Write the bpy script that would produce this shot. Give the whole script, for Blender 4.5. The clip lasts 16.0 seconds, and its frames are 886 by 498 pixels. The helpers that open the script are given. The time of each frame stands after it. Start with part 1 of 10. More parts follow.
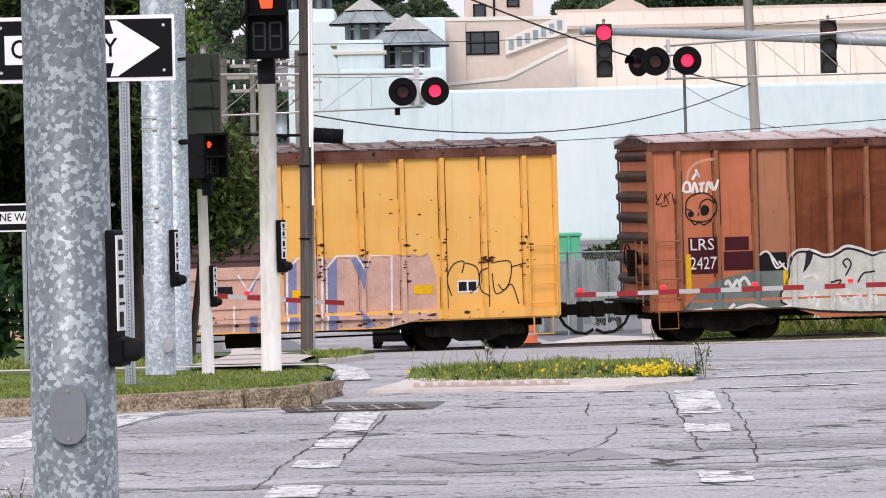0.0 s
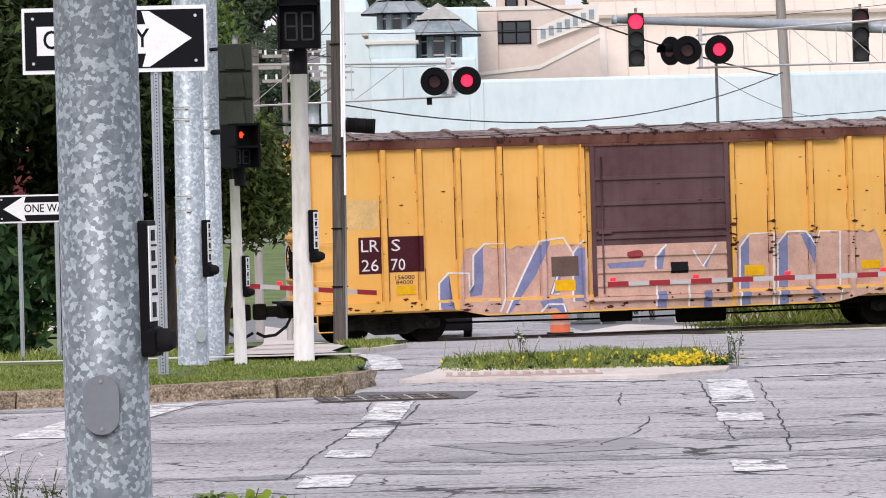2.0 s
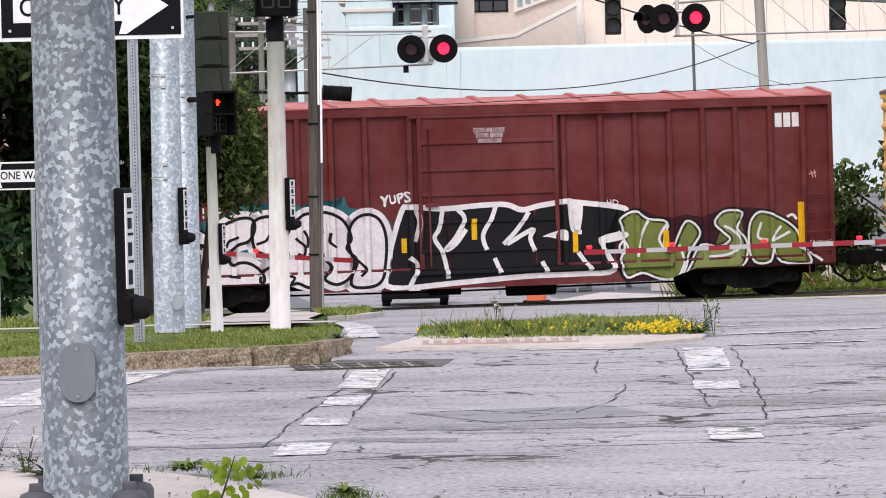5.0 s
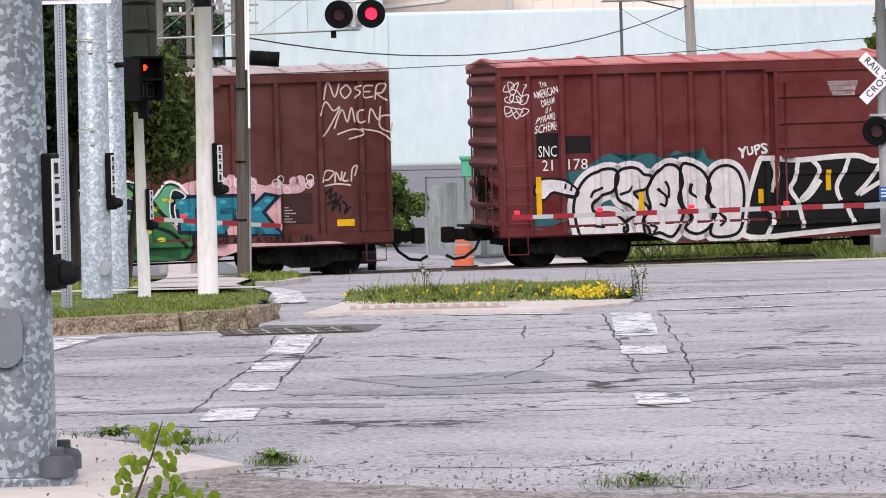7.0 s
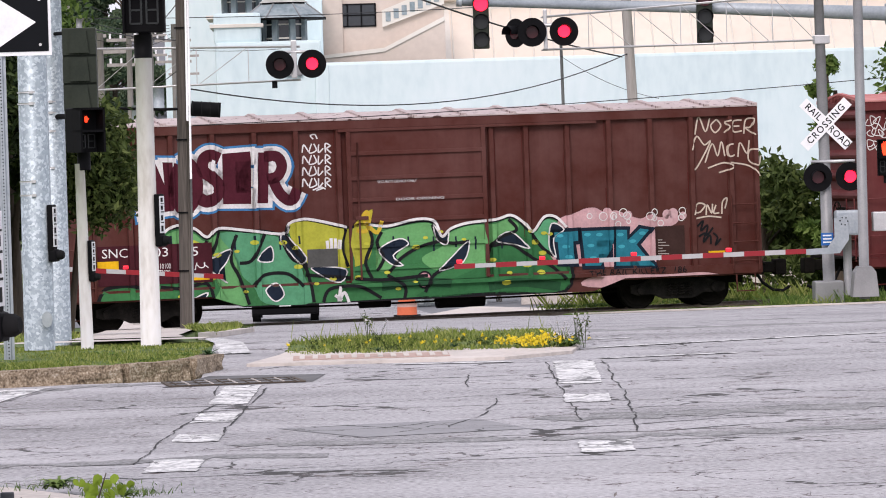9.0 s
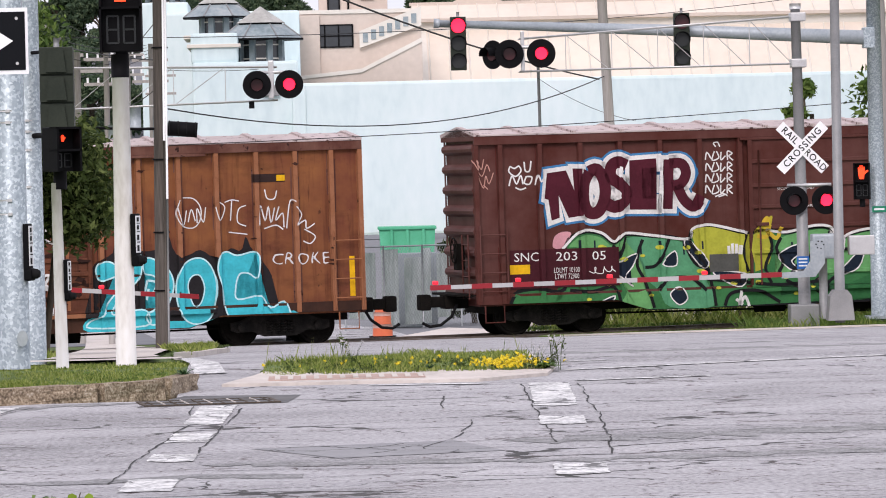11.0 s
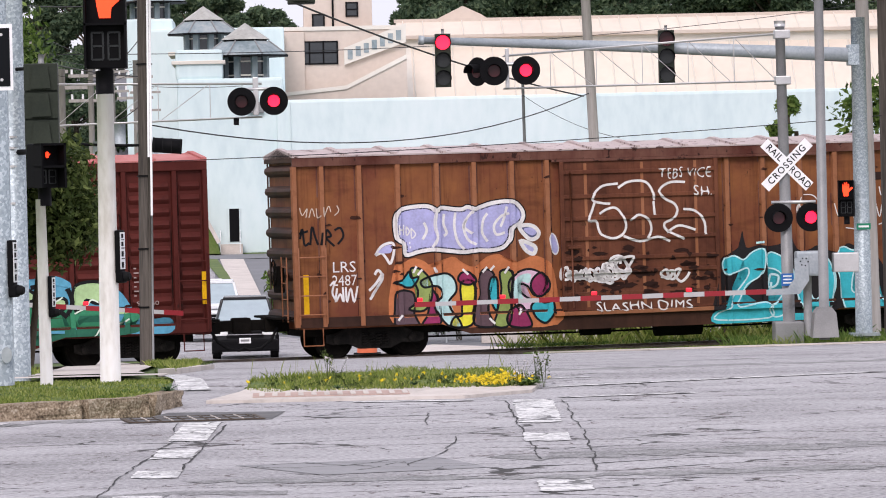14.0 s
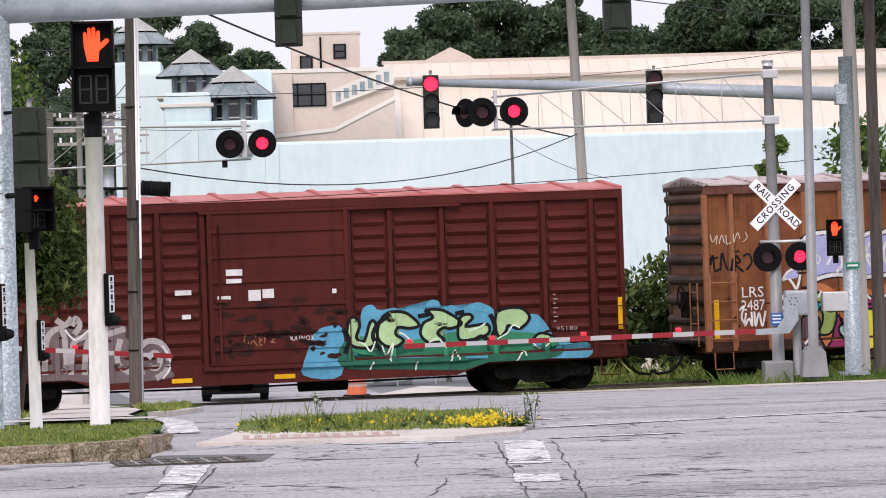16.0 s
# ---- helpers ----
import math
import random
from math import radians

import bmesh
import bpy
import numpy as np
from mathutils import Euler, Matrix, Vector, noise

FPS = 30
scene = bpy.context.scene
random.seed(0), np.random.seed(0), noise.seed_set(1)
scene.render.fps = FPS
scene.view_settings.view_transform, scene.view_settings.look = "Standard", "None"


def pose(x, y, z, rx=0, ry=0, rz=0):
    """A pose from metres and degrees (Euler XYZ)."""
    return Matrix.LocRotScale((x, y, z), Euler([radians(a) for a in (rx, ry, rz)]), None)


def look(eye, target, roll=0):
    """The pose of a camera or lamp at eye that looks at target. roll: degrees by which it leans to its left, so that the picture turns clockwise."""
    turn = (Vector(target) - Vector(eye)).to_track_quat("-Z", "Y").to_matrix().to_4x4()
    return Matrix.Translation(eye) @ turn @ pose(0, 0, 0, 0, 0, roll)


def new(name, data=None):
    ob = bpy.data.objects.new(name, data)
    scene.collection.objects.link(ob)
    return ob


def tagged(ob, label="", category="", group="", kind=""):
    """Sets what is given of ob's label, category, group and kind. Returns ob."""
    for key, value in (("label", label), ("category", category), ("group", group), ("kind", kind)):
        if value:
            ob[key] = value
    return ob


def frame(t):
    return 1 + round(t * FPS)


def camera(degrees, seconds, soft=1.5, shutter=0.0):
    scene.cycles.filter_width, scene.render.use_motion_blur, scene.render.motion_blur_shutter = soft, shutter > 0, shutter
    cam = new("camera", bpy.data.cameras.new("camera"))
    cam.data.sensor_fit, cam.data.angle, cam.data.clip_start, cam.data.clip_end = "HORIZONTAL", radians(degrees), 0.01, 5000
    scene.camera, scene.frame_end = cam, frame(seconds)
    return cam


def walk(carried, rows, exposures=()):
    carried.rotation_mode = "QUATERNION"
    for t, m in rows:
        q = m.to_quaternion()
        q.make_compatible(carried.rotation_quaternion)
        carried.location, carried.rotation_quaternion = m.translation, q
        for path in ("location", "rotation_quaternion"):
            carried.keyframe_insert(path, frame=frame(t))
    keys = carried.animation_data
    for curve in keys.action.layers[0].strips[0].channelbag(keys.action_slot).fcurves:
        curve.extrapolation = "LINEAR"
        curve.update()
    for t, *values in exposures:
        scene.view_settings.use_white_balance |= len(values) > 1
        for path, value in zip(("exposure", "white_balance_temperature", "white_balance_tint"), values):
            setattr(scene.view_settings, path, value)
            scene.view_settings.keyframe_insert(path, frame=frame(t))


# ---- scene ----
# eye 1.6 m over a street corner, hand-held long lens turning about one place
cam = camera(12.0, 16.0, soft=1.0, shutter=0.0)
EYE = 1.6
TURNS = [
    (0, 89.0705, 1.1998, -0.0195),
    (0.5, 89.0429, 1.1239, -0.1465),
    (1, 89.0371, 1.2241, -0.0520),
    (1.5, 89.0048, 1.3408, 0.1698),
    (2, 88.9392, 1.3512, 0.4176),
    (2.5, 88.8662, 1.3259, 0.6593),
    (3, 88.7920, 1.2888, 0.8036),
    (3.5, 88.7577, 1.2552, 0.7801),
    (4, 88.7613, 1.2666, 0.5562),
    (6.5, 88.0052, 1.2232, -0.5656),
    (7, 88.0026, 1.2607, -0.8846),
    (7.5, 88.1531, 1.3421, -1.2046),
    (8, 88.3421, 1.4275, -1.4517),
    (8.5, 88.5201, 1.5425, -1.5929),
    (9, 88.6506, 1.6777, -1.6777),
    (9.5, 88.7715, 1.7631, -1.7388),
    (10, 88.8878, 1.7600, -1.8251),
    (12.5, 88.9816, 0.7599, -2.1292),
    (13, 89.0562, 0.9284, -2.2297),
    (13.5, 89.1132, 1.1005, -2.2667),
    (14, 89.1559, 1.2849, -2.2060),
    (14.5, 89.2525, 1.5200, -2.1140),
    (15, 89.4012, 1.6376, -2.0646),
    (15.5, 89.5615, 1.6818, -2.1490),
    (16, 89.7139, 1.6016, -2.3580),
]
walk(cam, [(t, pose(0, 0, EYE, rx, ry, rz)) for t, rx, ry, rz in TURNS], [(0.0, 0.35, 6500, 21), (16.0, 0.35, 6500, 21)])

# ---- light: a bright overcast sky ----
world = bpy.data.worlds.new("overcast")
scene.world = world
world.use_nodes = True
wn, wl = world.node_tree.nodes, world.node_tree.links
sky = wn.new("ShaderNodeTexSky")
sky.sky_type, sky.sun_disc = "NISHITA", False
sky.sun_elevation, sky.sun_rotation = radians(55), radians(200)
sky.air_density, sky.dust_density = 1.2, 5.0
cloud = wn.new("ShaderNodeTexNoise")
cloud.inputs["Scale"].default_value, cloud.inputs["Detail"].default_value = 2.2, 4
veil = wn.new("ShaderNodeMix")
veil.data_type = "RGBA"
veil.inputs["Factor"].default_value = 0.82
ramp = wn.new("ShaderNodeValToRGB")
ramp.color_ramp.elements[0].position, ramp.color_ramp.elements[1].position = 0.3, 0.75
ramp.color_ramp.elements[0].color, ramp.color_ramp.elements[1].color = (7.6, 8.2, 8.9, 1), (9.6, 9.8, 10.1, 1)
wl.new(cloud.outputs["Fac"], ramp.inputs["Fac"])
wl.new(sky.outputs["Color"], veil.inputs[6])
wl.new(ramp.outputs["Color"], veil.inputs[7])
wl.new(veil.outputs[2], wn["Background"].inputs["Color"])
wn["Background"].inputs["Strength"].default_value = 0.1
sun = new("sun", bpy.data.lights.new("sun", "SUN"))
sun.data.energy, sun.data.angle, sun.data.color = 1.45, radians(25), (1, 0.96, 0.9)
sun.matrix_world = look((-30, -60, 95), (0, 60, 0))


# ---- materials ----
def material(name, colors, rough=0.6, metal=0.0, scale=3.0, fine=40.0, bump=0.1, fine_mix=0.35, glow=None, spec=0.4, space="Object", stretch=(1, 1, 1)):
    """Colours blended by a coarse noise, broken up by a fine one, with a bump."""
    m = bpy.data.materials.new(name)
    m.use_nodes = True
    n, l = m.node_tree.nodes, m.node_tree.links
    b = n["Principled BSDF"]
    co = n.new("ShaderNodeTexCoord")
    mp = n.new("ShaderNodeMapping")
    mp.inputs["Scale"].default_value = stretch
    l.new(co.outputs[space], mp.inputs["Vector"])
    n1, n2 = n.new("ShaderNodeTexNoise"), n.new("ShaderNodeTexNoise")
    n1.inputs["Scale"].default_value, n1.inputs["Detail"].default_value, n1.inputs["Roughness"].default_value = scale, 6, 0.6
    n2.inputs["Scale"].default_value, n2.inputs["Detail"].default_value = fine, 3
    for q in (n1, n2):
        l.new(mp.outputs["Vector"], q.inputs["Vector"])
    mixf = n.new("ShaderNodeMath")
    mixf.operation = "MULTIPLY_ADD"
    mixf.inputs[1].default_value = fine_mix
    sub = n.new("ShaderNodeMath")
    sub.operation = "MULTIPLY_ADD"
    sub.inputs[1].default_value, sub.inputs[2].default_value = 1 - fine_mix, 0.0
    l.new(n1.outputs["Fac"], sub.inputs[0])
    l.new(n2.outputs["Fac"], mixf.inputs[0])
    l.new(sub.outputs[0], mixf.inputs[2])
    r = n.new("ShaderNodeValToRGB")
    e = r.color_ramp.elements
    k = len(colors)
    for i, c in enumerate(colors):
        p = 0.36 + 0.28 * i / max(1, k - 1)
        el = e[i] if i < 2 else e.new(p)
        el.position, el.color = p, (*c, 1)
    if k == 1:
        e[1].color = (*colors[0], 1)
    l.new(mixf.outputs[0], r.inputs["Fac"])
    l.new(r.outputs["Color"], b.inputs["Base Color"])
    b.inputs["Roughness"].default_value, b.inputs["Metallic"].default_value = rough, metal
    b.inputs["Specular IOR Level"].default_value = spec
    if bump:
        bp = n.new("ShaderNodeBump")
        bp.inputs["Strength"].default_value, bp.inputs["Distance"].default_value = bump, 0.02
        l.new(mixf.outputs[0], bp.inputs["Height"])
        l.new(bp.outputs["Normal"], b.inputs["Normal"])
    if glow:
        b.inputs["Emission Color"].default_value = (*glow[0], 1)
        b.inputs["Emission Strength"].default_value = glow[1]
    return m


def shades(c, s=0.18):
    return [tuple(v * (1 - s) for v in c), c, tuple(min(1, v * (1 + s)) for v in c)]


def plain(name, c, rough=0.5, metal=0.0, s=0.08, **k):
    return material(name, shades(c, s), rough, metal, bump=k.pop("bump", 0.03), **k)


def weathered(name, paint, rust=(0.09, 0.035, 0.018), amount=0.5, streak=0.35, rough=0.6, fade=None, band=False):
    """Painted steel: faded patches, vertical dirt streaks and rust blisters."""
    m = bpy.data.materials.new(name)
    m.use_nodes = True
    n, l = m.node_tree.nodes, m.node_tree.links
    b = n["Principled BSDF"]
    co = n.new("ShaderNodeTexCoord")

    def nz(scale, stretch, detail=5):
        mp, q = n.new("ShaderNodeMapping"), n.new("ShaderNodeTexNoise")
        mp.inputs["Scale"].default_value = stretch
        q.inputs["Scale"].default_value, q.inputs["Detail"].default_value, q.inputs["Roughness"].default_value = scale, detail, 0.65
        l.new(co.outputs["Object"], mp.inputs["Vector"])
        l.new(mp.outputs["Vector"], q.inputs["Vector"])
        return q.outputs["Fac"]

    def rampf(f, a, z):
        q = n.new("ShaderNodeMapRange")
        q.inputs["From Min"].default_value, q.inputs["From Max"].default_value = a, z
        l.new(f, q.inputs["Value"])
        return q.outputs["Result"]

    def mix(f, a, c2):
        q = n.new("ShaderNodeMix")
        q.data_type = "RGBA"
        l.new(f, q.inputs["Factor"])
        if isinstance(a, tuple):
            q.inputs[6].default_value = (*a, 1)
        else:
            l.new(a, q.inputs[6])
        q.inputs[7].default_value = (*c2, 1)
        return q.outputs[2]

    fade = fade or tuple(min(1, v * 1.25 + 0.03) for v in paint)
    c = mix(rampf(nz(0.7, (1, 1, 1)), 0.35, 0.7), paint, fade)
    dirt = tuple(v * 0.55 for v in paint)
    s1 = rampf(nz(2.2, (3, 3, 0.18)), 0.5, 0.85)
    mul = n.new("ShaderNodeMath")
    mul.operation = "MULTIPLY"
    mul.inputs[1].default_value = streak
    l.new(s1, mul.inputs[0])
    c = mix(mul.outputs[0], c, dirt)
    if band:
        c = mix(rampf(nz(1.3, (0.35, 0.35, 1.0), 7), 0.52, 0.8), c, tuple(v * 0.4 for v in paint))
        c = mix(rampf(nz(9.0, (1.2, 1.2, 0.12), 4), 0.6, 0.8), c, tuple(v * 0.45 for v in paint))
    blister = rampf(nz(5.0, (1, 1, 0.7), 8), 0.74 - 0.12 * amount, 0.78 - 0.12 * amount)
    c = mix(blister, c, rust)
    l.new(c, b.inputs["Base Color"])
    b.inputs["Roughness"].default_value = rough
    b.inputs["Specular IOR Level"].default_value = 0.15
    bp = n.new("ShaderNodeBump")
    bp.inputs["Strength"].default_value, bp.inputs["Distance"].default_value = 0.25, 0.02
    l.new(nz(1.6, (1, 1, 1)), bp.inputs["Height"])
    l.new(bp.outputs["Normal"], b.inputs["Normal"])
    return m


def spangled(name, dark, light, scale):
    """Hot-dip galvanised steel with its large torn-edged crystals."""
    m = bpy.data.materials.new(name)
    m.use_nodes = True
    n, l = m.node_tree.nodes, m.node_tree.links
    b = n["Principled BSDF"]
    co = n.new("ShaderNodeTexCoord")
    nz = n.new("ShaderNodeTexNoise")
    nz.inputs["Scale"].default_value, nz.inputs["Detail"].default_value = scale * 1.3, 2
    l.new(co.outputs["Object"], nz.inputs["Vector"])
    ad = n.new("ShaderNodeVectorMath")
    ad.operation = "MULTIPLY_ADD"
    ad.inputs[1].default_value = (0.9 / scale,) * 3
    l.new(nz.outputs["Color"], ad.inputs[0])
    l.new(co.outputs["Object"], ad.inputs[2])
    vo = n.new("ShaderNodeTexVoronoi")
    vo.inputs["Scale"].default_value = scale
    l.new(ad.outputs["Vector"], vo.inputs["Vector"])
    sep = n.new("ShaderNodeSeparateColor")
    l.new(vo.outputs["Color"], sep.inputs["Color"])
    r = n.new("ShaderNodeValToRGB")
    e = r.color_ramp.elements
    e[0].position, e[0].color = 0.0, (*[0.85 * a for a in dark], 1)
    e[1].position, e[1].color = 1.0, (*light, 1)
    k = e.new(0.62)
    k.color = (*[0.8 * a + 0.2 * z for a, z in zip(dark, light)], 1)
    k = e.new(0.7)
    k.color = (*[0.4 * a + 0.6 * z for a, z in zip(dark, light)], 1)
    l.new(sep.outputs["Red"], r.inputs["Fac"])
    l.new(r.outputs["Color"], b.inputs["Base Color"])
    b.inputs["Metallic"].default_value, b.inputs["Roughness"].default_value = 0.35, 0.5
    return m


def leafy(name, a, b2, c2, trans=0.25):
    """Leaves: each clump or blade its own green."""
    m = bpy.data.materials.new(name)
    m.use_nodes = True
    n, l = m.node_tree.nodes, m.node_tree.links
    b = n["Principled BSDF"]
    g = n.new("ShaderNodeNewGeometry")
    r = n.new("ShaderNodeValToRGB")
    e = r.color_ramp.elements
    e[0].color, e[1].color = (*a, 1), (*c2, 1)
    e.new(0.55).color = (*b2, 1)
    l.new(g.outputs["Random Per Island"], r.inputs["Fac"])
    l.new(r.outputs["Color"], b.inputs["Base Color"])
    b.inputs["Roughness"].default_value = 0.6
    b.inputs["Specular IOR Level"].default_value = 0.15
    tr, ms = n.new("ShaderNodeBsdfTranslucent"), n.new("ShaderNodeMixShader")
    ms.inputs["Fac"].default_value = trans
    l.new(r.outputs["Color"], tr.inputs["Color"])
    l.new(b.outputs["BSDF"], ms.inputs[1])
    l.new(tr.outputs["BSDF"], ms.inputs[2])
    l.new(ms.outputs["Shader"], n["Material Output"].inputs["Surface"])
    return m


M = dict(
    asphalt=material("asphalt", [(0.15, 0.148, 0.152), (0.36, 0.354, 0.366), (0.52, 0.515, 0.53)], 0.88, scale=0.7, fine=48, bump=0.6, fine_mix=0.62, stretch=(0.6, 1, 1)),
    asphalt_far=material("asphalt_far", [(0.15, 0.155, 0.165), (0.19, 0.195, 0.21)], 0.9, scale=0.2, fine=5, bump=0.05),
    tar=material("tar", [(0.07, 0.07, 0.072), (0.15, 0.15, 0.152)], 0.9, scale=3, fine=20),
    cap_grey=plain("cap_grey", (0.07, 0.075, 0.085), 0.6),
    lamp_small=plain("lamp_small", (0.5, 0.01, 0.02), 0.4, glow=((1.0, 0.02, 0.04), 0.9)),
    crack=plain("crack", (0.035, 0.034, 0.034), 0.9),
    patch=material("patch", [(0.24, 0.24, 0.25), (0.3, 0.3, 0.31)], 0.9, scale=2, fine=30),
    lane_paint=material("lane_paint", [(0.22, 0.22, 0.222), (0.3, 0.3, 0.3), (0.45, 0.45, 0.45), (0.66, 0.66, 0.65), (0.74, 0.74, 0.73), (0.78, 0.78, 0.77)], 0.7, scale=6, fine=30, fine_mix=0.45),
    earth=material("earth", [(0.05, 0.08, 0.02), (0.09, 0.14, 0.03), (0.13, 0.17, 0.05)], 0.95, scale=0.4, fine=6, bump=0.4),
    concrete=material("concrete", [(0.42, 0.38, 0.35), (0.55, 0.5, 0.46), (0.62, 0.57, 0.53)], 0.85, scale=0.8, fine=20),
    gravel=material("gravel", [(0.08, 0.075, 0.07), (0.22, 0.2, 0.19), (0.42, 0.4, 0.38)], 0.9, scale=9, fine=45, bump=0.8, fine_mix=0.5),
    granite=material("granite", [(0.08, 0.06, 0.042), (0.2, 0.15, 0.1), (0.34, 0.27, 0.19), (0.52, 0.45, 0.36)], 0.85, scale=9, fine=60, bump=1.0, fine_mix=0.55),
    iron=material("iron", [(0.06, 0.045, 0.035), (0.11, 0.085, 0.065)], 0.75, 0.3, scale=6),
    tactile=material("tactile", [(0.38, 0.27, 0.23), (0.48, 0.35, 0.3)], 0.85, scale=4),
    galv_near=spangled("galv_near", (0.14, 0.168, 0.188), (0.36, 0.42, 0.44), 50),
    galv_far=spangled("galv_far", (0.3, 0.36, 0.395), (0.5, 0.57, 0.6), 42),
    galv_plain=material("galv_plain", [(0.28, 0.32, 0.35), (0.4, 0.44, 0.47)], 0.5, 0.3, scale=3, fine=20),
    steel_grey=material("steel_grey", [(0.2, 0.205, 0.21), (0.28, 0.285, 0.29)], 0.5, 0.2, scale=2),
    aluminium=material("aluminium", [(0.5, 0.5, 0.5), (0.62, 0.62, 0.62)], 0.4, 0.6, scale=3),
    white_post=material("white_post", [(0.6, 0.57, 0.52), (0.76, 0.74, 0.7), (0.82, 0.81, 0.79)], 0.5, scale=3, fine=20, stretch=(1, 1, 0.3)),
    old_wood=material("old_wood", [(0.035, 0.03, 0.026), (0.075, 0.064, 0.055), (0.12, 0.105, 0.09)], 0.9, scale=5, fine=30, bump=0.5, stretch=(1, 1, 0.06)),
    pale_wood=material("pale_wood", [(0.27, 0.25, 0.23), (0.38, 0.36, 0.34)], 0.9, scale=5, stretch=(1, 1, 0.06)),
    black=plain("black", (0.005, 0.005, 0.006), 0.6, spec=0.08),
    cover_grey=plain("cover_grey", (0.16, 0.18, 0.2), 0.6, spec=0.2),
    worn=material("worn", [(0.09, 0.09, 0.09), (0.24, 0.24, 0.243), (0.36, 0.36, 0.363)], 0.9, scale=6, fine=45, bump=0.6, fine_mix=0.6),
    rubber=plain("rubber", (0.012, 0.012, 0.013), 0.85, spec=0.1),
    dark_green=material("dark_green", [(0.016, 0.022, 0.016), (0.028, 0.035, 0.025)], 0.55, scale=3, spec=0.2),
    sign_black=plain("sign_black", (0.005, 0.006, 0.008), 0.5, spec=0.1),
    sign_white=plain("sign_white", (0.8, 0.81, 0.82), 0.4),
    sign_green=plain("sign_green", (0.0, 0.2, 0.11), 0.4),
    sign_blue=plain("sign_blue", (0.02, 0.13, 0.42), 0.4),
    red_tape=plain("red_tape", (0.27, 0.012, 0.02), 0.4),
    white_tape=plain("white_tape", (0.42, 0.42, 0.43), 0.5),
    orange_barrel=material("orange_barrel", [(0.5, 0.1, 0.04), (0.62, 0.15, 0.06)], 0.6),
    lamp_red=plain("lamp_red", (0.5, 0.01, 0.02), 0.4, glow=((1.0, 0.012, 0.035), 3.2)),
    lamp_orange=plain("lamp_orange", (0.5, 0.06, 0.01), 0.4, glow=((1.0, 0.045, 0.01), 1.6)),
    lamp_dim=plain("lamp_dim", (0.06, 0.012, 0.016), 0.3),
    lamp_off=plain("lamp_off", (0.022, 0.025, 0.026), 0.35),
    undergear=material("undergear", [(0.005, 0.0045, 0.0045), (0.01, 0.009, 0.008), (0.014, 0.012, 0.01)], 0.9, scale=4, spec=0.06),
    rail=material("rail", [(0.1, 0.07, 0.05), (0.2, 0.17, 0.15)], 0.5, 0.6, scale=3),
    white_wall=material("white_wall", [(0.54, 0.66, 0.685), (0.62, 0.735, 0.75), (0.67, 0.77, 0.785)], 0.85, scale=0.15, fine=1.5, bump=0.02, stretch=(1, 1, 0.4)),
    beige_wall=material("beige_wall", [(0.52, 0.44, 0.385), (0.61, 0.52, 0.455)], 0.85, scale=0.2, fine=2, bump=0.02),
    pale_roof=material("pale_roof", [(0.62, 0.54, 0.46), (0.7, 0.62, 0.53)], 0.7, scale=0.12, fine=1, bump=0.02),
    cream_wall=material("cream_wall", [(0.62, 0.58, 0.52), (0.7, 0.66, 0.6)], 0.85, scale=0.2, fine=2, bump=0.02),
    slate=material("slate", [(0.15, 0.2, 0.22), (0.24, 0.29, 0.31), (0.33, 0.36, 0.37)], 0.7, scale=0.5, fine=3),
    shingle=material("shingle", [(0.3, 0.3, 0.28), (0.45, 0.45, 0.43)], 0.8, scale=0.6, fine=4),
    window_glass=plain("window_glass", (0.03, 0.035, 0.04), 0.08, spec=0.6),
    wire=plain("wire", (0.02, 0.02, 0.022), 0.7),
    bark=material("bark", [(0.04, 0.03, 0.022), (0.09, 0.07, 0.05)], 0.95, scale=4, bump=0.6, stretch=(1, 1, 0.2)),
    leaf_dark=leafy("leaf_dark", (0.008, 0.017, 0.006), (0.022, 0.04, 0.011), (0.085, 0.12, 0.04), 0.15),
    # green lightened and blued: haze of the distance painted into the leaves
    leaf_haze=leafy("leaf_haze", (0.05, 0.085, 0.052), (0.085, 0.13, 0.075), (0.15, 0.2, 0.11), 0.35),
    leaf_mid=leafy("leaf_mid", (0.045, 0.09, 0.018), (0.1, 0.17, 0.036), (0.2, 0.28, 0.075)),
    leaf_olive=leafy("leaf_olive", (0.025, 0.042, 0.01), (0.06, 0.09, 0.024), (0.15, 0.19, 0.06)),
    leaf_broad=leafy("leaf_broad", (0.015, 0.04, 0.015), (0.035, 0.08, 0.03), (0.06, 0.13, 0.045)),
    leaf_lime=leafy("leaf_lime", (0.1, 0.18, 0.02), (0.26, 0.36, 0.04), (0.46, 0.52, 0.1), 0.35),
    grass=leafy("grass", (0.07, 0.11, 0.018), (0.2, 0.26, 0.05), (0.38, 0.39, 0.14)),
    flower=plain("flower", (0.75, 0.58, 0.02), 0.6),
    pale_flower=plain("pale_flower", (0.62, 0.58, 0.6), 0.6),
    car_dark=plain("car_dark", (0.03, 0.031, 0.034), 0.25, 0.3),
    car_white=plain("car_white", (0.72, 0.74, 0.76), 0.3),
    # pale blue base colour paints the reflected sky into the car windows
    car_glass_sky=plain("car_glass_sky", (0.33, 0.41, 0.45), 0.08, spec=0.8),
    chrome=plain("chrome", (0.6, 0.6, 0.62), 0.2, 0.9),
    dumpster=material("dumpster", [(0.05, 0.36, 0.2), (0.1, 0.47, 0.28)], 0.6, scale=1.5),
    sheeting=material("sheeting", [(0.3, 0.36, 0.33), (0.5, 0.55, 0.53), (0.62, 0.66, 0.66)], 0.6, scale=1.5, fine=9, stretch=(1, 1, 0.25)),
    grey_box=plain("grey_box", (0.2, 0.23, 0.25), 0.5),
    chainlink=plain("chainlink", (0.3, 0.32, 0.33), 0.5, 0.5),
)


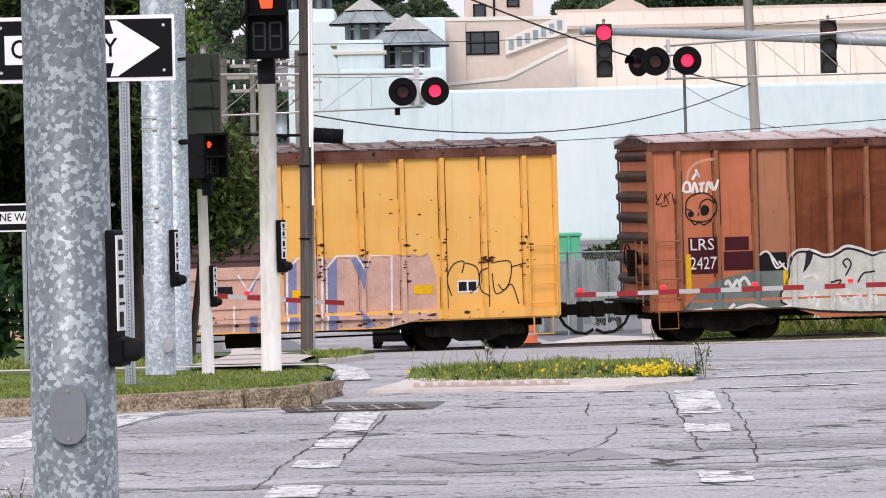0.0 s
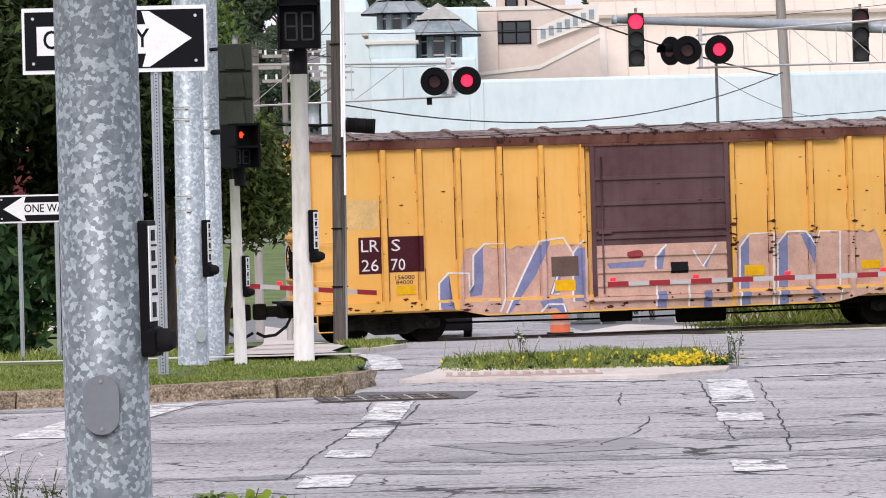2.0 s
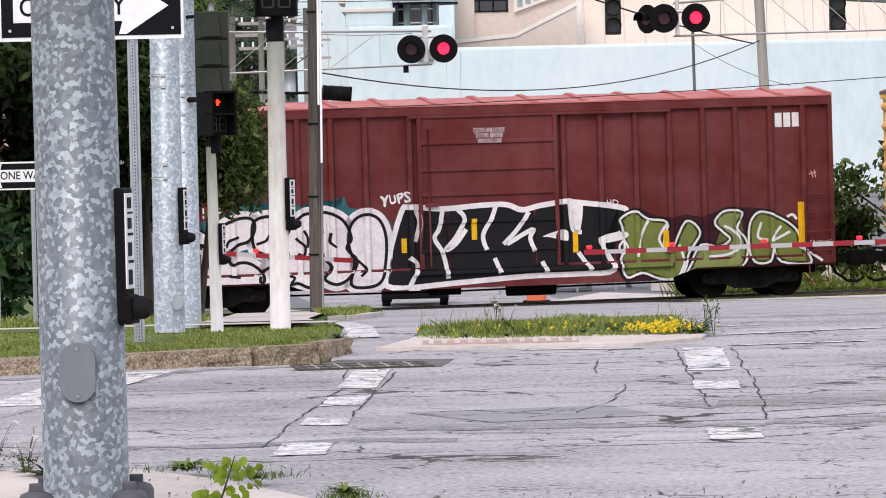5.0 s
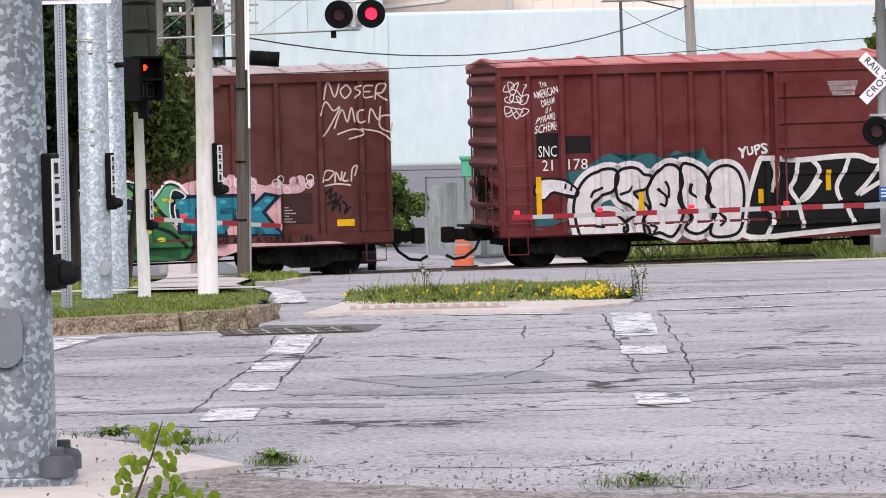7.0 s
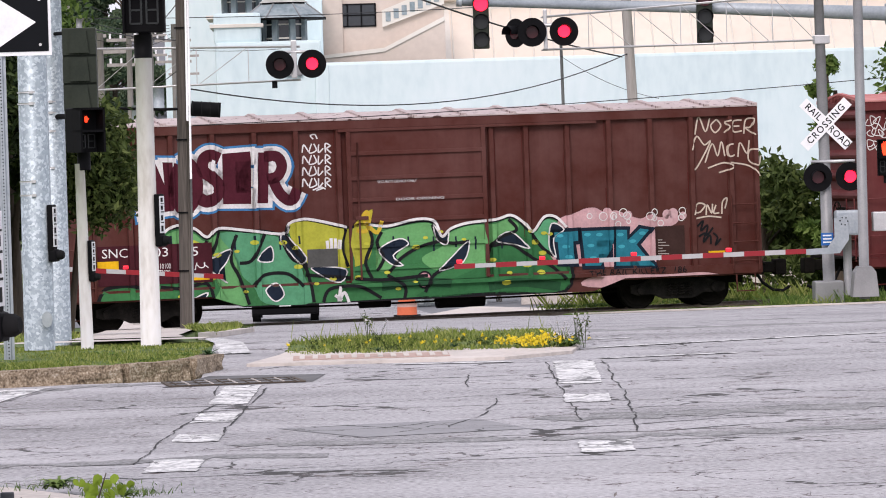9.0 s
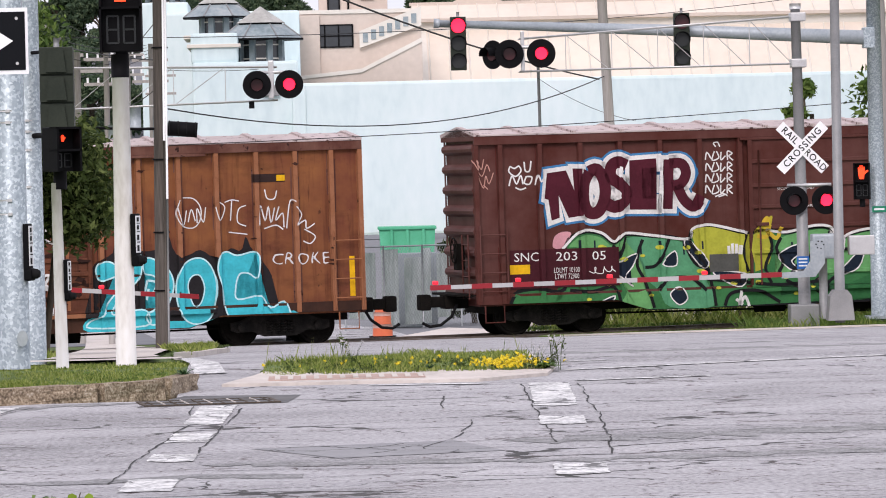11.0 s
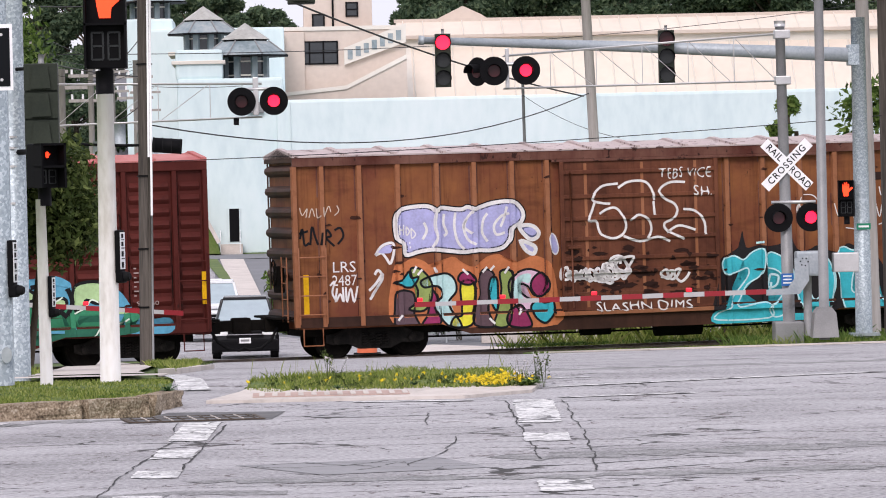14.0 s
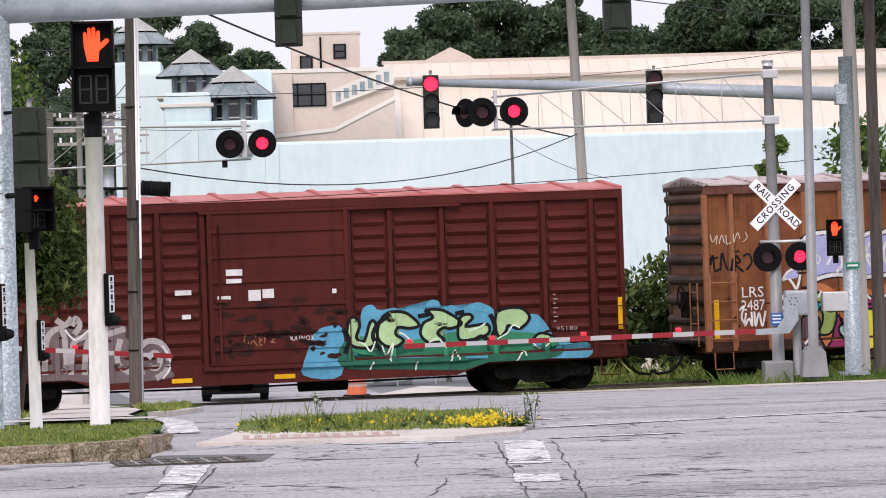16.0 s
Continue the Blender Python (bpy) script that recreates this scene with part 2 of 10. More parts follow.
def crazed(m, scale, width, dark, warp=0.35, stretch=(1, 1, 1)):
    """Adds a net of fine cracks, dense in some places and absent in others, to a road material."""
    n, l = m.node_tree.nodes, m.node_tree.links
    b = n["Principled BSDF"]
    old = b.inputs["Base Color"].links[0].from_socket
    co, mp = n.new("ShaderNodeTexCoord"), n.new("ShaderNodeMapping")
    mp.inputs["Scale"].default_value = stretch
    l.new(co.outputs["Object"], mp.inputs["Vector"])
    nz, ad = n.new("ShaderNodeTexNoise"), n.new("ShaderNodeVectorMath")
    nz.inputs["Scale"].default_value, nz.inputs["Detail"].default_value = scale * 2.5, 5
    l.new(mp.outputs["Vector"], nz.inputs["Vector"])
    ad.operation = "MULTIPLY_ADD"
    ad.inputs[1].default_value = (warp / scale,) * 3
    l.new(nz.outputs["Color"], ad.inputs[0])
    l.new(mp.outputs["Vector"], ad.inputs[2])
    vo = n.new("ShaderNodeTexVoronoi")
    vo.feature = "DISTANCE_TO_EDGE"
    vo.inputs["Scale"].default_value = scale
    l.new(ad.outputs["Vector"], vo.inputs["Vector"])
    big = n.new("ShaderNodeTexNoise")
    big.inputs["Scale"].default_value, big.inputs["Detail"].default_value = scale * 0.45, 3
    l.new(mp.outputs["Vector"], big.inputs["Vector"])
    wide = n.new("ShaderNodeMapRange")
    wide.inputs["From Min"].default_value, wide.inputs["From Max"].default_value = 0.47, 0.7
    wide.inputs["To Min"].default_value, wide.inputs["To Max"].default_value = 0.0, width
    l.new(big.outputs["Fac"], wide.inputs["Value"])
    less = n.new("ShaderNodeMath")
    less.operation = "LESS_THAN"
    l.new(vo.outputs["Distance"], less.inputs[0])
    l.new(wide.outputs["Result"], less.inputs[1])
    mx = n.new("ShaderNodeMix")
    mx.data_type = "RGBA"
    l.new(less.outputs[0], mx.inputs["Factor"])
    l.new(old, mx.inputs[6])
    mx.inputs[7].default_value = (*dark, 1)
    l.new(mx.outputs[2], b.inputs["Base Color"])


crazed(M["asphalt"], 1.3, 0.036, (0.05, 0.049, 0.048), 0.5, (0.55, 1, 1))
crazed(M["asphalt"], 4.5, 0.032, (0.11, 0.089, 0.088), 0.5, (0.6, 1, 1))
crazed(M["lane_paint"], 2.6, 0.09, (0.13, 0.13, 0.13), 0.6)
crazed(M["patch"], 2.2, 0.05, (0.06, 0.06, 0.06), 0.5)
PAINT = {}


def paint(r, g, b):
    """Spray paint, thin and a little blotched."""
    key = (r, g, b)
    if key not in PAINT:
        PAINT[key] = material("spray_paint", shades(key, 0.16), 0.65, scale=2.5, fine=18, bump=0, spec=0.12)
    return PAINT[key]


# ---- building helpers ----
def part(name, bm, mat_name, parent=None, label="", at=None):
    me = bpy.data.meshes.new(name)
    bm.to_mesh(me)
    bm.free()
    me.materials.append(M[mat_name] if isinstance(mat_name, str) else mat_name)
    ob = new(name, me)
    if parent is not None:
        ob.parent = parent
    if at is not None:
        ob.matrix_basis = at
    if label:
        tagged(ob, label)
    return ob


def thing(name, m, label, category, group="", kind=""):
    ob = new(name)
    ob.empty_display_size = 0.2
    ob.matrix_basis = m
    return tagged(ob, label, category, group, kind)


def box(bm, x0, x1, y0, y1, z0, z1, bevel=0.0, m=None):
    v = [bm.verts.new((x, y, z)) for x in (x0, x1) for y in (y0, y1) for z in (z0, z1)]
    for a in ((0, 1, 3, 2), (4, 6, 7, 5), (0, 4, 5, 1), (2, 3, 7, 6), (0, 2, 6, 4), (1, 5, 7, 3)):
        bm.faces.new([v[i] for i in a])
    if bevel:
        es = list({e for q in v for e in q.link_edges})
        out = bmesh.ops.bevel(bm, geom=es, offset=bevel, segments=2, affect="EDGES", profile=0.6)
        v = list({q for fc in out["faces"] for q in fc.verts} | {q for q in v if q.is_valid})
    if m is not None:
        bmesh.ops.transform(bm, matrix=m, verts=[q for q in v if q.is_valid])
    return v


def boxed(*a, **k):
    bm = bmesh.new()
    box(bm, *a, **k)
    return bm


def tube(bm, pts, radii, sides=12, caps=True):
    """A round bar through points, with its own radius at each."""
    pts = [Vector(p) for p in pts]
    if isinstance(radii, (int, float)):
        radii = [radii] * len(pts)
    rings = []
    for i, p in enumerate(pts):
        d = (pts[min(i + 1, len(pts) - 1)] - pts[max(i - 1, 0)]).normalized()
        a = d.cross(Vector((0, 0, 1)) if abs(d.z) < 0.9 else Vector((1, 0, 0))).normalized()
        b = d.cross(a)
        rings.append([bm.verts.new(p + radii[i] * (math.cos(k * 2 * math.pi / sides) * a + math.sin(k * 2 * math.pi / sides) * b)) for k in range(sides)])
    for r0, r1 in zip(rings, rings[1:]):
        for k in range(sides):
            fc = bm.faces.new((r0[k], r0[(k + 1) % sides], r1[(k + 1) % sides], r1[k]))
            fc.smooth = sides > 6
    if caps:
        bm.faces.new(rings[0])
        bm.faces.new(rings[-1][::-1])
    return bm


def tubed(pts, radii, sides=12):
    return tube(bmesh.new(), pts, radii, sides)


def prism(bm, outline, y0, y1):
    """An outline in x and z, drawn through from y0 to y1."""
    a = [bm.verts.new((x, y0, z)) for x, z in outline]
    b = [bm.verts.new((x, y1, z)) for x, z in outline]
    bm.faces.new(a)
    bm.faces.new(b[::-1])
    k = len(a)
    for i in range(k):
        bm.faces.new((a[i], b[i], b[(i + 1) % k], a[(i + 1) % k]))
    bmesh.ops.recalc_face_normals(bm, faces=bm.faces)
    return bm


def disc(cx, cz, r, n=24, sx=1.0):
    return [(cx + sx * r * math.cos(2 * math.pi * i / n), cz + r * math.sin(2 * math.pi * i / n)) for i in range(n)]


def lettering(name, text, size, mat_name, parent, m, offset=0.0, shear=0.0, width=1.0, space=1.0, thick=0.001, align="CENTER", label=""):
    """Text as a thin mesh, lying in x and z and facing -y at the pose m."""
    cu = bpy.data.curves.new(name, "FONT")
    cu.body, cu.size, cu.offset, cu.shear, cu.space_character, cu.extrude = text, size, offset, shear, space, thick
    cu.align_x, cu.align_y, cu.resolution_u = align, "CENTER", 3
    tmp = bpy.data.objects.new("tmp", cu)
    scene.collection.objects.link(tmp)
    me = bpy.data.meshes.new_from_object(tmp)
    bpy.data.objects.remove(tmp)
    bpy.data.curves.remove(cu)
    me.name = name
    me.transform(Matrix.Diagonal((width, 1, 1, 1)))
    me.transform(Matrix.Rotation(radians(90), 4, "X"))
    me.materials.clear()
    me.materials.append(M[mat_name] if isinstance(mat_name, str) else mat_name)
    ob = new(name, me)
    ob.parent = parent
    ob.matrix_basis = m
    if label:
        tagged(ob, label)
    return ob


# ---- ground: level at the street, falling to the tracks, a hill behind the buildings ----
ANGLE = radians(12)
LINE = Vector((2.72, 94.0, 0))
ALONG, ACROSS = Vector((math.cos(ANGLE), math.sin(ANGLE), 0)), Vector((-math.sin(ANGLE), math.cos(ANGLE), 0))
RAIL = -2.17


def level(x, y):
    w = min(1, max(0, (y - 40) / 40)) * (1 if y < 130 else max(0, 1 - (y - 130) / 30))
    q = y - 0.2126 * max(-30, min(30, x - 2.72)) * w
    if q < 36:
        return 0.0
    if q < 118:
        return -0.0374 * (q - 36)
    if q < 150:
        return -3.067 - 0.0135 * (q - 118)
    if q < 345:
        return -3.5
    if q < 575:
        return -3.5 + 0.1 * (q - 345)
    return 19.5


def draped(name, outline, mat_name, lift, label, category, step=4.0, kind="structure", thick=0.0):
    """A sheet that follows the ground inside an outline in plan."""
    bm = bmesh.new()
    fc = bm.faces.new([bm.verts.new((x, y, 0)) for x, y in outline])
    if fc.normal.z < 0:
        fc.normal_flip()
    xs, ys = [p[0] for p in outline], [p[1] for p in outline]
    cuts = [("y", v) for v in np.arange(30, 160, step) if min(ys) < v < max(ys)] + [("y", v) for v in (36, 345, 575) if min(ys) < v < max(ys)]
    if max(ys) > 38:
        cuts += [("x", v) for v in np.arange(-60, 61, step * 2) if min(xs) < v < max(xs)]
    for axis, v in cuts:
        co, no = ((0, v, 0), (0, 1, 0)) if axis == "y" else ((v, 0, 0), (1, 0, 0))
        bmesh.ops.bisect_plane(bm, geom=bm.verts[:] + bm.edges[:] + bm.faces[:], plane_co=co, plane_no=no)
    for v in bm.verts:
        v.co.z = level(v.co.x, v.co.y) + lift
    if thick:
        ext = bmesh.ops.extrude_face_region(bm, geom=bm.faces[:])
        for v in ext["geom"]:
            if isinstance(v, bmesh.types.BMVert):
                v.co.z += thick
        bmesh.ops.recalc_face_normals(bm, faces=bm.faces)
    ob = part(name, bm, mat_name)
    return tagged(ob, label, category, kind=kind)


def build_ground():
    xs = sorted({-2500, -900, -400, -200, -120, *range(-60, 61, 6), 120, 200, 400, 900, 2500})
    ys = sorted({-400, -100, 0, 30, *range(36, 160, 4), 345, 400, 500, 575, 700, 1200, 4000})
    bm = bmesh.new()
    grid = [[bm.verts.new((x, y, level(x, y) - 0.03)) for x in xs] for y in ys]
    for a, b in zip(grid, grid[1:]):
        for i in range(len(xs) - 1):
            bm.faces.new((a[i], a[i + 1], b[i + 1], b[i]))
    tagged(part("ground", bm, "earth"), "rough green grass over earth", "ground", kind="structure")
    draped("road", [(-90, 8.0), (90, 8.0), (90, 30.0), (90, 85.5), (4.6, 85.5), (4.4, 93.0), (3.6, 112), (2.6, 130), (-2.6, 160), (-5.5, 345), (-12.5, 345), (-7.2, 160), (-3.2, 112),
                    (-1.9, 88), (-1.3, 67), (-1.2, 47), (-0.95, 36), (-0.9, 30.15), (-90, 30.15)], "asphalt", 0.0, "worn grey asphalt with cracks and faded paint", "road")
    draped("road_2", [(-5.5, 345.1), (-6.8, 400), (-18, 700), (-60, 700), (-26, 400), (-14.5, 345.1)], "asphalt_far", 0.02, "grey asphalt street climbing the hill", "road")
    draped("road_3", [(-90, 318), (60, 318), (60, 338), (-90, 338)], "asphalt_far", 0.03, "grey asphalt cross street", "road")


build_ground()


# ---- pavements, kerbs, markings ----
def ribbon(name, pts, w, mat_name, lift, label="", category="crack", jitter=0.0, seed=1):
    """A narrow flat band along points in plan; ragged where jitter is given."""
    rnd = random.Random(seed)
    fine = []
    for (x0, y0), (x1, y1) in zip(pts, pts[1:]):
        ln = math.hypot(x1 - x0, y1 - y0)
        n = max(1, int(ln / 0.11)) if jitter else 1
        for k in range(n):
            s = seed * 9.7 + ln * k / n
            w0 = noise.noise(Vector((s * 1.1, seed, 0))) * 2.2 + noise.noise(Vector((s * 5, seed, 3))) * 0.7
            fine.append((x0 + (x1 - x0) * k / n - (y1 - y0) / ln * w0 * jitter, y0 + (y1 - y0) * k / n + (x1 - x0) / ln * w0 * jitter * 2.5))
    fine.append(pts[-1])
    bm = bmesh.new()
    prev = None
    for i, (x, y) in enumerate(fine):
        a, b = fine[max(0, i - 1)], fine[min(len(fine) - 1, i + 1)]
        d = Vector((b[0] - a[0], b[1] - a[1], 0)).normalized()
        nrm = Vector((-d.y, d.x, 0)) * w * 0.5 * (rnd.uniform(0.25, 1.6) if jitter else 1)
        z = level(x, y) + lift
        cur = (bm.verts.new((x + nrm.x, y + nrm.y, z)), bm.verts.new((x - nrm.x, y - nrm.y, z)))
        if prev:
            bm.faces.new((prev[1], cur[1], cur[0], prev[0]))
        prev = cur
    return tagged(part(name, bm, mat_name), label or "dark ragged crack in the asphalt", category, kind="structure")


def ragged(corners, amount, seed):
    """An outline with its straight edges worn uneven."""
    r = random.Random(seed)
    out = []
    for (x0, y0), (x1, y1) in zip(corners, corners[1:] + corners[:1]):
        n = max(3, int(math.hypot(x1 - x0, y1 - y0) / 0.07))
        for k in range(n):
            u = k / n
            q = noise.noise(Vector((seed * 3.1 + u * n * 0.6, x0, y0))) + 0.5 * r.uniform(-1, 1)
            out.append((x0 + (x1 - x0) * u + amount * 0.5 * q, y0 + (y1 - y0) * u + amount * 2.5 * q))
    return out


KERB = [(-9.5, 27.1), (-7.2, 28.0), (-5.2, 28.85), (-3.3, 29.65), (-1.51, 30.42), (-1.08, 30.85), (-0.9, 31.7)]


def build_pavement():
    draped("grass_island", KERB + [(-1.0, 32.2), (-1.3, 32.5), (-40, 32.5), (-40, 26)], "earth", -0.02, "kerbed grass corner with signal posts", "grass", step=6, thick=0.13)
    for (x0, y0), (x1, y1) in zip(KERB, KERB[1:]):
        ln = math.hypot(x1 - x0, y1 - y0)
        k = thing("kerb_stone", pose(x0, y0, 0, 0, 0, math.degrees(math.atan2(y1 - y0, x1 - x0))), "rough split granite kerb stone along the grass", "kerb", "granite kerb", "structure")
        bm = bmesh.new()
        box(bm, 0.006, ln - 0.006, -0.13, 0.02, -0.1, 0.122)
        bmesh.ops.subdivide_edges(bm, edges=bm.edges[:], cuts=7, use_grid_fill=True)
        for v in bm.verts:
            if v.co.y < -0.1:
                v.co.y += 0.028 * noise.noise(Vector((x0 * 3 + v.co.x * 6, v.co.y, v.co.z * 14)))
            if v.co.z > 0.1:
                v.co.z += 0.014 * noise.noise(Vector((x0 + v.co.x * 5, v.co.y * 5, 1)))
        part("stone", bm, "granite", k)
    draped("pavement", [(-40, 41.8), (-1.2, 41.8), (-1.25, 45.2), (-40, 45.2)], "concrete", 0.02, "pale concrete pavement", "pavement")
    draped("pavement_2", [(-2.75, 45.3), (-1.5, 45.3), (-1.75, 50.4), (-2.45, 80), (-4.2, 110), (-6.1, 133), (-6.9, 137), (-4.9, 95)], "concrete", 0.03, "pale concrete path to the crossing", "pavement")
    draped("grass_wedge", ragged([(-1.42, 47), (-1.25, 60), (-1.5, 80), (-1.9, 87.5), (-3.2, 87.5), (-2.4, 80)], 0.06, 3), "earth", -0.06, "grass wedge beside the road", "grass", thick=0.09)
    draped("kerb_nose", [(-1.4, 46.6), (-1.18, 47.2), (-1.0, 60), (-1.22, 60), (-1.4, 47.6)], "concrete", -0.02, "pale low concrete kerb round the grass wedge", "kerb", thick=0.08)
    draped("island", [(-0.6, 31.9), (1.35, 31.75), (1.9, 32.4), (2.02, 33.4), (1.95, 36.5), (0.9, 37.5), (-0.1, 35.6), (-0.36, 33.2)], "concrete", 0.0, "traffic island with concrete rim and weeds", "traffic island", thick=0.025)
    draped("island_grass", ragged([(-0.3, 33.7), (0.9, 33.3), (1.75, 33.1), (1.9, 33.6), (1.8, 36.2), (0.9, 37.1), (-0.25, 35.2)], 0.1, 9), "earth", 0.012, "weedy grass on the traffic island", "grass", thick=0.018)
    draped("tactile_strip", [(-0.25, 32.15), (0.95, 32.1), (0.95, 32.75), (-0.25, 32.8)], "tactile", 0.026, "brick-red tactile paving", "paving", thick=0.004)
    for k in range(12):
        draped("tactile_rib", [(-0.2 + 0.1 * k, 32.2), (-0.16 + 0.1 * k, 32.2), (-0.16 + 0.1 * k, 32.7), (-0.2 + 0.1 * k, 32.7)], "concrete", 0.031, "raised tactile rib", "paving", thick=0.006)
    draped("pavement_near", [(-6, 10), (-6, 21.6), (-1.55, 20.35), (-1.1, 19.6), (-0.62, 18.4), (-0.86, 18.1), (-1.05, 17.4), (-1.1, 10)], "concrete", 0.0, "sandy concrete street corner", "pavement", thick=0.035)
    draped("gravel", [(-1.08, 10), (3.5, 10), (2.0, 16.6), (0.6, 17.0), (-0.3, 17.75), (-0.62, 18.15), (-0.95, 17.9), (-1.05, 17.3)], "gravel", 0.004, "loose gravel at the street edge", "gravel", thick=0.012)
    draped("verge", [(4.9, 86.4), (8, 86.0), (30, 86.0), (60, 86.0), (60, 104), (5.4, 92.4)], "earth", 0.0, "overgrown grass verge by the crossing", "grass", thick=0.025)
    draped("pavement_3", [(7.2, 82.9), (60, 82.6), (60, 86.0), (8, 86.0), (5.4, 86.2)], "concrete", 0.005, "pale concrete strip in front of the verge", "pavement", thick=0.03)
    draped("concrete_apron", [(1.2, 97.8), (4.6, 98.5), (9, 116), (4.5, 128), (2.2, 116)], "concrete", 0.02, "pale concrete apron beyond the rails", "pavement")
    draped("yard", [(-8, 119), (60, 119), (60, 344), (-8, 344)], "asphalt_far", -0.012, "wide grey asphalt yard beyond the rails", "yard")
    draped("verge_far", [(4.7, 98.6), (60, 110), (60, 150), (12, 150), (7.5, 112)], "earth", 0.03, "weeds and bushes beyond the rails", "grass")
    draped("pavement_4", [(-2.1, 195), (-0.9, 195), (-2.9, 316), (-4.7, 318)], "concrete", 0.04, "pale concrete pavement up the street", "pavement")
    draped("grass_strip", [(-2.9, 222), (-2.5, 222), (-3.3, 257), (-4.9, 318), (-6.0, 320)], "earth", 0.05, "narrow mown grass strip beside the far street", "grass")
    # markings
    q = [((-0.70, 29.25), (-0.95, 21.4)), ((-0.46, 28.95), (-0.68, 21.4)), ((1.69, 31.4), (1.32, 22.0)), ((1.99, 31.4), (1.6, 22.0))]

    def on(e, y):
        (x0, y0), (x1, y1) = q[e]
        return (x0 + (x1 - x0) * (y - y0) / (y1 - y0), y)
    for e, a, b in ((0, 29.2, 27.1), (0, 26.2, 25.35), (0, 24.3, 23.6), (0, 22.3, 21.4), (2, 31.3, 28.3), (2, 27.1, 26.2), (2, 22.7, 21.9)):
        draped("crossing_stripe", ragged([on(e, b), on(e + 1, b), on(e + 1, a), on(e, a)], 0.035, e + int(a * 10)), "lane_paint", 0.005, "worn white pedestrian crossing stripe", "road marking", step=50)
    draped("stop_line", ragged([(-2.95, 26.0), (-2.5, 26.0), (-1.95, 29.75), (-2.6, 29.4)], 0.03, 5), "lane_paint", 0.005, "broad worn white stop line", "road marking", step=50)
    draped("stop_line", [(-1.3, 44.5), (-1.12, 44.5), (-0.6, 34.0), (-0.86, 34.0)], "lane_paint", 0.008, "worn white line along the slip road", "road marking", step=3)
    for pts in ([(2.05, 31.5), (3.1, 31.75)], [(2.1, 33.2), (3.8, 34.0), (9, 36)], [(2.1, 34.6), (9, 38.5)], [(0.5, 31.55), (1.4, 31.4)], [(9.5, 80), (13, 76)]):
        ribbon("lane_line", pts, 0.12, "lane_paint", 0.006, "thin worn white lane line", "road marking")
    for i, pts in enumerate(([(-4.5, 26.1), (-1.5, 26.7), (1.2, 27.2), (6.5, 28.3)], [(-3, 24.0), (0.2, 24.3), (1.2, 24.9), (5, 25.6)], [(-4, 22.6), (-1, 22.9), (1.4, 22.5), (5, 23.6)], [(-3, 21.9), (0.3, 22.2), (3, 22.9)],
                             [(-0.76, 29.3), (-0.72, 27.2), (-0.9, 24.5), (-1.02, 22)], [(-0.4, 28.9), (-0.5, 26.8), (-0.62, 24)], [(1.63, 31.2), (1.55, 28), (1.48, 24.5)], [(2.05, 31.2), (1.95, 28), (1.85, 25.6), (1.72, 23.4)],
                             [(1.0, 29.8), (0.95, 28.3)], [(1.08, 26.9), (0.98, 25.6), (0.7, 24.2)], [(-1.9, 29.6), (-2.7, 24.9)], [(1.9, 25.2), (4.5, 25.9), (8, 26.2)], [(-5, 20.9), (5, 21.6)], [(-0.3, 25.0), (1.0, 24.2), (1.6, 24.1)],
                             [(2.1, 40), (9, 44)], [(0, 30.9), (1.6, 30.6)])):
        ribbon("crack", pts, 0.01, "crack", 0.0045, jitter=0.024, seed=i)
    draped("stop_line", [(-3.6, 24.2), (-2.8, 24.2), (-2.75, 24.9), (-3.4, 24.9)], "lane_paint", 0.005, "worn white stop line remnant", "road marking", step=50)
    for i, (pts, w) in enumerate((([(1.3, 24.6), (3, 25.0), (9, 26.3)], 0.5), ([(-0.5, 23.3), (1.6, 23.0), (6, 23.6)], 0.3), ([(-4.5, 22.0), (0, 22.3)], 0.25), ([(2, 36.5), (9, 41)], 0.8), ([(-4.5, 28.6), (-1.7, 29.7), (-0.7, 30.0)], 0.3))):
        ribbon("worn_band", pts, w, "worn", 0.0025, "rough worn band of exposed aggregate", "road wear", jitter=0.08, seed=40 + i)
    draped("asphalt_patch", [(-0.3, 24.6), (0.9, 24.9), (1.15, 23.9), (0.2, 23.6)], "patch", 0.003, "pale worn patch in the asphalt", "road patch", step=50)
    draped("asphalt_patch", [(-1.15, 29.35), (-0.1, 29.5), (0.0, 30.5), (-0.85, 30.7)], "tar", 0.003, "dark tarred patch round the drain", "road patch", step=50)
    g = thing("storm_drain", pose(-0.66, 29.75, 0.006, 0, 0, 8), "rusty iron storm drain grate in the gutter", "drain")
    # solid slab flush with the bars; its dark colour stands for the shaded hollow
    part("pit", boxed(-0.45, 0.45, -0.28, 0.28, -0.03, 0.002), "tar", g)
    for x0, x1, y0, y1 in ((-0.48, 0.48, -0.3, -0.28), (-0.48, 0.48, 0.28, 0.3), (-0.48, -0.45, -0.28, 0.28), (0.45, 0.48, -0.28, 0.28)):
        part("frame", boxed(x0, x1, y0, y1, -0.03, 0.006), "iron", g)
    for k in range(11):
        part("bar", boxed(-0.42 + 0.083 * k, -0.413 + 0.083 * k, -0.28, 0.28, 0.002, 0.009), "concrete" if k % 2 else "iron", g)
    part("bar", boxed(-0.45, 0.45, -0.006, 0.006, 0.002, 0.007), "iron", g)
    # rails, set in the road at the crossing
    for off in (0.78, 2.22):
        bm = bmesh.new()
        box(bm, -90, 90, off - 0.036, off + 0.036, RAIL - 0.17, RAIL)
        ob = part("rail", bm, "rail", at=Matrix.Translation((LINE.x, LINE.y, 0)) @ Matrix.Rotation(ANGLE, 4, "Z") @ Matrix.Rotation(-0.0075, 4, "Y"))
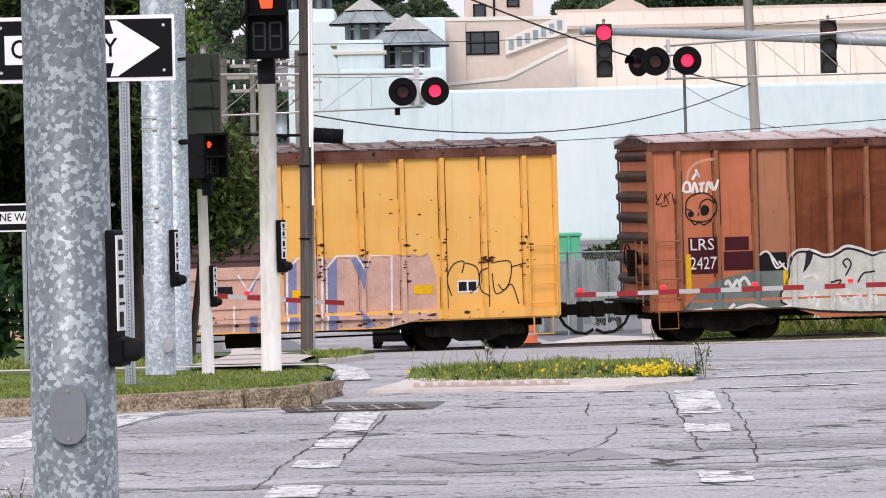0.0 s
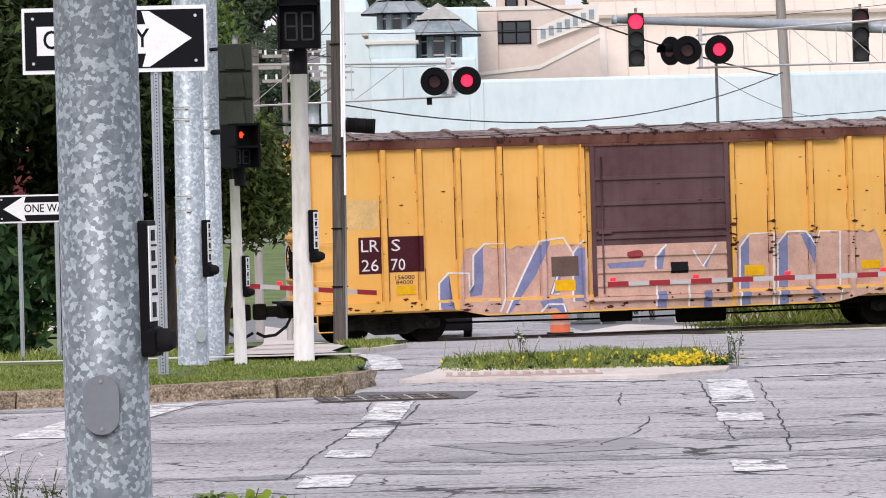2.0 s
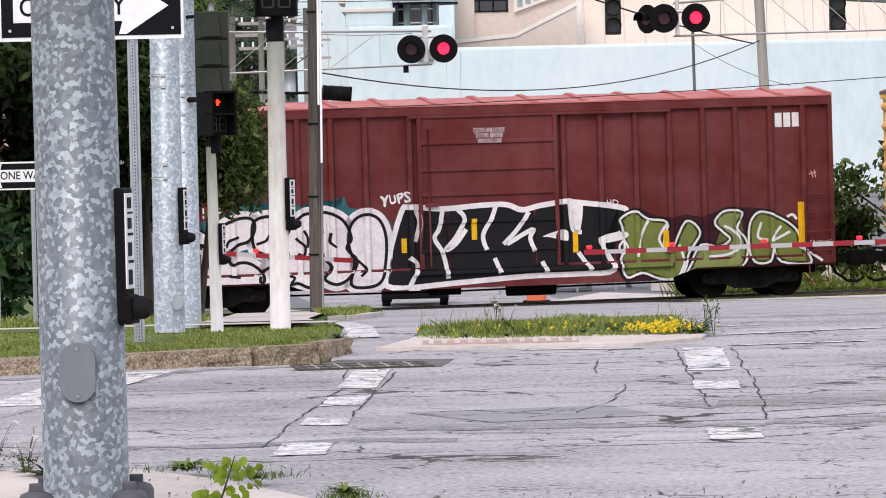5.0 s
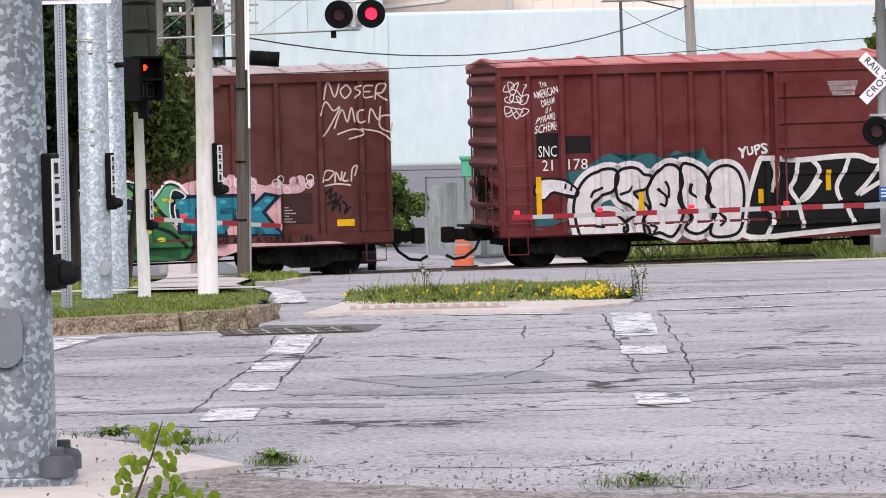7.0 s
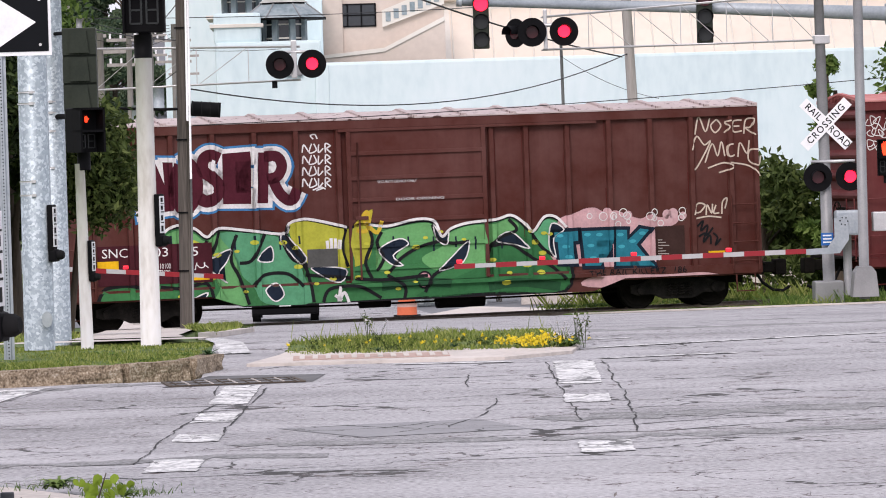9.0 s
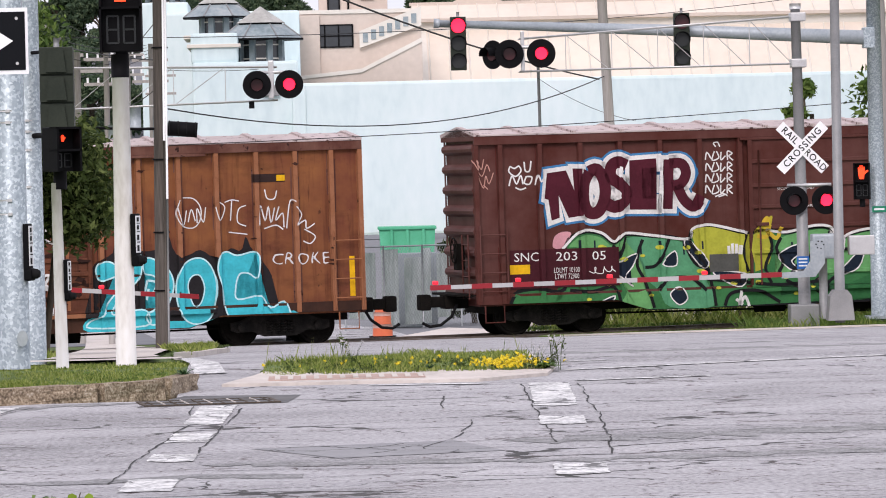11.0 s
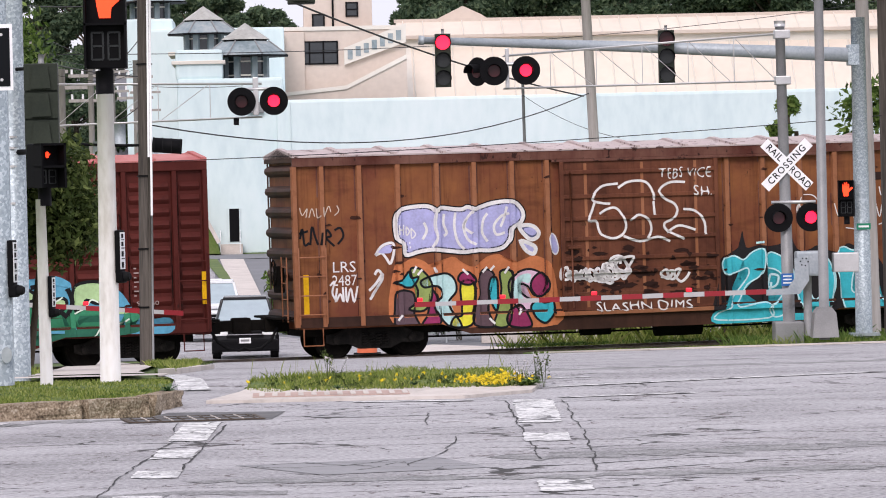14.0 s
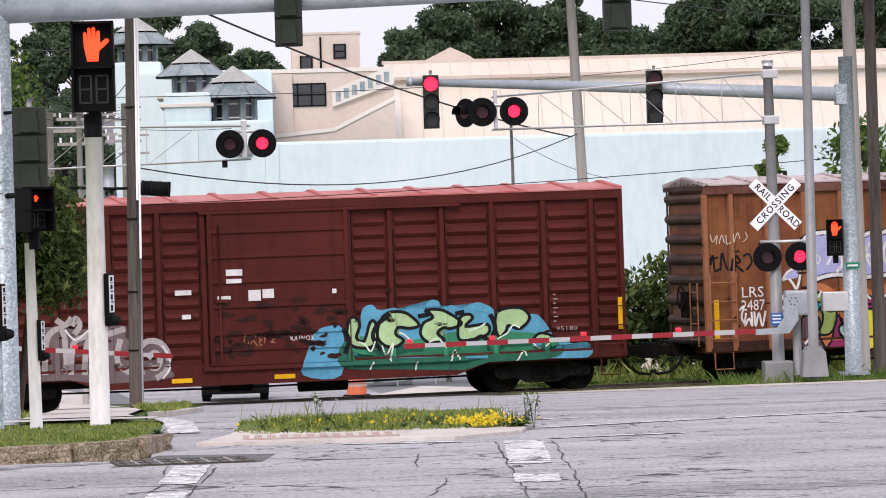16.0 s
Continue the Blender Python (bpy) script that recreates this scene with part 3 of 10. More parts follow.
        tagged(ob, "worn steel rail set into the crossing", "rail", kind="structure")


build_pavement()


# ---- buildings beyond the tracks ----
SWAP = Matrix(((0, 1, 0, 0), (1, 0, 0, 0), (0, 0, 1, 0), (0, 0, 0, 1)))


def window(parent, x0, x1, z0, z1, y, nx, nz, frame_mat="black"):
    w = part("window", boxed(x0, x1, y - 0.06, y + 0.1, z0, z1), "window_glass", parent)
    for k in range(nx + 1):
        x = x0 + (x1 - x0) * k / nx
        part("mullion", boxed(x - 0.07, x + 0.07, y - 0.14, y - 0.05, z0 - 0.07, z1 + 0.07), frame_mat, w)
    for k in range(nz + 1):
        z = z0 + (z1 - z0) * k / nz
        part("mullion", boxed(x0 - 0.07, x1 + 0.07, y - 0.13, y - 0.05, z - 0.06, z + 0.06), frame_mat, w)
    return w


def pyramid(bm, cx, cy, r0, r1, z0, z1, n=8):
    a = [bm.verts.new((cx + r0 * math.cos((k + 0.5) * 2 * math.pi / n), cy + r0 * math.sin((k + 0.5) * 2 * math.pi / n), z0)) for k in range(n)]
    b = [bm.verts.new((cx + r1 * math.cos((k + 0.5) * 2 * math.pi / n), cy + r1 * math.sin((k + 0.5) * 2 * math.pi / n), z1)) for k in range(n)]
    for k in range(n):
        bm.faces.new((a[k], a[(k + 1) % n], b[(k + 1) % n], b[k]))
    bm.faces.new(b)
    bm.faces.new(a[::-1])
    return bm


def lantern(parent, x, y, zb, zt):
    """A rooftop lantern: glazed octagon under a two-tier slate roof. zb: foot, zt: tip."""
    k = (zt - zb) / 4.6
    body = part("lantern_body", pyramid(bmesh.new(), x, y, 1.75 * k, 1.75 * k, zb, zb + 1.9 * k), "window_glass", parent)
    for j in range(8):
        a = (j + 0.5) * math.pi / 4
        part("lantern_post", boxed(-0.24, 0.24, -0.24, 0.24, 0, 1.9 * k), "slate", body, at=pose(x + 1.78 * k * math.cos(a), y + 1.78 * k * math.sin(a), zb, 0, 0, math.degrees(a)))
    for zz in (0.15, 1.3):
        part("lantern_rail", pyramid(bmesh.new(), x, y, 1.82 * k, 1.82 * k, zb + zz * k, zb + (zz + 0.12) * k), "cream_wall", body)
    lo = part("lower_roof", pyramid(bmesh.new(), x, y, 3.75 * k, 2.1 * k, zb + 1.85 * k, zb + 3.05 * k), "slate", parent)
    for j in range(8):
        a = (j + 0.5) * math.pi / 4
        part("hip", tubed([(x + 3.75 * k * math.cos(a), y + 3.75 * k * math.sin(a), zb + 1.88 * k), (x + 2.1 * k * math.cos(a), y + 2.1 * k * math.sin(a), zb + 3.08 * k)], 0.07, 5), "steel_grey", lo)
    part("eave_board", pyramid(bmesh.new(), x, y, 3.85 * k, 3.85 * k, zb + 1.75 * k, zb + 1.87 * k), "black", lo)
    part("roof_neck", pyramid(bmesh.new(), x, y, 1.95 * k, 1.95 * k, zb + 3.0 * k, zb + 3.25 * k), "black", parent)
    part("upper_roof", pyramid(bmesh.new(), x, y, 2.2 * k, 0.05, zb + 3.2 * k, zt), "shingle", parent)


def white_building():
    b = thing("white_building", pose(0, 345, 0), "long windowless white industrial building with rounded parapet", "building")
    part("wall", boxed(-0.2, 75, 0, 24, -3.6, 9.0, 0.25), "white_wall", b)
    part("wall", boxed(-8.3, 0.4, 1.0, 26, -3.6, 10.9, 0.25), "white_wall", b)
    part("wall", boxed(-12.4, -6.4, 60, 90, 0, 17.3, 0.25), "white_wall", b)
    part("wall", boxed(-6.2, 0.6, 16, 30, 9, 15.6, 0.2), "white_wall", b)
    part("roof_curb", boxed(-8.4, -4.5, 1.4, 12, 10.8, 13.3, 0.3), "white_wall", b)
    part("cornice", boxed(-8.7, -4.3, 1.2, 12, 12.1, 12.4, 0.05), "cream_wall", b)
    part("cornice", boxed(-9.0, -5.9, 3.0, 12, 12.9, 13.2, 0.05), "cream_wall", b)
    part("roof_vent", boxed(-2.6, -1.2, 0.6, 2.2, 8.0, 8.9, 0.1), "steel_grey", b)
    part("downpipe", tubed([(0.9, -0.1, -3.4), (0.9, -0.1, 8.8)], 0.06, 6), "white_wall", b)
    for x0, x1, z0, z1, y in ((-4.25, -3.45, -2.5, 0.2, 1.0), (-7.2, -6.6, 2.0, 4.1, 1.0)):
        d = part("door", boxed(x0, x1, y - 0.08, y + 0.05, z0, z1), "black", b)
        part("door_frame", boxed(x0 - 0.1, x1 + 0.1, y - 0.12, y - 0.05, z1, z1 + 0.12), "white_wall", d)
        for x in (x0 - 0.06, x1 + 0.06):
            part("door_frame", boxed(x - 0.05, x + 0.05, y - 0.12, y - 0.05, z0, z1), "white_wall", d)
    for k in range(4):
        part("step", boxed(-5.0, -3.2, -1.2 + 0.3 * k, 1.0, -3.6, -3.3 + 0.2 * k), "concrete", b)
    for x in (-5.0, -3.4):
        part("handrail", tubed([(x, -1.2, -3.4), (x, -1.2, -2.4), (x, 0.6, -1.6), (x, 0.9, -1.6)], 0.04, 6), "sign_white", b)
    for x, y, zb, zt in ((-2.65, 5.5, 11.0, 15.55), (-6.2, 12, 13.4, 17.3), (-12.3, 66, 18.3, 22.9)):
        lantern(b, x, y, zb, zt)
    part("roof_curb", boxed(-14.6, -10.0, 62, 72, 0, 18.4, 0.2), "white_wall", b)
    bank = bmesh.new()
    prism(bank, [(-8.3, -3.4), (-8.0, 2.1), (-7.5, 2.0), (-5.2, -2.6), (-5.0, -3.4)], 341, 345.9)
    tagged(part("grass_bank", bank, "earth"), "steep mown grass bank against the white wall", "grass bank", kind="structure")
    edge = bmesh.new()
    prism(edge, [(-7.6, 2.0), (-7.4, 2.25), (-4.95, -2.4), (-5.2, -2.6)], 340.9, 341.4)
    tagged(part("bank_wall", edge, "concrete"), "pale sloping concrete edge of the grass bank", "wall", kind="structure")


def beige_building():
    c = thing("beige_building", pose(0, 372, 0), "beige stucco building with stepped wings and a square roof tower", "building")
    part("wall", boxed(0.3, 11.4, 2.0, 14, 0, 15.9, 0.08), "beige_wall", c)
    part("wall", boxed(-0.2, 2.4, 1.6, 14, 0, 15.6, 0.08), "beige_wall", c)
    part("parapet", boxed(0.1, 11.4, 1.85, 2.2, 15.7, 16.05), "cream_wall", c)
    t = part("tower", boxed(2.4, 8.5, 4, 12, 15, 19.2, 0.06), "beige_wall", c)
    part("tower_coping", boxed(2.3, 8.6, 3.9, 12.1, 19.15, 19.35), "beige_wall", t)
    part("downpipe", tubed([(5.0, 3.9, 15.9), (5.0, 3.9, 18.9)], 0.1, 6), "black", t)
    window(c, 1.6, 5.3, 12.75, 14.7, 2.0, 3, 2)
    window(t, 3.2, 4.2, 16.0, 17.2, 4.0, 1, 1)
    window(t, 6.2, 7.2, 17.0, 18.2, 4.0, 1, 2)
    part("sloped_wing", prism(bmesh.new(), [(0.4, 7.5), (0.4, 9.9), (6.0, 10.4), (11.4, 13.0), (11.4, 7.5)], 0.2, 2.2), "beige_wall", c)
    part("sloped_coping", prism(bmesh.new(), [(0.3, 9.9), (0.3, 10.2), (6.0, 10.75), (11.4, 13.4), (11.4, 13.0), (6.0, 10.4)], 0.05, 2.3), "cream_wall", c)
    part("clerestory", prism(bmesh.new(), [(5.9, 12.6), (5.9, 14.1), (11.4, 16.2), (11.4, 14.5)], 1.5, 2.2), "cream_wall", c)
    for k in range(7):
        x = 6.2 + 0.72 * k
        z = 13.1 + 0.27 * k
        part("clerestory_pane", boxed(x, x + 0.45, 1.42, 1.5, z, z + 0.85), "slate", c)
    for k in range(10):
        part("low_pane", boxed(0.5 + 0.48 * k, 0.8 + 0.48 * k, 0.1, 0.2, 8.9, 9.5), "shingle", c)


def warehouse():
    d = thing("warehouse", pose(0, 390, 0), "wide pale warehouse with stepped cream standing-seam roofs", "building")
    part("wall", boxed(11.4, 75, 3.0, 20, 0, 15.4), "cream_wall", d)
    part("lower_roof", prism(bmesh.new(), [(-3.2, 9.2), (3.0, 14.6), (3.2, 14.6), (3.2, 9.0)], 12.4, 75), "pale_roof", d, at=SWAP)
    part("end_wall", prism(bmesh.new(), [(-3.2, 0), (-3.2, 9.2), (3.0, 14.6), (4, 15.6), (4, 0)], 10.2, 12.4), "cream_wall", d, at=SWAP)
    up = part("upper_roof", prism(bmesh.new(), [(2.6, 15.4), (2.6, 15.75), (6.5, 17.2), (7.0, 17.3), (20, 15.0), (20, 14.0)], 11.2, 75), "pale_roof", d, at=SWAP)
    part("gutter", boxed(11.2, 75, 2.4, 2.75, 15.45, 15.75), "beige_wall", d)
    part("ridge_cap", boxed(11.0, 75, 6.3, 6.9, 17.1, 17.42), "beige_wall", d)
    for k in range(34):
        x = 12.6 + 1.85 * k
        part("roof_seam", tubed([(x, -3.25, 9.2), (x, 2.95, 14.62)], 0.07, 4), "cream_wall", d)
        part("roof_seam", tubed([(x - 0.8, 2.55, 15.78), (x - 0.8, 6.4, 17.25)], 0.05, 4), "cream_wall", d)
    part("gable", prism(bmesh.new(), [(14.3, 17.1), (17.6, 18.7), (19.3, 17.9), (20.5, 17.1)], 9, 16), "beige_wall", d)


white_building()
beige_building()
warehouse()


# ---- plants ----
def cards(name, blobs, size, mat_name, parent=None, seed=1, flat=0.0, shell=0.55):
    """Leaves as small bent quads scattered through ellipsoids (x, y, z, rx, ry, rz, count)."""
    g = np.random.default_rng(seed)
    P = []
    for cx, cy, cz, rx, ry, rz, n in blobs:
        v = g.normal(size=(n, 3))
        v /= np.linalg.norm(v, axis=1)[:, None]
        v *= (shell + (1 - shell) * g.random((n, 1))) * (1 + 0.16 * np.sin(5 * v[:, :1] + 7 * v[:, 1:2] + 3 * v[:, 2:3] + cx))
        P.append(v * (rx, ry, rz) + (cx, cy, cz))
    P = np.concatenate(P)
    n = len(P)
    a = g.normal(size=(n, 3))
    a /= np.linalg.norm(a, axis=1)[:, None]
    b = np.cross(a, g.normal(size=(n, 3)))
    b /= np.linalg.norm(b, axis=1)[:, None]
    s = (size * g.uniform(0.55, 1.3, n))[:, None]
    c = np.cross(a, b)
    V = np.stack([P - a * s, P - b * s * 0.45 + c * s * 0.12, P + a * s, P + b * s * 0.45 + c * s * 0.12], 1).reshape(-1, 3)
    me = bpy.data.meshes.new(name)
    me.from_pydata(V.tolist(), [], np.arange(4 * n).reshape(-1, 4).tolist())
    me.materials.append(M[mat_name])
    ob = new(name, me)
    if parent is not None:
        ob.parent = parent
    return ob


def blades(name, spots, height, width, mat_name, label, seed=1, lean=0.35, category="grass"):
    """Grass blades standing on spots (x, y, z)."""
    g = np.random.default_rng(seed)
    P = np.array(spots)
    n = len(P)
    th = g.uniform(0, 2 * math.pi, n)
    patch = np.array([0.8 + 0.9 * noise.noise(Vector((p[0] * 2.3 / (1 + 6 * width * 10), p[1] * 0.9, 4.0))) for p in P])
    h = (height * g.uniform(0.3, 1.2, n) * np.clip(patch, 0.3, 1.7))[:, None]
    side = np.stack([np.cos(th), np.sin(th), np.zeros(n)], 1) * width
    bend = np.concatenate([g.normal(size=(n, 2)) * lean, np.ones((n, 1))], 1)
    V = np.stack([P - side, P + side, P + bend * h * (0.55, 0.55, 0.6) + side * 0.7, P + bend * h * (1.2, 1.2, 1.0)], 1).reshape(-1, 3)
    me = bpy.data.meshes.new(name)
    me.from_pydata(V.tolist(), [], np.arange(4 * n).reshape(-1, 4).tolist())
    me.materials.append(M[mat_name])
    return tagged(new(name, me), label, category, kind="stuff")


def scatter(n, x0, x1, y0, y1, lift, seed, keep=lambda x, y: True):
    r = random.Random(seed)
    out = []
    while len(out) < n:
        x, y = r.uniform(x0, x1), r.uniform(y0, y1)
        if keep(x, y):
            out.append((x, y, level(x, y) + lift))
    return out


def tree(x, y, z, h, spread, seed, mat_name, n, size, label, low=0.3):
    r = random.Random(seed)
    t = thing("tree", pose(x, y, z), label, "tree")
    bm = bmesh.new()
    tube(bm, [(0, 0, -0.3), (0.05 * h * r.uniform(-1, 1), 0, h * 0.4), (0.05 * h * r.uniform(-1, 1), 0, h * 0.8)], [0.035 * h, 0.025 * h, 0.008 * h], 9)
    blobs = []
    for k in range(13):
        a = r.uniform(0, 2 * math.pi)
        q = r.uniform(0.25, 1) * spread
        zz = h * r.uniform(low, 0.95)
        q *= 1 - 0.45 * max(0, zz / h - 0.55) / 0.45
        c = (q * math.cos(a), q * math.sin(a), zz)
        tube(bm, [(0, 0, zz * 0.65), c], [0.014 * h, 0.004 * h], 6)
        s = spread * r.uniform(0.3, 0.55)
        blobs.append((*c, s, s, s * r.uniform(0.65, 0.9), n // 13))
    part("trunk", bm, "bark", t)
    cards("crown", blobs, size, mat_name, t, seed, shell=0.35)
    return t


def rosette(parent, n, size, mat_name, seed):
    """Narrow toothed leaves arching out of one crown."""
    r = random.Random(seed)
    bm = bmesh.new()
    for _ in range(n):
        a, ln, up, w = r.uniform(0, 6.283), size * r.uniform(0.5, 1.35), r.uniform(0.25, 1.1), size * r.uniform(0.05, 0.1)
        d, e = Vector((math.cos(a), math.sin(a), 0)), Vector((-math.sin(a), math.cos(a), 0))
        prev = None
        for k in range(6):
            u = k / 5
            c = d * ln * u + Vector((0, 0, ln * up * (u - 0.75 * u * u)))
            half = w * math.sin(math.pi * min(0.98, 0.12 + u * 0.88)) * (1.15 if k % 2 else 0.75)
            cur = (bm.verts.new(c + e * half + Vector((0, 0, half * 0.3))), bm.verts.new(c - e * half + Vector((0, 0, half * 0.3))))
            if prev:
                bm.faces.new((prev[0], cur[0], cur[1], prev[1]))
            prev = cur
    part("leaves", bm, mat_name, parent)


def build_plants():
    # wooded hill behind, with distance haze mixed into its leaf colour
    r = random.Random(4)
    row = [(-31, 11), (-24.5, 12), (-18, 11.5), (-11, 10), (20, 11), (24.5, 13), (30, 13.5), (36, 13), (42, 12), (48, 9.5), (57, 13), (62, 14.5), (68, 14), (76, 13), (-34, 12), (-28, 13), (-21, 12), (-14.5, 13), (-8, 11), (-3, 9), (18, 10), (22, 13.5), (27, 15), (33, 14), (39, 14.5), (45, 12), (50, 9), (54, 12), (59, 15), (65, 16), (72, 15), (79, 14), (86, 14), (-5.5, 8.5), (-1, 7.5), (2.2, 7), (5, 6)]
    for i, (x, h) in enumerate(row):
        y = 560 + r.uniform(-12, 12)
        tree(x, y, level(x, y) - 1.5, h + 1.5, h * 0.36, 40 + i, "leaf_haze", 11000, 0.42, "dark green tree on the far hill", low=0.2)
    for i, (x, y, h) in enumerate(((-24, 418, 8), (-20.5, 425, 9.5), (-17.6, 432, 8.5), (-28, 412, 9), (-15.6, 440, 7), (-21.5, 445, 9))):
        tree(x, y, level(x, y) - 0.5, h, h * 0.34, 240 + i, "leaf_haze", 7000, 0.3, "leafy dark green tree by the hill street", low=0.15)
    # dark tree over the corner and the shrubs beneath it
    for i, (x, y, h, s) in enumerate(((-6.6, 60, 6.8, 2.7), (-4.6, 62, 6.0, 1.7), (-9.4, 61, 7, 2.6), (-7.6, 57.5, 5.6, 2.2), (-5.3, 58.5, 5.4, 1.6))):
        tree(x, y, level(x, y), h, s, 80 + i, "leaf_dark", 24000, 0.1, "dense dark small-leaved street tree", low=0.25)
    for i, (x, y, z, rx, rz, n) in enumerate(((-3.4, 60, 1.65, 0.85, 0.95, 7500), (-3.9, 60.5, 3.6, 0.7, 0.9, 2000), (-3.1, 61, 1.45, 0.5, 0.6, 2500))):
        t = thing("tree_limb", pose(x, y, level(x, y)), "drooping leafy limb with light green tips", "tree")
        part("branch", tubed([(-0.6, 0.3, 0), (-0.4, 0.2, z * 0.6 + 0.8), (0.1, 0, z + 1.2)], [0.06, 0.04, 0.012], 7), "bark", t)
        cards("foliage", [(0, 0, z - level(x, y), rx, 0.8, rz, n), (0.25, 0, z - level(x, y) - rz * 0.55, rx * 0.7, 0.6, rz * 0.6, n // 3)], 0.07, "leaf_mid" if i == 1 else "leaf_olive", t, 90 + i, shell=0.2)
    for i, (x, y, s) in enumerate(((-6.3, 56, 0.9), (-5.1, 56.5, 0.95), (-7.4, 56.5, 1.1))):
        t = thing("shrub", pose(x, y, level(x, y)), "broad-leaved dark green shrub under the tree", "shrub", "shrubs under the tree")
        part("stem", tubed([(0, 0, 0), (0.05, 0, s)], 0.03, 6), "bark", t)
        cards("foliage", [(0, 0, s * 0.95, s * 0.8, 0.6, s * 0.95, 1500)], 0.13, "leaf_broad", t, 110 + i, shell=0.15)
    # bushes beyond the tracks
    for i, (x, y, h, s, m) in enumerate(((6.9, 113, 3.3, 1.3, "leaf_mid"), (9.6, 112, 2.9, 1.6, "leaf_olive"), (11.6, 110, 3.7, 1.9, "leaf_olive"), (13.6, 111, 3.4, 1.6, "leaf_mid"), (16.0, 113, 7.2, 1.9, "leaf_mid"), (13.2, 108, 6.8, 0.9, "leaf_mid"), (18.5, 110, 6.6, 1.8, "leaf_mid"), (5.6, 134, 2.9, 1.0, "leaf_dark"), (0.6, 150, 2.6, 1.2, "leaf_mid"))):
        tree(x, y, level(x, y), h, s, 130 + i, m, 5200, 0.13, "bright green sumac bush beyond the rails", low=0.15)
    # grass and weeds
    def behind_kerb(x, y):
        ky = np.interp(x, [p[0] for p in KERB], [p[1] for p in KERB])
        return y > ky + 0.06
    blades("kerb_grass", scatter(24000, -4.6, -0.95, 29, 32.4, 0.1, 1, behind_kerb), 0.042, 0.004, "grass", "short mown grass behind the kerb")
    blades("back_grass", scatter(16000, -6, -1.0, 32.6, 41.6, -0.03, 21), 0.03, 0.006, "grass", "short grass round the signal posts")
    blades("lawn_grass", scatter(9000, -9, -2.4, 46, 60, 0.0, 2, lambda x, y: x < -2.75 - (y - 46) * 0.046), 0.12, 0.012, "grass", "lawn grass under the tree")
    blades("wedge_grass", scatter(5200, -3.0, -1.2, 46, 88, 0.03, 3, lambda x, y: -1.25 - (y - 47) * 0.041 < x < -1.2 - max(0, y - 60) * 0.02 and y > 47), 0.1, 0.01, "grass", "grass on the wedge by the road")
    blades("island_weeds", scatter(9500, -0.3, 1.9, 33, 37, 0.02, 4, lambda x, y: y > 32.9 + max(0, 0.3 - x) * 0.6 + 0.45 * noise.noise(Vector((x * 5, 0, 0))) and y < 35.4 + x * 0.8), 0.055, 0.005, "grass", "rough grass on the traffic island")
    blades("verge_weeds", scatter(3500, 5.2, 9.4, 86.4, 91, 0.0, 5, lambda x, y: x > 5 + (y - 86) * 0.3), 0.05, 0.014, "grass", "tall roadside grass on the verge")
    blades("roadside_weeds", scatter(7000, 9.6, 24, 86.3, 92, 0.0, 15), 0.16, 0.009, "grass", "tall roadside grass round the gate")
    blades("far_weeds", scatter(12000, 4.8, 30, 100, 118, 0.0, 6, lambda x, y: x > 4.8 + (y - 100) * 0.25), 0.55, 0.014, "grass", "tall weeds beyond the rails")
    blades("reeds", scatter(5000, 9.4, 16, 86.8, 91, 0.0, 7), 0.26, 0.005, "leaf_mid", "tall weeds round the signal posts")
    g = np.random.default_rng(3)
    fl = [(1.62 + 0.14 * g.normal(), 33.2 + 0.18 * g.normal(), 0.085 + 0.02 * g.normal(), 0.012, 0.012, 0.01, 6) for _ in range(150)] + [(g.uniform(-0.3, 1.5), g.uniform(33.2, 34.5), 0.085, 0.01, 0.01, 0.008, 5) for _ in range(18)]
    tagged(cards("yellow_flowers", fl, 0.016, "flower", None, 5), "bright yellow wild flowers on the island", "flowers", kind="stuff")
    def leaflets(name, spots, n, spread, size, mat_name, label, seed):
        """Low broad-leaved growth in loose patches."""
        r2 = random.Random(seed)
        out = []
        for x, y, z in spots:
            q = spread * r2.uniform(0.4, 1.4)
            out.append((x, y, z + 0.02, q, q, 0.025, int(n * r2.uniform(0.3, 1.3)) + 1))
        return tagged(cards(name, out, size, mat_name, None, seed, shell=0.1), label, "weeds", kind="stuff")
    leaflets("clover", scatter(70, -4.4, -1.0, 29.2, 32.2, 0.1, 51, behind_kerb), 34, 0.09, 0.013, "leaf_mid", "clover patches in the mown grass", 52)
    leaflets("island_clover", scatter(70, -0.2, 1.8, 33.0, 35.0, 0.03, 53), 30, 0.08, 0.013, "leaf_olive", "low broad weeds on the traffic island", 54)
    leaflets("wedge_clover", scatter(60, -2.4, -1.25, 47, 80, 0.04, 55, lambda x, y: -1.25 - (y - 47) * 0.041 < x), 26, 0.12, 0.022, "leaf_olive", "low broad weeds on the grass wedge", 56)
    leaflets("verge_leaves", scatter(260, 5.6, 16, 86.4, 91, 0.0, 59, lambda x, y: x > 5 + (y - 86) * 0.3), 40, 0.16, 0.03, "leaf_olive", "leafy roadside weeds along the verge", 60)
    leaflets("track_leaves", scatter(300, 5.5, 22, 99.5, 106, 0.15, 61), 60, 0.3, 0.045, "leaf_mid", "leafy weeds beyond the rails", 62)
    blades("dry_stalks", scatter(260, -0.3, 1.95, 33.0, 35.2, 0.03, 57), 0.16, 0.0016, "grass", "thin dry stalks above the island grass", 58, 0.15)
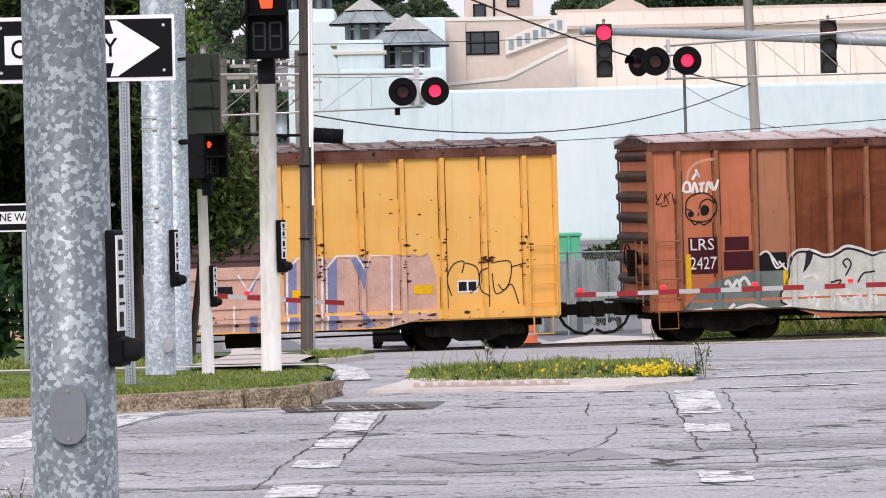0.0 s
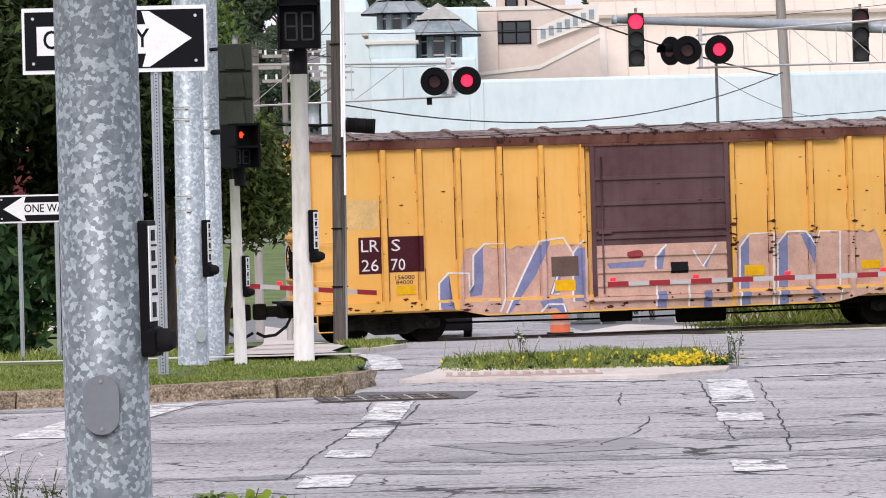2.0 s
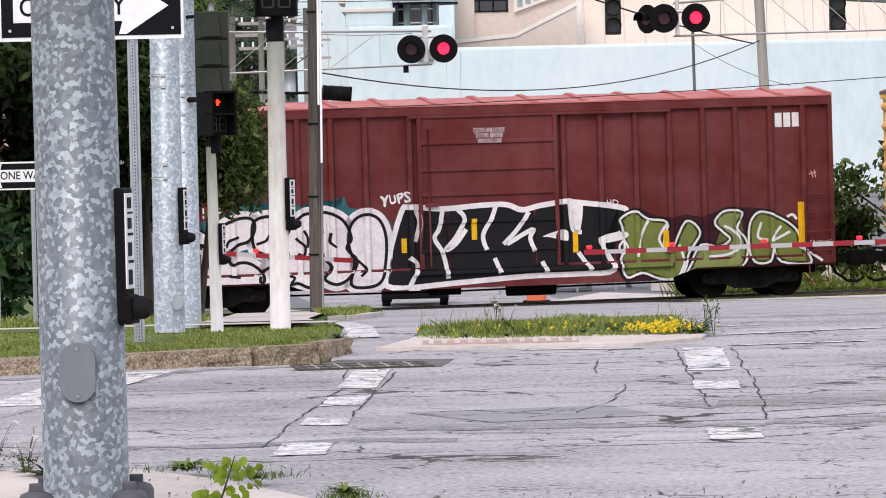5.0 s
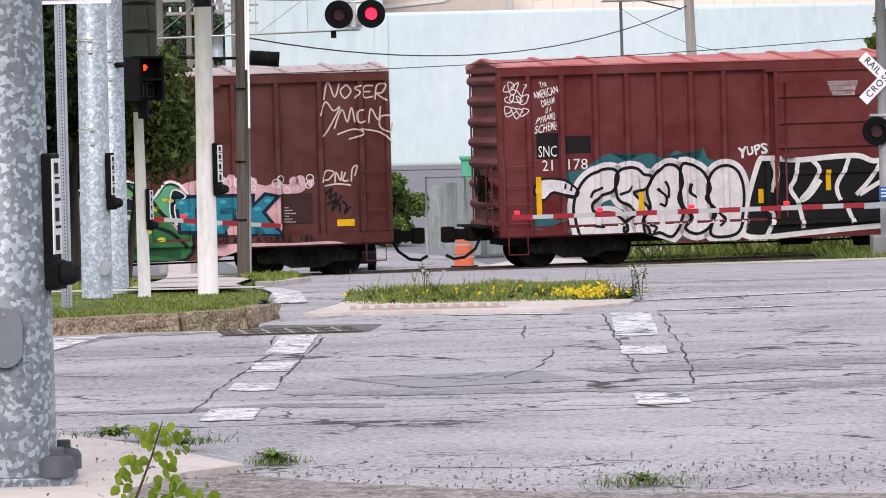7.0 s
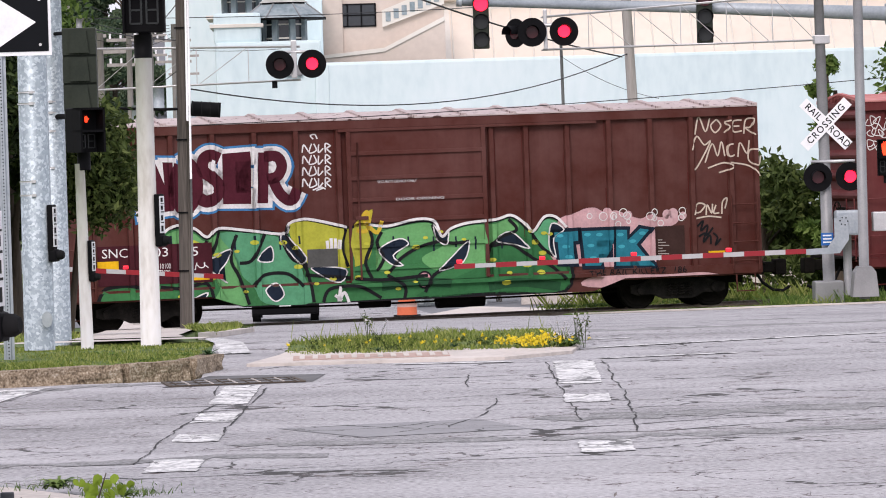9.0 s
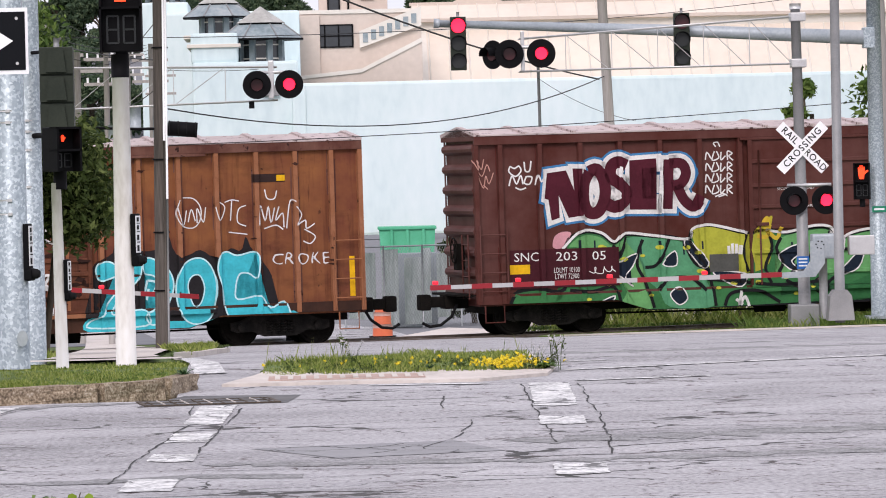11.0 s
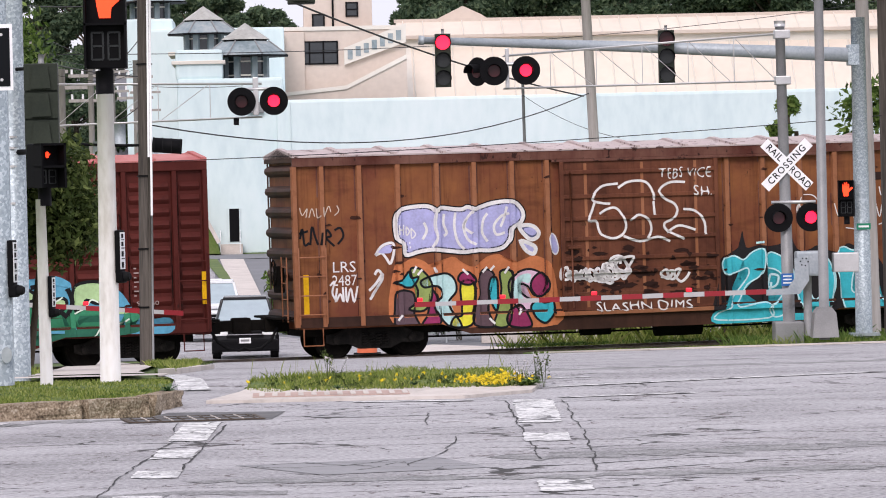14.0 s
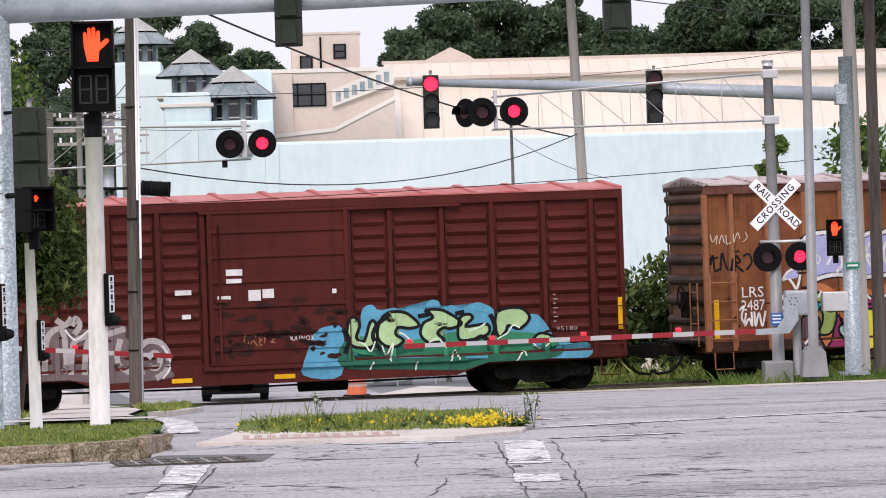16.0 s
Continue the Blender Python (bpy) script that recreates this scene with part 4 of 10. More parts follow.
    for i, (x, y, h) in enumerate(((-2.26, 20.4, 0.26), (-2.45, 20.8, 0.24), (-2.08, 20.3, 0.22), (-2.6, 20.5, 0.3), (-2.38, 20.2, 0.2), (2.0, 33.5, 0.24), (1.86, 33.15, 0.2), (0.42, 34.0, 0.22))):
        w = thing("weed", pose(x, y, 0.03), "wispy weed with thin stalks and pale seed heads", "weed", "weeds")
        wr = random.Random(500 + i)
        heads = []
        for k in range(11):
            a, q = wr.uniform(0, 6.3), wr.uniform(0.3, 1.3)
            px, py, top = 0.45 * h * q * math.cos(a), 0.45 * h * q * math.sin(a), h * wr.uniform(0.45, 1.0)
            part("stem", tubed([(0.1 * px, 0.1 * py, -0.03), (px * 0.5, py * 0.5, top * 0.6), (px, py, top)], [0.002, 0.0016, 0.001], 5), "leaf_olive", w)
            heads.append((px, py, top, 0.012, 0.012, 0.012, 5))
        cards("seed_heads", heads, 0.009, "pale_flower", w, 520 + i, shell=0.2)
        cards("leaves", [(0, 0, h * 0.3, h * 0.5, h * 0.5, h * 0.25, 60)], 0.012, "leaf_olive", w, 560 + i, shell=0.1)
        rosette(w, 22, h * 0.4, "leaf_olive", 540 + i)
    # single weeds
    for i, (x, y, z, h, m, sz, n) in enumerate(((1.92, 33.1, 0.02, 0.16, "leaf_mid", 0.025, 260), (-0.88, 31.6, 0.1, 0.12, "leaf_broad", 0.04, 70), (-1.3, 20.2, 0.03, 0.14, "leaf_mid", 0.022, 200), (-0.5, 18.75, 0.02, 0.11, "leaf_mid", 0.024, 260), (-0.95, 19.6, 0.03, 0.1, "leaf_mid", 0.03, 80),
                                                (1.05, 17.3, 0.02, 0.1, "leaf_mid", 0.025, 70), (0.4, 32.3, 0.07, 0.08, "leaf_broad", 0.025, 40), (1.0, 32.6, 0.07, 0.08, "leaf_broad", 0.025, 50), (-1.95, 20.0, 0.03, 0.16, "leaf_dark", 0.025, 130), (0.35, 34.2, 0.1, 0.31, "leaf_mid", 0.015, 60), (2.05, 33.3, 0.05, 0.31, "leaf_mid", 0.012, 50))):
        w = thing("weed", pose(x, y, z), "low green weed in a crack of the pavement", "weed", "weeds")
        wr = random.Random(150 + i)
        if h > 0.3:
            for k in range(5):
                a, q = wr.uniform(0, 6.3), wr.uniform(0.4, 1.0)
                px, py, top = 0.3 * h * q * math.cos(a), 0.3 * h * q * math.sin(a), h * wr.uniform(0.5, 1.0)
                part("stem", tubed([(0, 0, -0.1), (px * 0.4, py * 0.4, top * 0.6), (px, py, top)], [0.0025, 0.002, 0.0012], 5), "leaf_olive", w)
                cards("leaves", [(px * 0.7, py * 0.7, top * 0.75, 0.03, 0.03, top * 0.3, 14)], 0.012, "leaf_olive", w, 300 + 10 * i + k, shell=0.1)
        else:
            rosette(w, min(90, 20 + n // 4), h, m, 150 + i)
    blades("kerbside_tuft", [(-1.35 + 0.25 * g.normal(), 20.25 + 0.1 * g.normal(), 0.03) for _ in range(150)] + [(-0.95 + 0.12 * g.normal(), 19.7 + 0.1 * g.normal(), 0.03) for _ in range(160)] + [(-0.5 + 0.07 * g.normal(), 18.75 + 0.08 * g.normal(), 0.01) for _ in range(240)] + [(1.05 + 0.1 * g.normal(), 17.3 + 0.1 * g.normal(), 0.01) for _ in range(160)], 0.05, 0.0028, "leaf_mid", "weedy grass tufts along the near kerb", 31, 0.4)
    pb = [(g.uniform(-1.1, 2.2), 17.7 + 0.5 * g.normal(), 0.012, 0.002, 0.002, 0.002, 1) for _ in range(900)] + [(g.uniform(-3, -0.9), g.uniform(17, 19.6), 0.04, 0.002, 0.002, 0.002, 1) for _ in range(120)]
    tagged(cards("pebbles", pb, 0.012, "gravel", None, 6), "loose pebbles scattered at the street edge", "pebbles", kind="stuff")
    s = thing("sapling", pose(-0.88, 14.0, -0.06) @ Matrix.Scale(1.0, 4), "young vine sapling with lime green leaves", "plant")
    part("stem", tubed([(0, 0, 0), (0.02, 0, 0.3), (0.1, 0, 0.5), (0.14, 0, 0.62)], [0.008, 0.006, 0.004, 0.002], 6), "bark", s)
    part("stem", tubed([(0, 0, 0), (0.12, 0.02, 0.25), (0.24, 0, 0.33)], [0.006, 0.005, 0.002], 6), "bark", s)
    lr = random.Random(9)
    for k in range(300):
        u = lr.random()
        px, pz = (0.14 * u + lr.uniform(-0.1, 0.1), 0.1 + 0.52 * u) if k % 2 else (0.34 * u - 0.06 + lr.uniform(-0.06, 0.06), 0.1 + 0.26 * u + lr.uniform(-0.05, 0.05))
        bm = bmesh.new()
        w = lr.uniform(0.01, 0.023)
        vs = [bm.verts.new((a * w, b * w * 0.25, c * w)) for a, b, c in ((0, 0, 1), (0.75, 0.5, 0.6), (0.95, 0.8, -0.1), (0.5, 0.4, -0.8), (0, 0, -1.25), (-0.5, 0.4, -0.8), (-0.95, 0.8, -0.1), (-0.75, 0.5, 0.6))]
        bm.faces.new((vs[0], vs[1], vs[2], vs[3], vs[4]))
        bm.faces.new((vs[0], vs[4], vs[5], vs[6], vs[7]))
        part("leaf", bm, "leaf_lime", s, at=pose(px, lr.uniform(-0.05, 0.05), pz, lr.uniform(-40, 50), lr.uniform(-70, 70), lr.uniform(-60, 60)))


build_plants()


# ---- posts, signs and signals ----
def bands(parent, r, zs, mat_name="aluminium"):
    for z in zs:
        part("band", tubed([(0, 0, z), (0, 0, z + 0.014)], r + 0.006, 24), mat_name, parent)
        part("band_buckle", boxed(-0.02, 0.02, -r - 0.02, -r + 0.002, z - 0.006, z + 0.02), mat_name, parent)


def push_button(parent, x, y, z, s=1.0, turn=62):
    """A pedestrian button station: slim black housing, framed sign plate and round button head."""
    st = part("button_station", boxed(-0.06 * s, 0.06 * s, -0.022 * s, 0.03 * s, 0.03 * s, 0.44 * s, 0.012), "black", parent, at=pose(x, y, z, 0, 0, turn))
    part("sign_plate", boxed(-0.05 * s, 0.05 * s, -0.028 * s, -0.0225 * s, 0.07 * s, 0.42 * s, 0.002), "sign_white", st)
    for k, (z0, z1) in enumerate(((0.085, 0.14), (0.165, 0.175), (0.19, 0.24), (0.265, 0.275), (0.29, 0.33), (0.345, 0.352), (0.365, 0.405))):
        part("sign_bar", boxed(-0.03 * s, (0.03 if k % 2 else 0.012) * s, -0.031 * s, -0.0285 * s, z0 * s, z1 * s), "sign_black", st)
    part("button_box", boxed(-0.06 * s, 0.06 * s, -0.045 * s, 0.03 * s, -0.06 * s, 0.05 * s, 0.02), "black", st)
    part("button_head", tubed([(0, -0.045 * s, 0.0), (0, -0.08 * s, 0.0), (0, -0.1 * s, 0.0)], [0.045 * s, 0.042 * s, 0.03 * s], 16), "rubber", st)


def near_pole():
    t = thing("mast_pole", pose(-1.57, 17.8, 0.035), "thick galvanised steel signal pole with spangled zinc skin", "pole")
    part("shaft", tubed([(0, 0, 0.03), (-0.012, 0, 2.2), (-0.03, 0, 7.5)], [0.182, 0.176, 0.155], 48), "galv_near", t)
    b = part("base_plate", boxed(-0.25, 0.25, -0.25, 0.25, -0.01, 0.035, 0.006), "galv_near", t)
    for sx in (-1, 1):
        for sy in (-1, 1):
            part("nut_cover", tubed([(sx * 0.195, sy * 0.195, 0.035), (sx * 0.195, sy * 0.195, 0.095), (sx * 0.195, sy * 0.195, 0.115), (sx * 0.195, sy * 0.195, 0.125)], [0.075, 0.075, 0.064, 0.035], 20), "cap_grey", b)
            part("cover_tab", boxed(sx * 0.195 - 0.03, sx * 0.195 + 0.03, sy * 0.195 - 0.01, sy * 0.195 + 0.01, 0.1, 0.16, 0.008), "cap_grey", b)
    bm = bmesh.new()
    pts = [(0.075 * math.cos(a), 0.05 + 0.075 * math.sin(a)) for a in np.linspace(0, math.pi, 13)] + [(0.075 * math.cos(a), -0.05 + 0.075 * math.sin(a)) for a in np.linspace(math.pi, 2 * math.pi, 13)]
    prism(bm, pts, -0.202, -0.175)
    h = part("handhole_cover", bm, "cover_grey", t, "dull grey handhole cover", at=pose(-0.01, 0, 0.62))
    for z in (0.1, -0.1):
        part("screw", tubed([(0, -0.2, z), (0, -0.207, z)], 0.008, 10), "steel_grey", h)
    push_button(t, 0.18, -0.02, 0.88, 1.15, 77)


def plain_pole(name, x, y, h, r0, r1, mat_name, label, lean=0.0, sides=28, z=None):
    t = thing(name, pose(x, y, level(x, y) if z is None else z), label, "pole")
    part("shaft", tubed([(0, 0, -0.05), (lean * 0.5, 0, h * 0.5), (lean, 0, h)], [r0, (r0 + r1) / 2, r1], sides), mat_name, t)
    return t


def traffic_head(parent, x, y, z, w=0.34, secs=3, back=False, lit=0, s=None):
    """A signal head of stacked sections; back: seen from behind."""
    s = s or w
    hd = part("signal_head", boxed(-w / 2, w / 2, -0.1, 0.12, 0, secs * s, 0.015), "dark_green", parent, at=pose(x, y, z))
    for k in range(secs):
        zc = s * (k + 0.5)
        if back:
            part("section_door", prism(bmesh.new(), [(-w * 0.5, zc - s * 0.46), (w * 0.5, zc - s * 0.46), (w * 0.5, zc + s * 0.46), (-w * 0.5, zc + s * 0.46)], -0.1, -0.13), "dark_green", hd)
            part("section_ridge", prism(bmesh.new(), [(-w * 0.3, zc - s * 0.4), (w * 0.3, zc - s * 0.4), (w * 0.22, zc + s * 0.4), (-w * 0.22, zc + s * 0.4)], -0.13, -0.17), "dark_green", hd)
        else:
            on = k == secs - 1 and lit
            part("lens", prism(bmesh.new(), disc(0, zc, s * 0.4), -0.13, -0.1), "lamp_red" if on else "lamp_off" if k != secs - 1 else "lamp_dim", hd)
            vis = bmesh.new()
            n = 18
            rings = []
            for yy, r in ((-0.1, 0.45), (-0.3, 0.45), (-0.3, 0.42), (-0.1, 0.42)):
                rings.append([vis.verts.new((s * r * math.cos(a), yy if abs(yy) < 0.2 else yy + 0.1 * (1 - math.sin(a)) * 0.5, zc + s * r * math.sin(a))) for a in np.linspace(-0.5, math.pi + 0.5, n)])
            for a, b in zip(rings, rings[1:] + rings[:1]):
                for i in range(n - 1):
                    vis.faces.new((a[i], a[i + 1], b[i + 1], b[i]))
            part("visor", vis, "black", hd)
    part("cap", tubed([(0, 0, secs * s), (0, 0, secs * s + 0.1)], 0.03, 8), "steel_grey", hd)
    return hd


PALM = [(-0.32, -0.95), (0.3, -0.95), (0.36, -0.35), (0.92, 0.18), (0.88, 0.36), (0.72, 0.36), (0.42, 0.1), (0.42, 0.8), (0.34, 0.86), (0.24, 0.8), (0.2, 0.25), (0.16, 1.0), (0.07, 1.08), (-0.03, 1.0), (-0.04, 0.25),
        (-0.1, 0.98), (-0.19, 1.04), (-0.28, 0.96), (-0.26, 0.22), (-0.34, 0.72), (-0.43, 0.78), (-0.51, 0.7), (-0.48, -0.1)]


def walk_signal(parent, x, y, z, w, h, turn=0, symbol=0.4):
    """Two-section pedestrian signal: orange palm symbol above a dark countdown."""
    hd = part("pedestrian_signal", boxed(-w / 2, w / 2, -0.06, 0.1, 0, 2 * h, 0.012), "black", parent, at=pose(x, y, z, 0, 0, turn))
    for k in range(2):
        z0 = k * h
        bm = bmesh.new()
        for a in ((-w / 2, -w / 2 + 0.02, z0, z0 + h), (w / 2 - 0.02, w / 2, z0, z0 + h), (-w / 2, w / 2, z0 + h - 0.02, z0 + h)):
            box(bm, a[0], a[1], -0.2, -0.05, a[2], a[3])
        part("hood", bm, "black", hd)
    k = h * symbol
    part("stop_symbol", prism(bmesh.new(), [(a * k, h * 1.48 + b * k * 0.95) for a, b in PALM], -0.075, -0.062), "lamp_orange", hd, "glowing orange stop symbol")
    for dx in (-0.13 * w * 1.5, 0.13 * w * 1.5):
        for x0, x1, zz0, zz1 in ((-0.07, -0.05, 0.2, 0.8), (0.05, 0.07, 0.2, 0.8), (-0.06, 0.06, 0.78, 0.82), (-0.06, 0.06, 0.18, 0.22), (-0.06, 0.06, 0.48, 0.52)):
            part("digit_segment", boxed(dx + x0 * w * 2.2, dx + x1 * w * 2.2, -0.068, -0.061, zz0 * h, zz1 * h), "lamp_off", hd)
    part("bracket", tubed([(0, 0, -0.16), (0, 0, 0.02)], 0.06, 12), "black", hd)


def one_way(name, x, y, z, w, h, sign, label, posts, group):
    """A black sign with a white arrow and its words cut into the shaft."""
    s = thing(name, pose(x, y, z), label, "sign", group)
    part("panel", boxed(-w / 2, w / 2, -0.004, 0.0, -h / 2, h / 2), "sign_white", s)
    part("face", boxed(-w / 2 + 0.035 * h * 1.2, w / 2 - 0.035 * h * 1.2, -0.008, -0.0045, -h / 2 + 0.06 * h, h / 2 - 0.06 * h), "sign_black", s)
    a = [(-0.42 * w, -0.22 * h), (0.17 * w, -0.22 * h), (0.15 * w, -0.42 * h), (0.19 * w, -0.42 * h), (0.42 * w, 0), (0.19 * w, 0.42 * h), (0.15 * w, 0.42 * h), (0.17 * w, 0.22 * h), (-0.42 * w, 0.22 * h)]
    part("arrow", prism(bmesh.new(), [(q * sign, r) for q, r in a][::sign], -0.012, -0.0085), "sign_white", s)
    lettering("lettering", "ONE WAY", 0.4 * h, "sign_black", s, pose(-0.1 * w * sign, -0.0135, 0), width=0.86, offset=0.004 * h)
    for bx in (-0.44, 0.44):
        for bz in (-0.34, 0.34):
            part("bolt", tubed([(bx * w, -0.014, bz * h), (bx * w, -0.009, bz * h)], 0.012, 8), "aluminium", s)
    for px, z0, r in posts:
        bm = bmesh.new()
        prism(bm, [(-0.04, 0.03), (-0.04, 0.02), (-0.022, 0.02), (-0.014, 0), (0.014, 0), (0.022, 0.02), (0.04, 0.02), (0.04, 0.03), (0.024, 0.03), (0.016, 0.012), (-0.016, 0.012), (-0.024, 0.03)], z0 - z, h / 2)
        pl = part("post", bm, "galv_plain", s, at=Matrix(((1, 0, 0, px), (0, 1, 0, 0.002), (0, 0, 1, 0), (0, 0, 0, 1))) @ Matrix(((r, 0, 0, 0), (0, 0, r, 0), (0, 1, 0, 0), (0, 0, 0, 1))))
        if r > 0.9:
            bm = bmesh.new()
            for k in range(int((h / 2 - z0 + z) / 0.0254)):
                zc = z0 - z + 0.0127 + 0.0254 * k
                prism(bm, disc(0, zc, 0.0055, 6), -0.0012, 0.0)
            part("perforation", bm, "black", pl, at=Matrix(((1, 0, 0, 0), (0, 0, 1, 0), (0, 1, 0, 0), (0, 0, 0, 1))))
            tagged(pl.children[0], kind="stuff")
    return s


def flasher(parent, x, y, z, r=0.3, lit=False, turn=0):
    """A railway crossing lamp: black disc, hooded red lens."""
    f = part("flasher", prism(bmesh.new(), disc(0, 0, r, 28), -0.03, 0.0), "black", parent, at=pose(x, y, z, 0, 0, turn))
    part("lens", prism(bmesh.new(), disc(0, 0, r * 0.42, 20), -0.06, -0.031), "lamp_red" if lit else "lamp_dim", f)
    bm = bmesh.new()
    n = 16
    rings = []
    for yy, q in ((-0.03, 0.5), (-0.28, 0.5), (-0.28, 0.47), (-0.03, 0.47)):
        rings.append([bm.verts.new((r * q * math.cos(a), yy, r * q * math.sin(a))) for a in np.linspace(-0.2, math.pi + 0.2, n)])
    for a, b in zip(rings, rings[1:] + rings[:1]):
        for i in range(n - 1):
            bm.faces.new((a[i], a[i + 1], b[i + 1], b[i]))
    part("hood", bm, "black", f)
    part("lamp_housing", tubed([(0, 0, 0), (0, 0.16, 0)], [r * 0.5, r * 0.4], 16), "steel_grey", f)


def truss(parent, x0, x1, zt0, zt1, zb0, zb1, n, r=0.022):
    """A cantilever of two chords in depth, with posts and diagonals."""
    for yy in (0, 0.6):
        part("top_chord", tubed([(x0, yy, zt0), (x1, yy, zt1)], r, 8), "aluminium", parent)
        part("bottom_chord", tubed([(x0, yy, zb0), (x1, yy, zb1)], r, 8), "aluminium", parent)
    for k in range(1, n):
        u = k / n
        x, zt, zb = x0 + (x1 - x0) * u, zt0 + (zt1 - zt0) * u, zb0 + (zb1 - zb0) * u
        part("truss_post", tubed([(x, 0, zb), (x, 0, zt)], r * 0.6, 6), "aluminium", parent)
        xn = x0 + (x1 - x0) * (k - 1) / n
        zn = zb0 + (zb1 - zb0) * (k - 1) / n
        part("diagonal", tubed([(x, 0, zt), (xn, 0.6, zn)], r * 0.5, 6), "aluminium", parent)


def crossing_signals():
    base = level(10.5, 87.5) + 0.2
    t = thing("crossing_mast", pose(10.5, 87.5, 0), "grey railway crossing mast with crossbuck, flashers and cantilever", "crossing signal")
    part("mast", tubed([(0.03, 0, base), (-0.04, 0, 4.8)], [0.13, 0.1], 20), "steel_grey", t)
    part("mast_cap", tubed([(-0.04, 0, 4.78), (-0.04, 0, 4.9)], 0.12, 12), "aluminium", t)
    part("foundation", boxed(-0.3, 0.3, -0.3, 0.3, base - 0.3, base + 0.3, 0.03), "steel_grey", t)
    for z in (4.62, 3.66):
        part("clamp", boxed(-0.16, 0.16, -0.16, 0.2, z - 0.09, z + 0.09, 0.02), "aluminium", t)
    truss(t, -0.05, -5.8, 4.64, 4.3, 3.66, 3.62, 6, 0.016)
    part("lamp_bracket", boxed(-5.78, -5.7, -0.06, 0.06, 3.62, 4.45, 0.02), "aluminium", t)
    part("cross_arm", tubed([(-6.1, -0.05, 4.12), (-5.3, -0.05, 4.12)], 0.04, 8), "aluminium", t)
    flasher(t, -6.02, -0.1, 3.98, 0.3, False)
    flasher(t, -5.36, -0.1, 3.98, 0.3, True)
    flasher(t, -6.34, 0.14, 3.98, 0.3, False, -48)
    for a, y in ((-45, -0.15), (45, -0.165)):
        bl = part("crossbuck_blade", boxed(-0.66, 0.66, -0.004, 0.004, -0.115, 0.115, 0.002), "sign_white", t, at=pose(0.03, y, 1.9) @ Matrix.Rotation(radians(-a), 4, "Y"))
        if a > 0:
            lettering("lettering", "CROSSING", 0.2, "sign_black", bl, pose(0, -0.0065, 0), width=0.95, space=1.22, offset=0.002)
        else:
            lettering("lettering", "RAIL", 0.2, "sign_black", bl, pose(-0.36, -0.0065, 0), width=0.95, space=1.1, offset=0.002)
            lettering("lettering", "ROAD", 0.2, "sign_black", bl, pose(0.38, -0.0065, 0), width=0.95, space=1.1, offset=0.002)
    part("cross_arm", tubed([(-0.3, -0.1, 1.12), (0.62, -0.1, 1.12)], 0.035, 8), "aluminium", t)
    flasher(t, -0.17, -0.16, 0.8, 0.3, False)
    flasher(t, 0.5, -0.16, 0.8, 0.3, True)
    part("notice", boxed(-0.14, 0.12, -0.18, -0.17, -0.62, -0.36, 0.003), "sign_blue", t)
    for k in range(3):
        part("notice_bar", boxed(-0.1, 0.08, -0.184, -0.181, -0.57 + 0.07 * k, -0.54 + 0.07 * k), "sign_white", t)
    m = thing("gate_mechanism", pose(11.0, 87.1, 0), "grey railway gate motor with striped arm lowered", "gate")
    part("pedestal", tubed([(-0.1, 0.2, base), (-0.1, 0.2, -0.3)], 0.09, 12), "steel_grey", m)
    part("motor_case", boxed(-0.35, 0.3, -0.1, 0.35, -0.42, 0.1, 0.05), "galv_plain", m)
    part("counterweight_arm", prism(bmesh.new(), [(-1.0, -0.68), (-0.55, -0.66), (-0.4, -0.45), (-0.4, -0.05), (-0.12, 0.0), (-0.1, -0.5), (-0.3, -0.78), (-1.0, -0.8)], -0.16, -0.1), "galv_plain", m)
    part("relay_box", boxed(0.42, 0.95, -0.1, 0.2, -0.35, 0.05, 0.02), "aluminium", m)
    for k in range(6):
        part("bolt", tubed([(-0.2 + 0.08 * math.cos(k), -0.17, -0.12 + 0.08 * math.sin(k)), (-0.2 + 0.08 * math.cos(k), -0.1, -0.12 + 0.08 * math.sin(k))], 0.016, 6), "black", m)
    gate_arm(m, -1.0, -0.72, -8.29, -0.82, 17, (0.015, 0.25, 0.51, 0.78))
    # the far carriageway's gate and cantilever
    t = thing("crossing_mast", pose(-6.9, 89, 0), "grey railway crossing mast with cantilever and flashers among leaves", "crossing signal")
    part("mast", tubed([(0, 0, level(-6.9, 89)), (0, 0, 4.3)], 0.12, 16), "steel_grey", t)
    truss(t, 0, 6.55, 3.98, 3.87, 3.02, 3.17, 6, 0.016)
    part("lamp_bracket", boxed(6.36, 6.48, -0.08, 0.08, 3.2, 4.0, 0.02), "aluminium", t)
    part("cross_arm", tubed([(6.1, -0.05, 3.75), (6.8, -0.05, 3.75)], 0.035, 8), "aluminium", t)
    flasher(t, 6.12, -0.1, 3.49, 0.3, False)
    flasher(t, 6.8, -0.1, 3.49, 0.3, True)
    part("bell", tubed([(6.0, 0, 3.0), (6.0, 0, 3.15)], 0.06, 10), "black", t)
    m = thing("gate_mechanism", pose(-6.6, 90.5, 0), "railway gate with striped arm lowered behind the posts", "gate")
    part("pedestal", tubed([(0, 0, level(-6.6, 90.5)), (0, 0, -0.4)], 0.09, 12), "steel_grey", m)
    part("motor_case", boxed(-0.3, 0.3, -0.2, 0.2, -0.8, -0.3, 0.04), "galv_plain", m)
    gate_arm(m, 0.3, -0.66, 4.46, -0.98, 10, (0.5, 0.98))


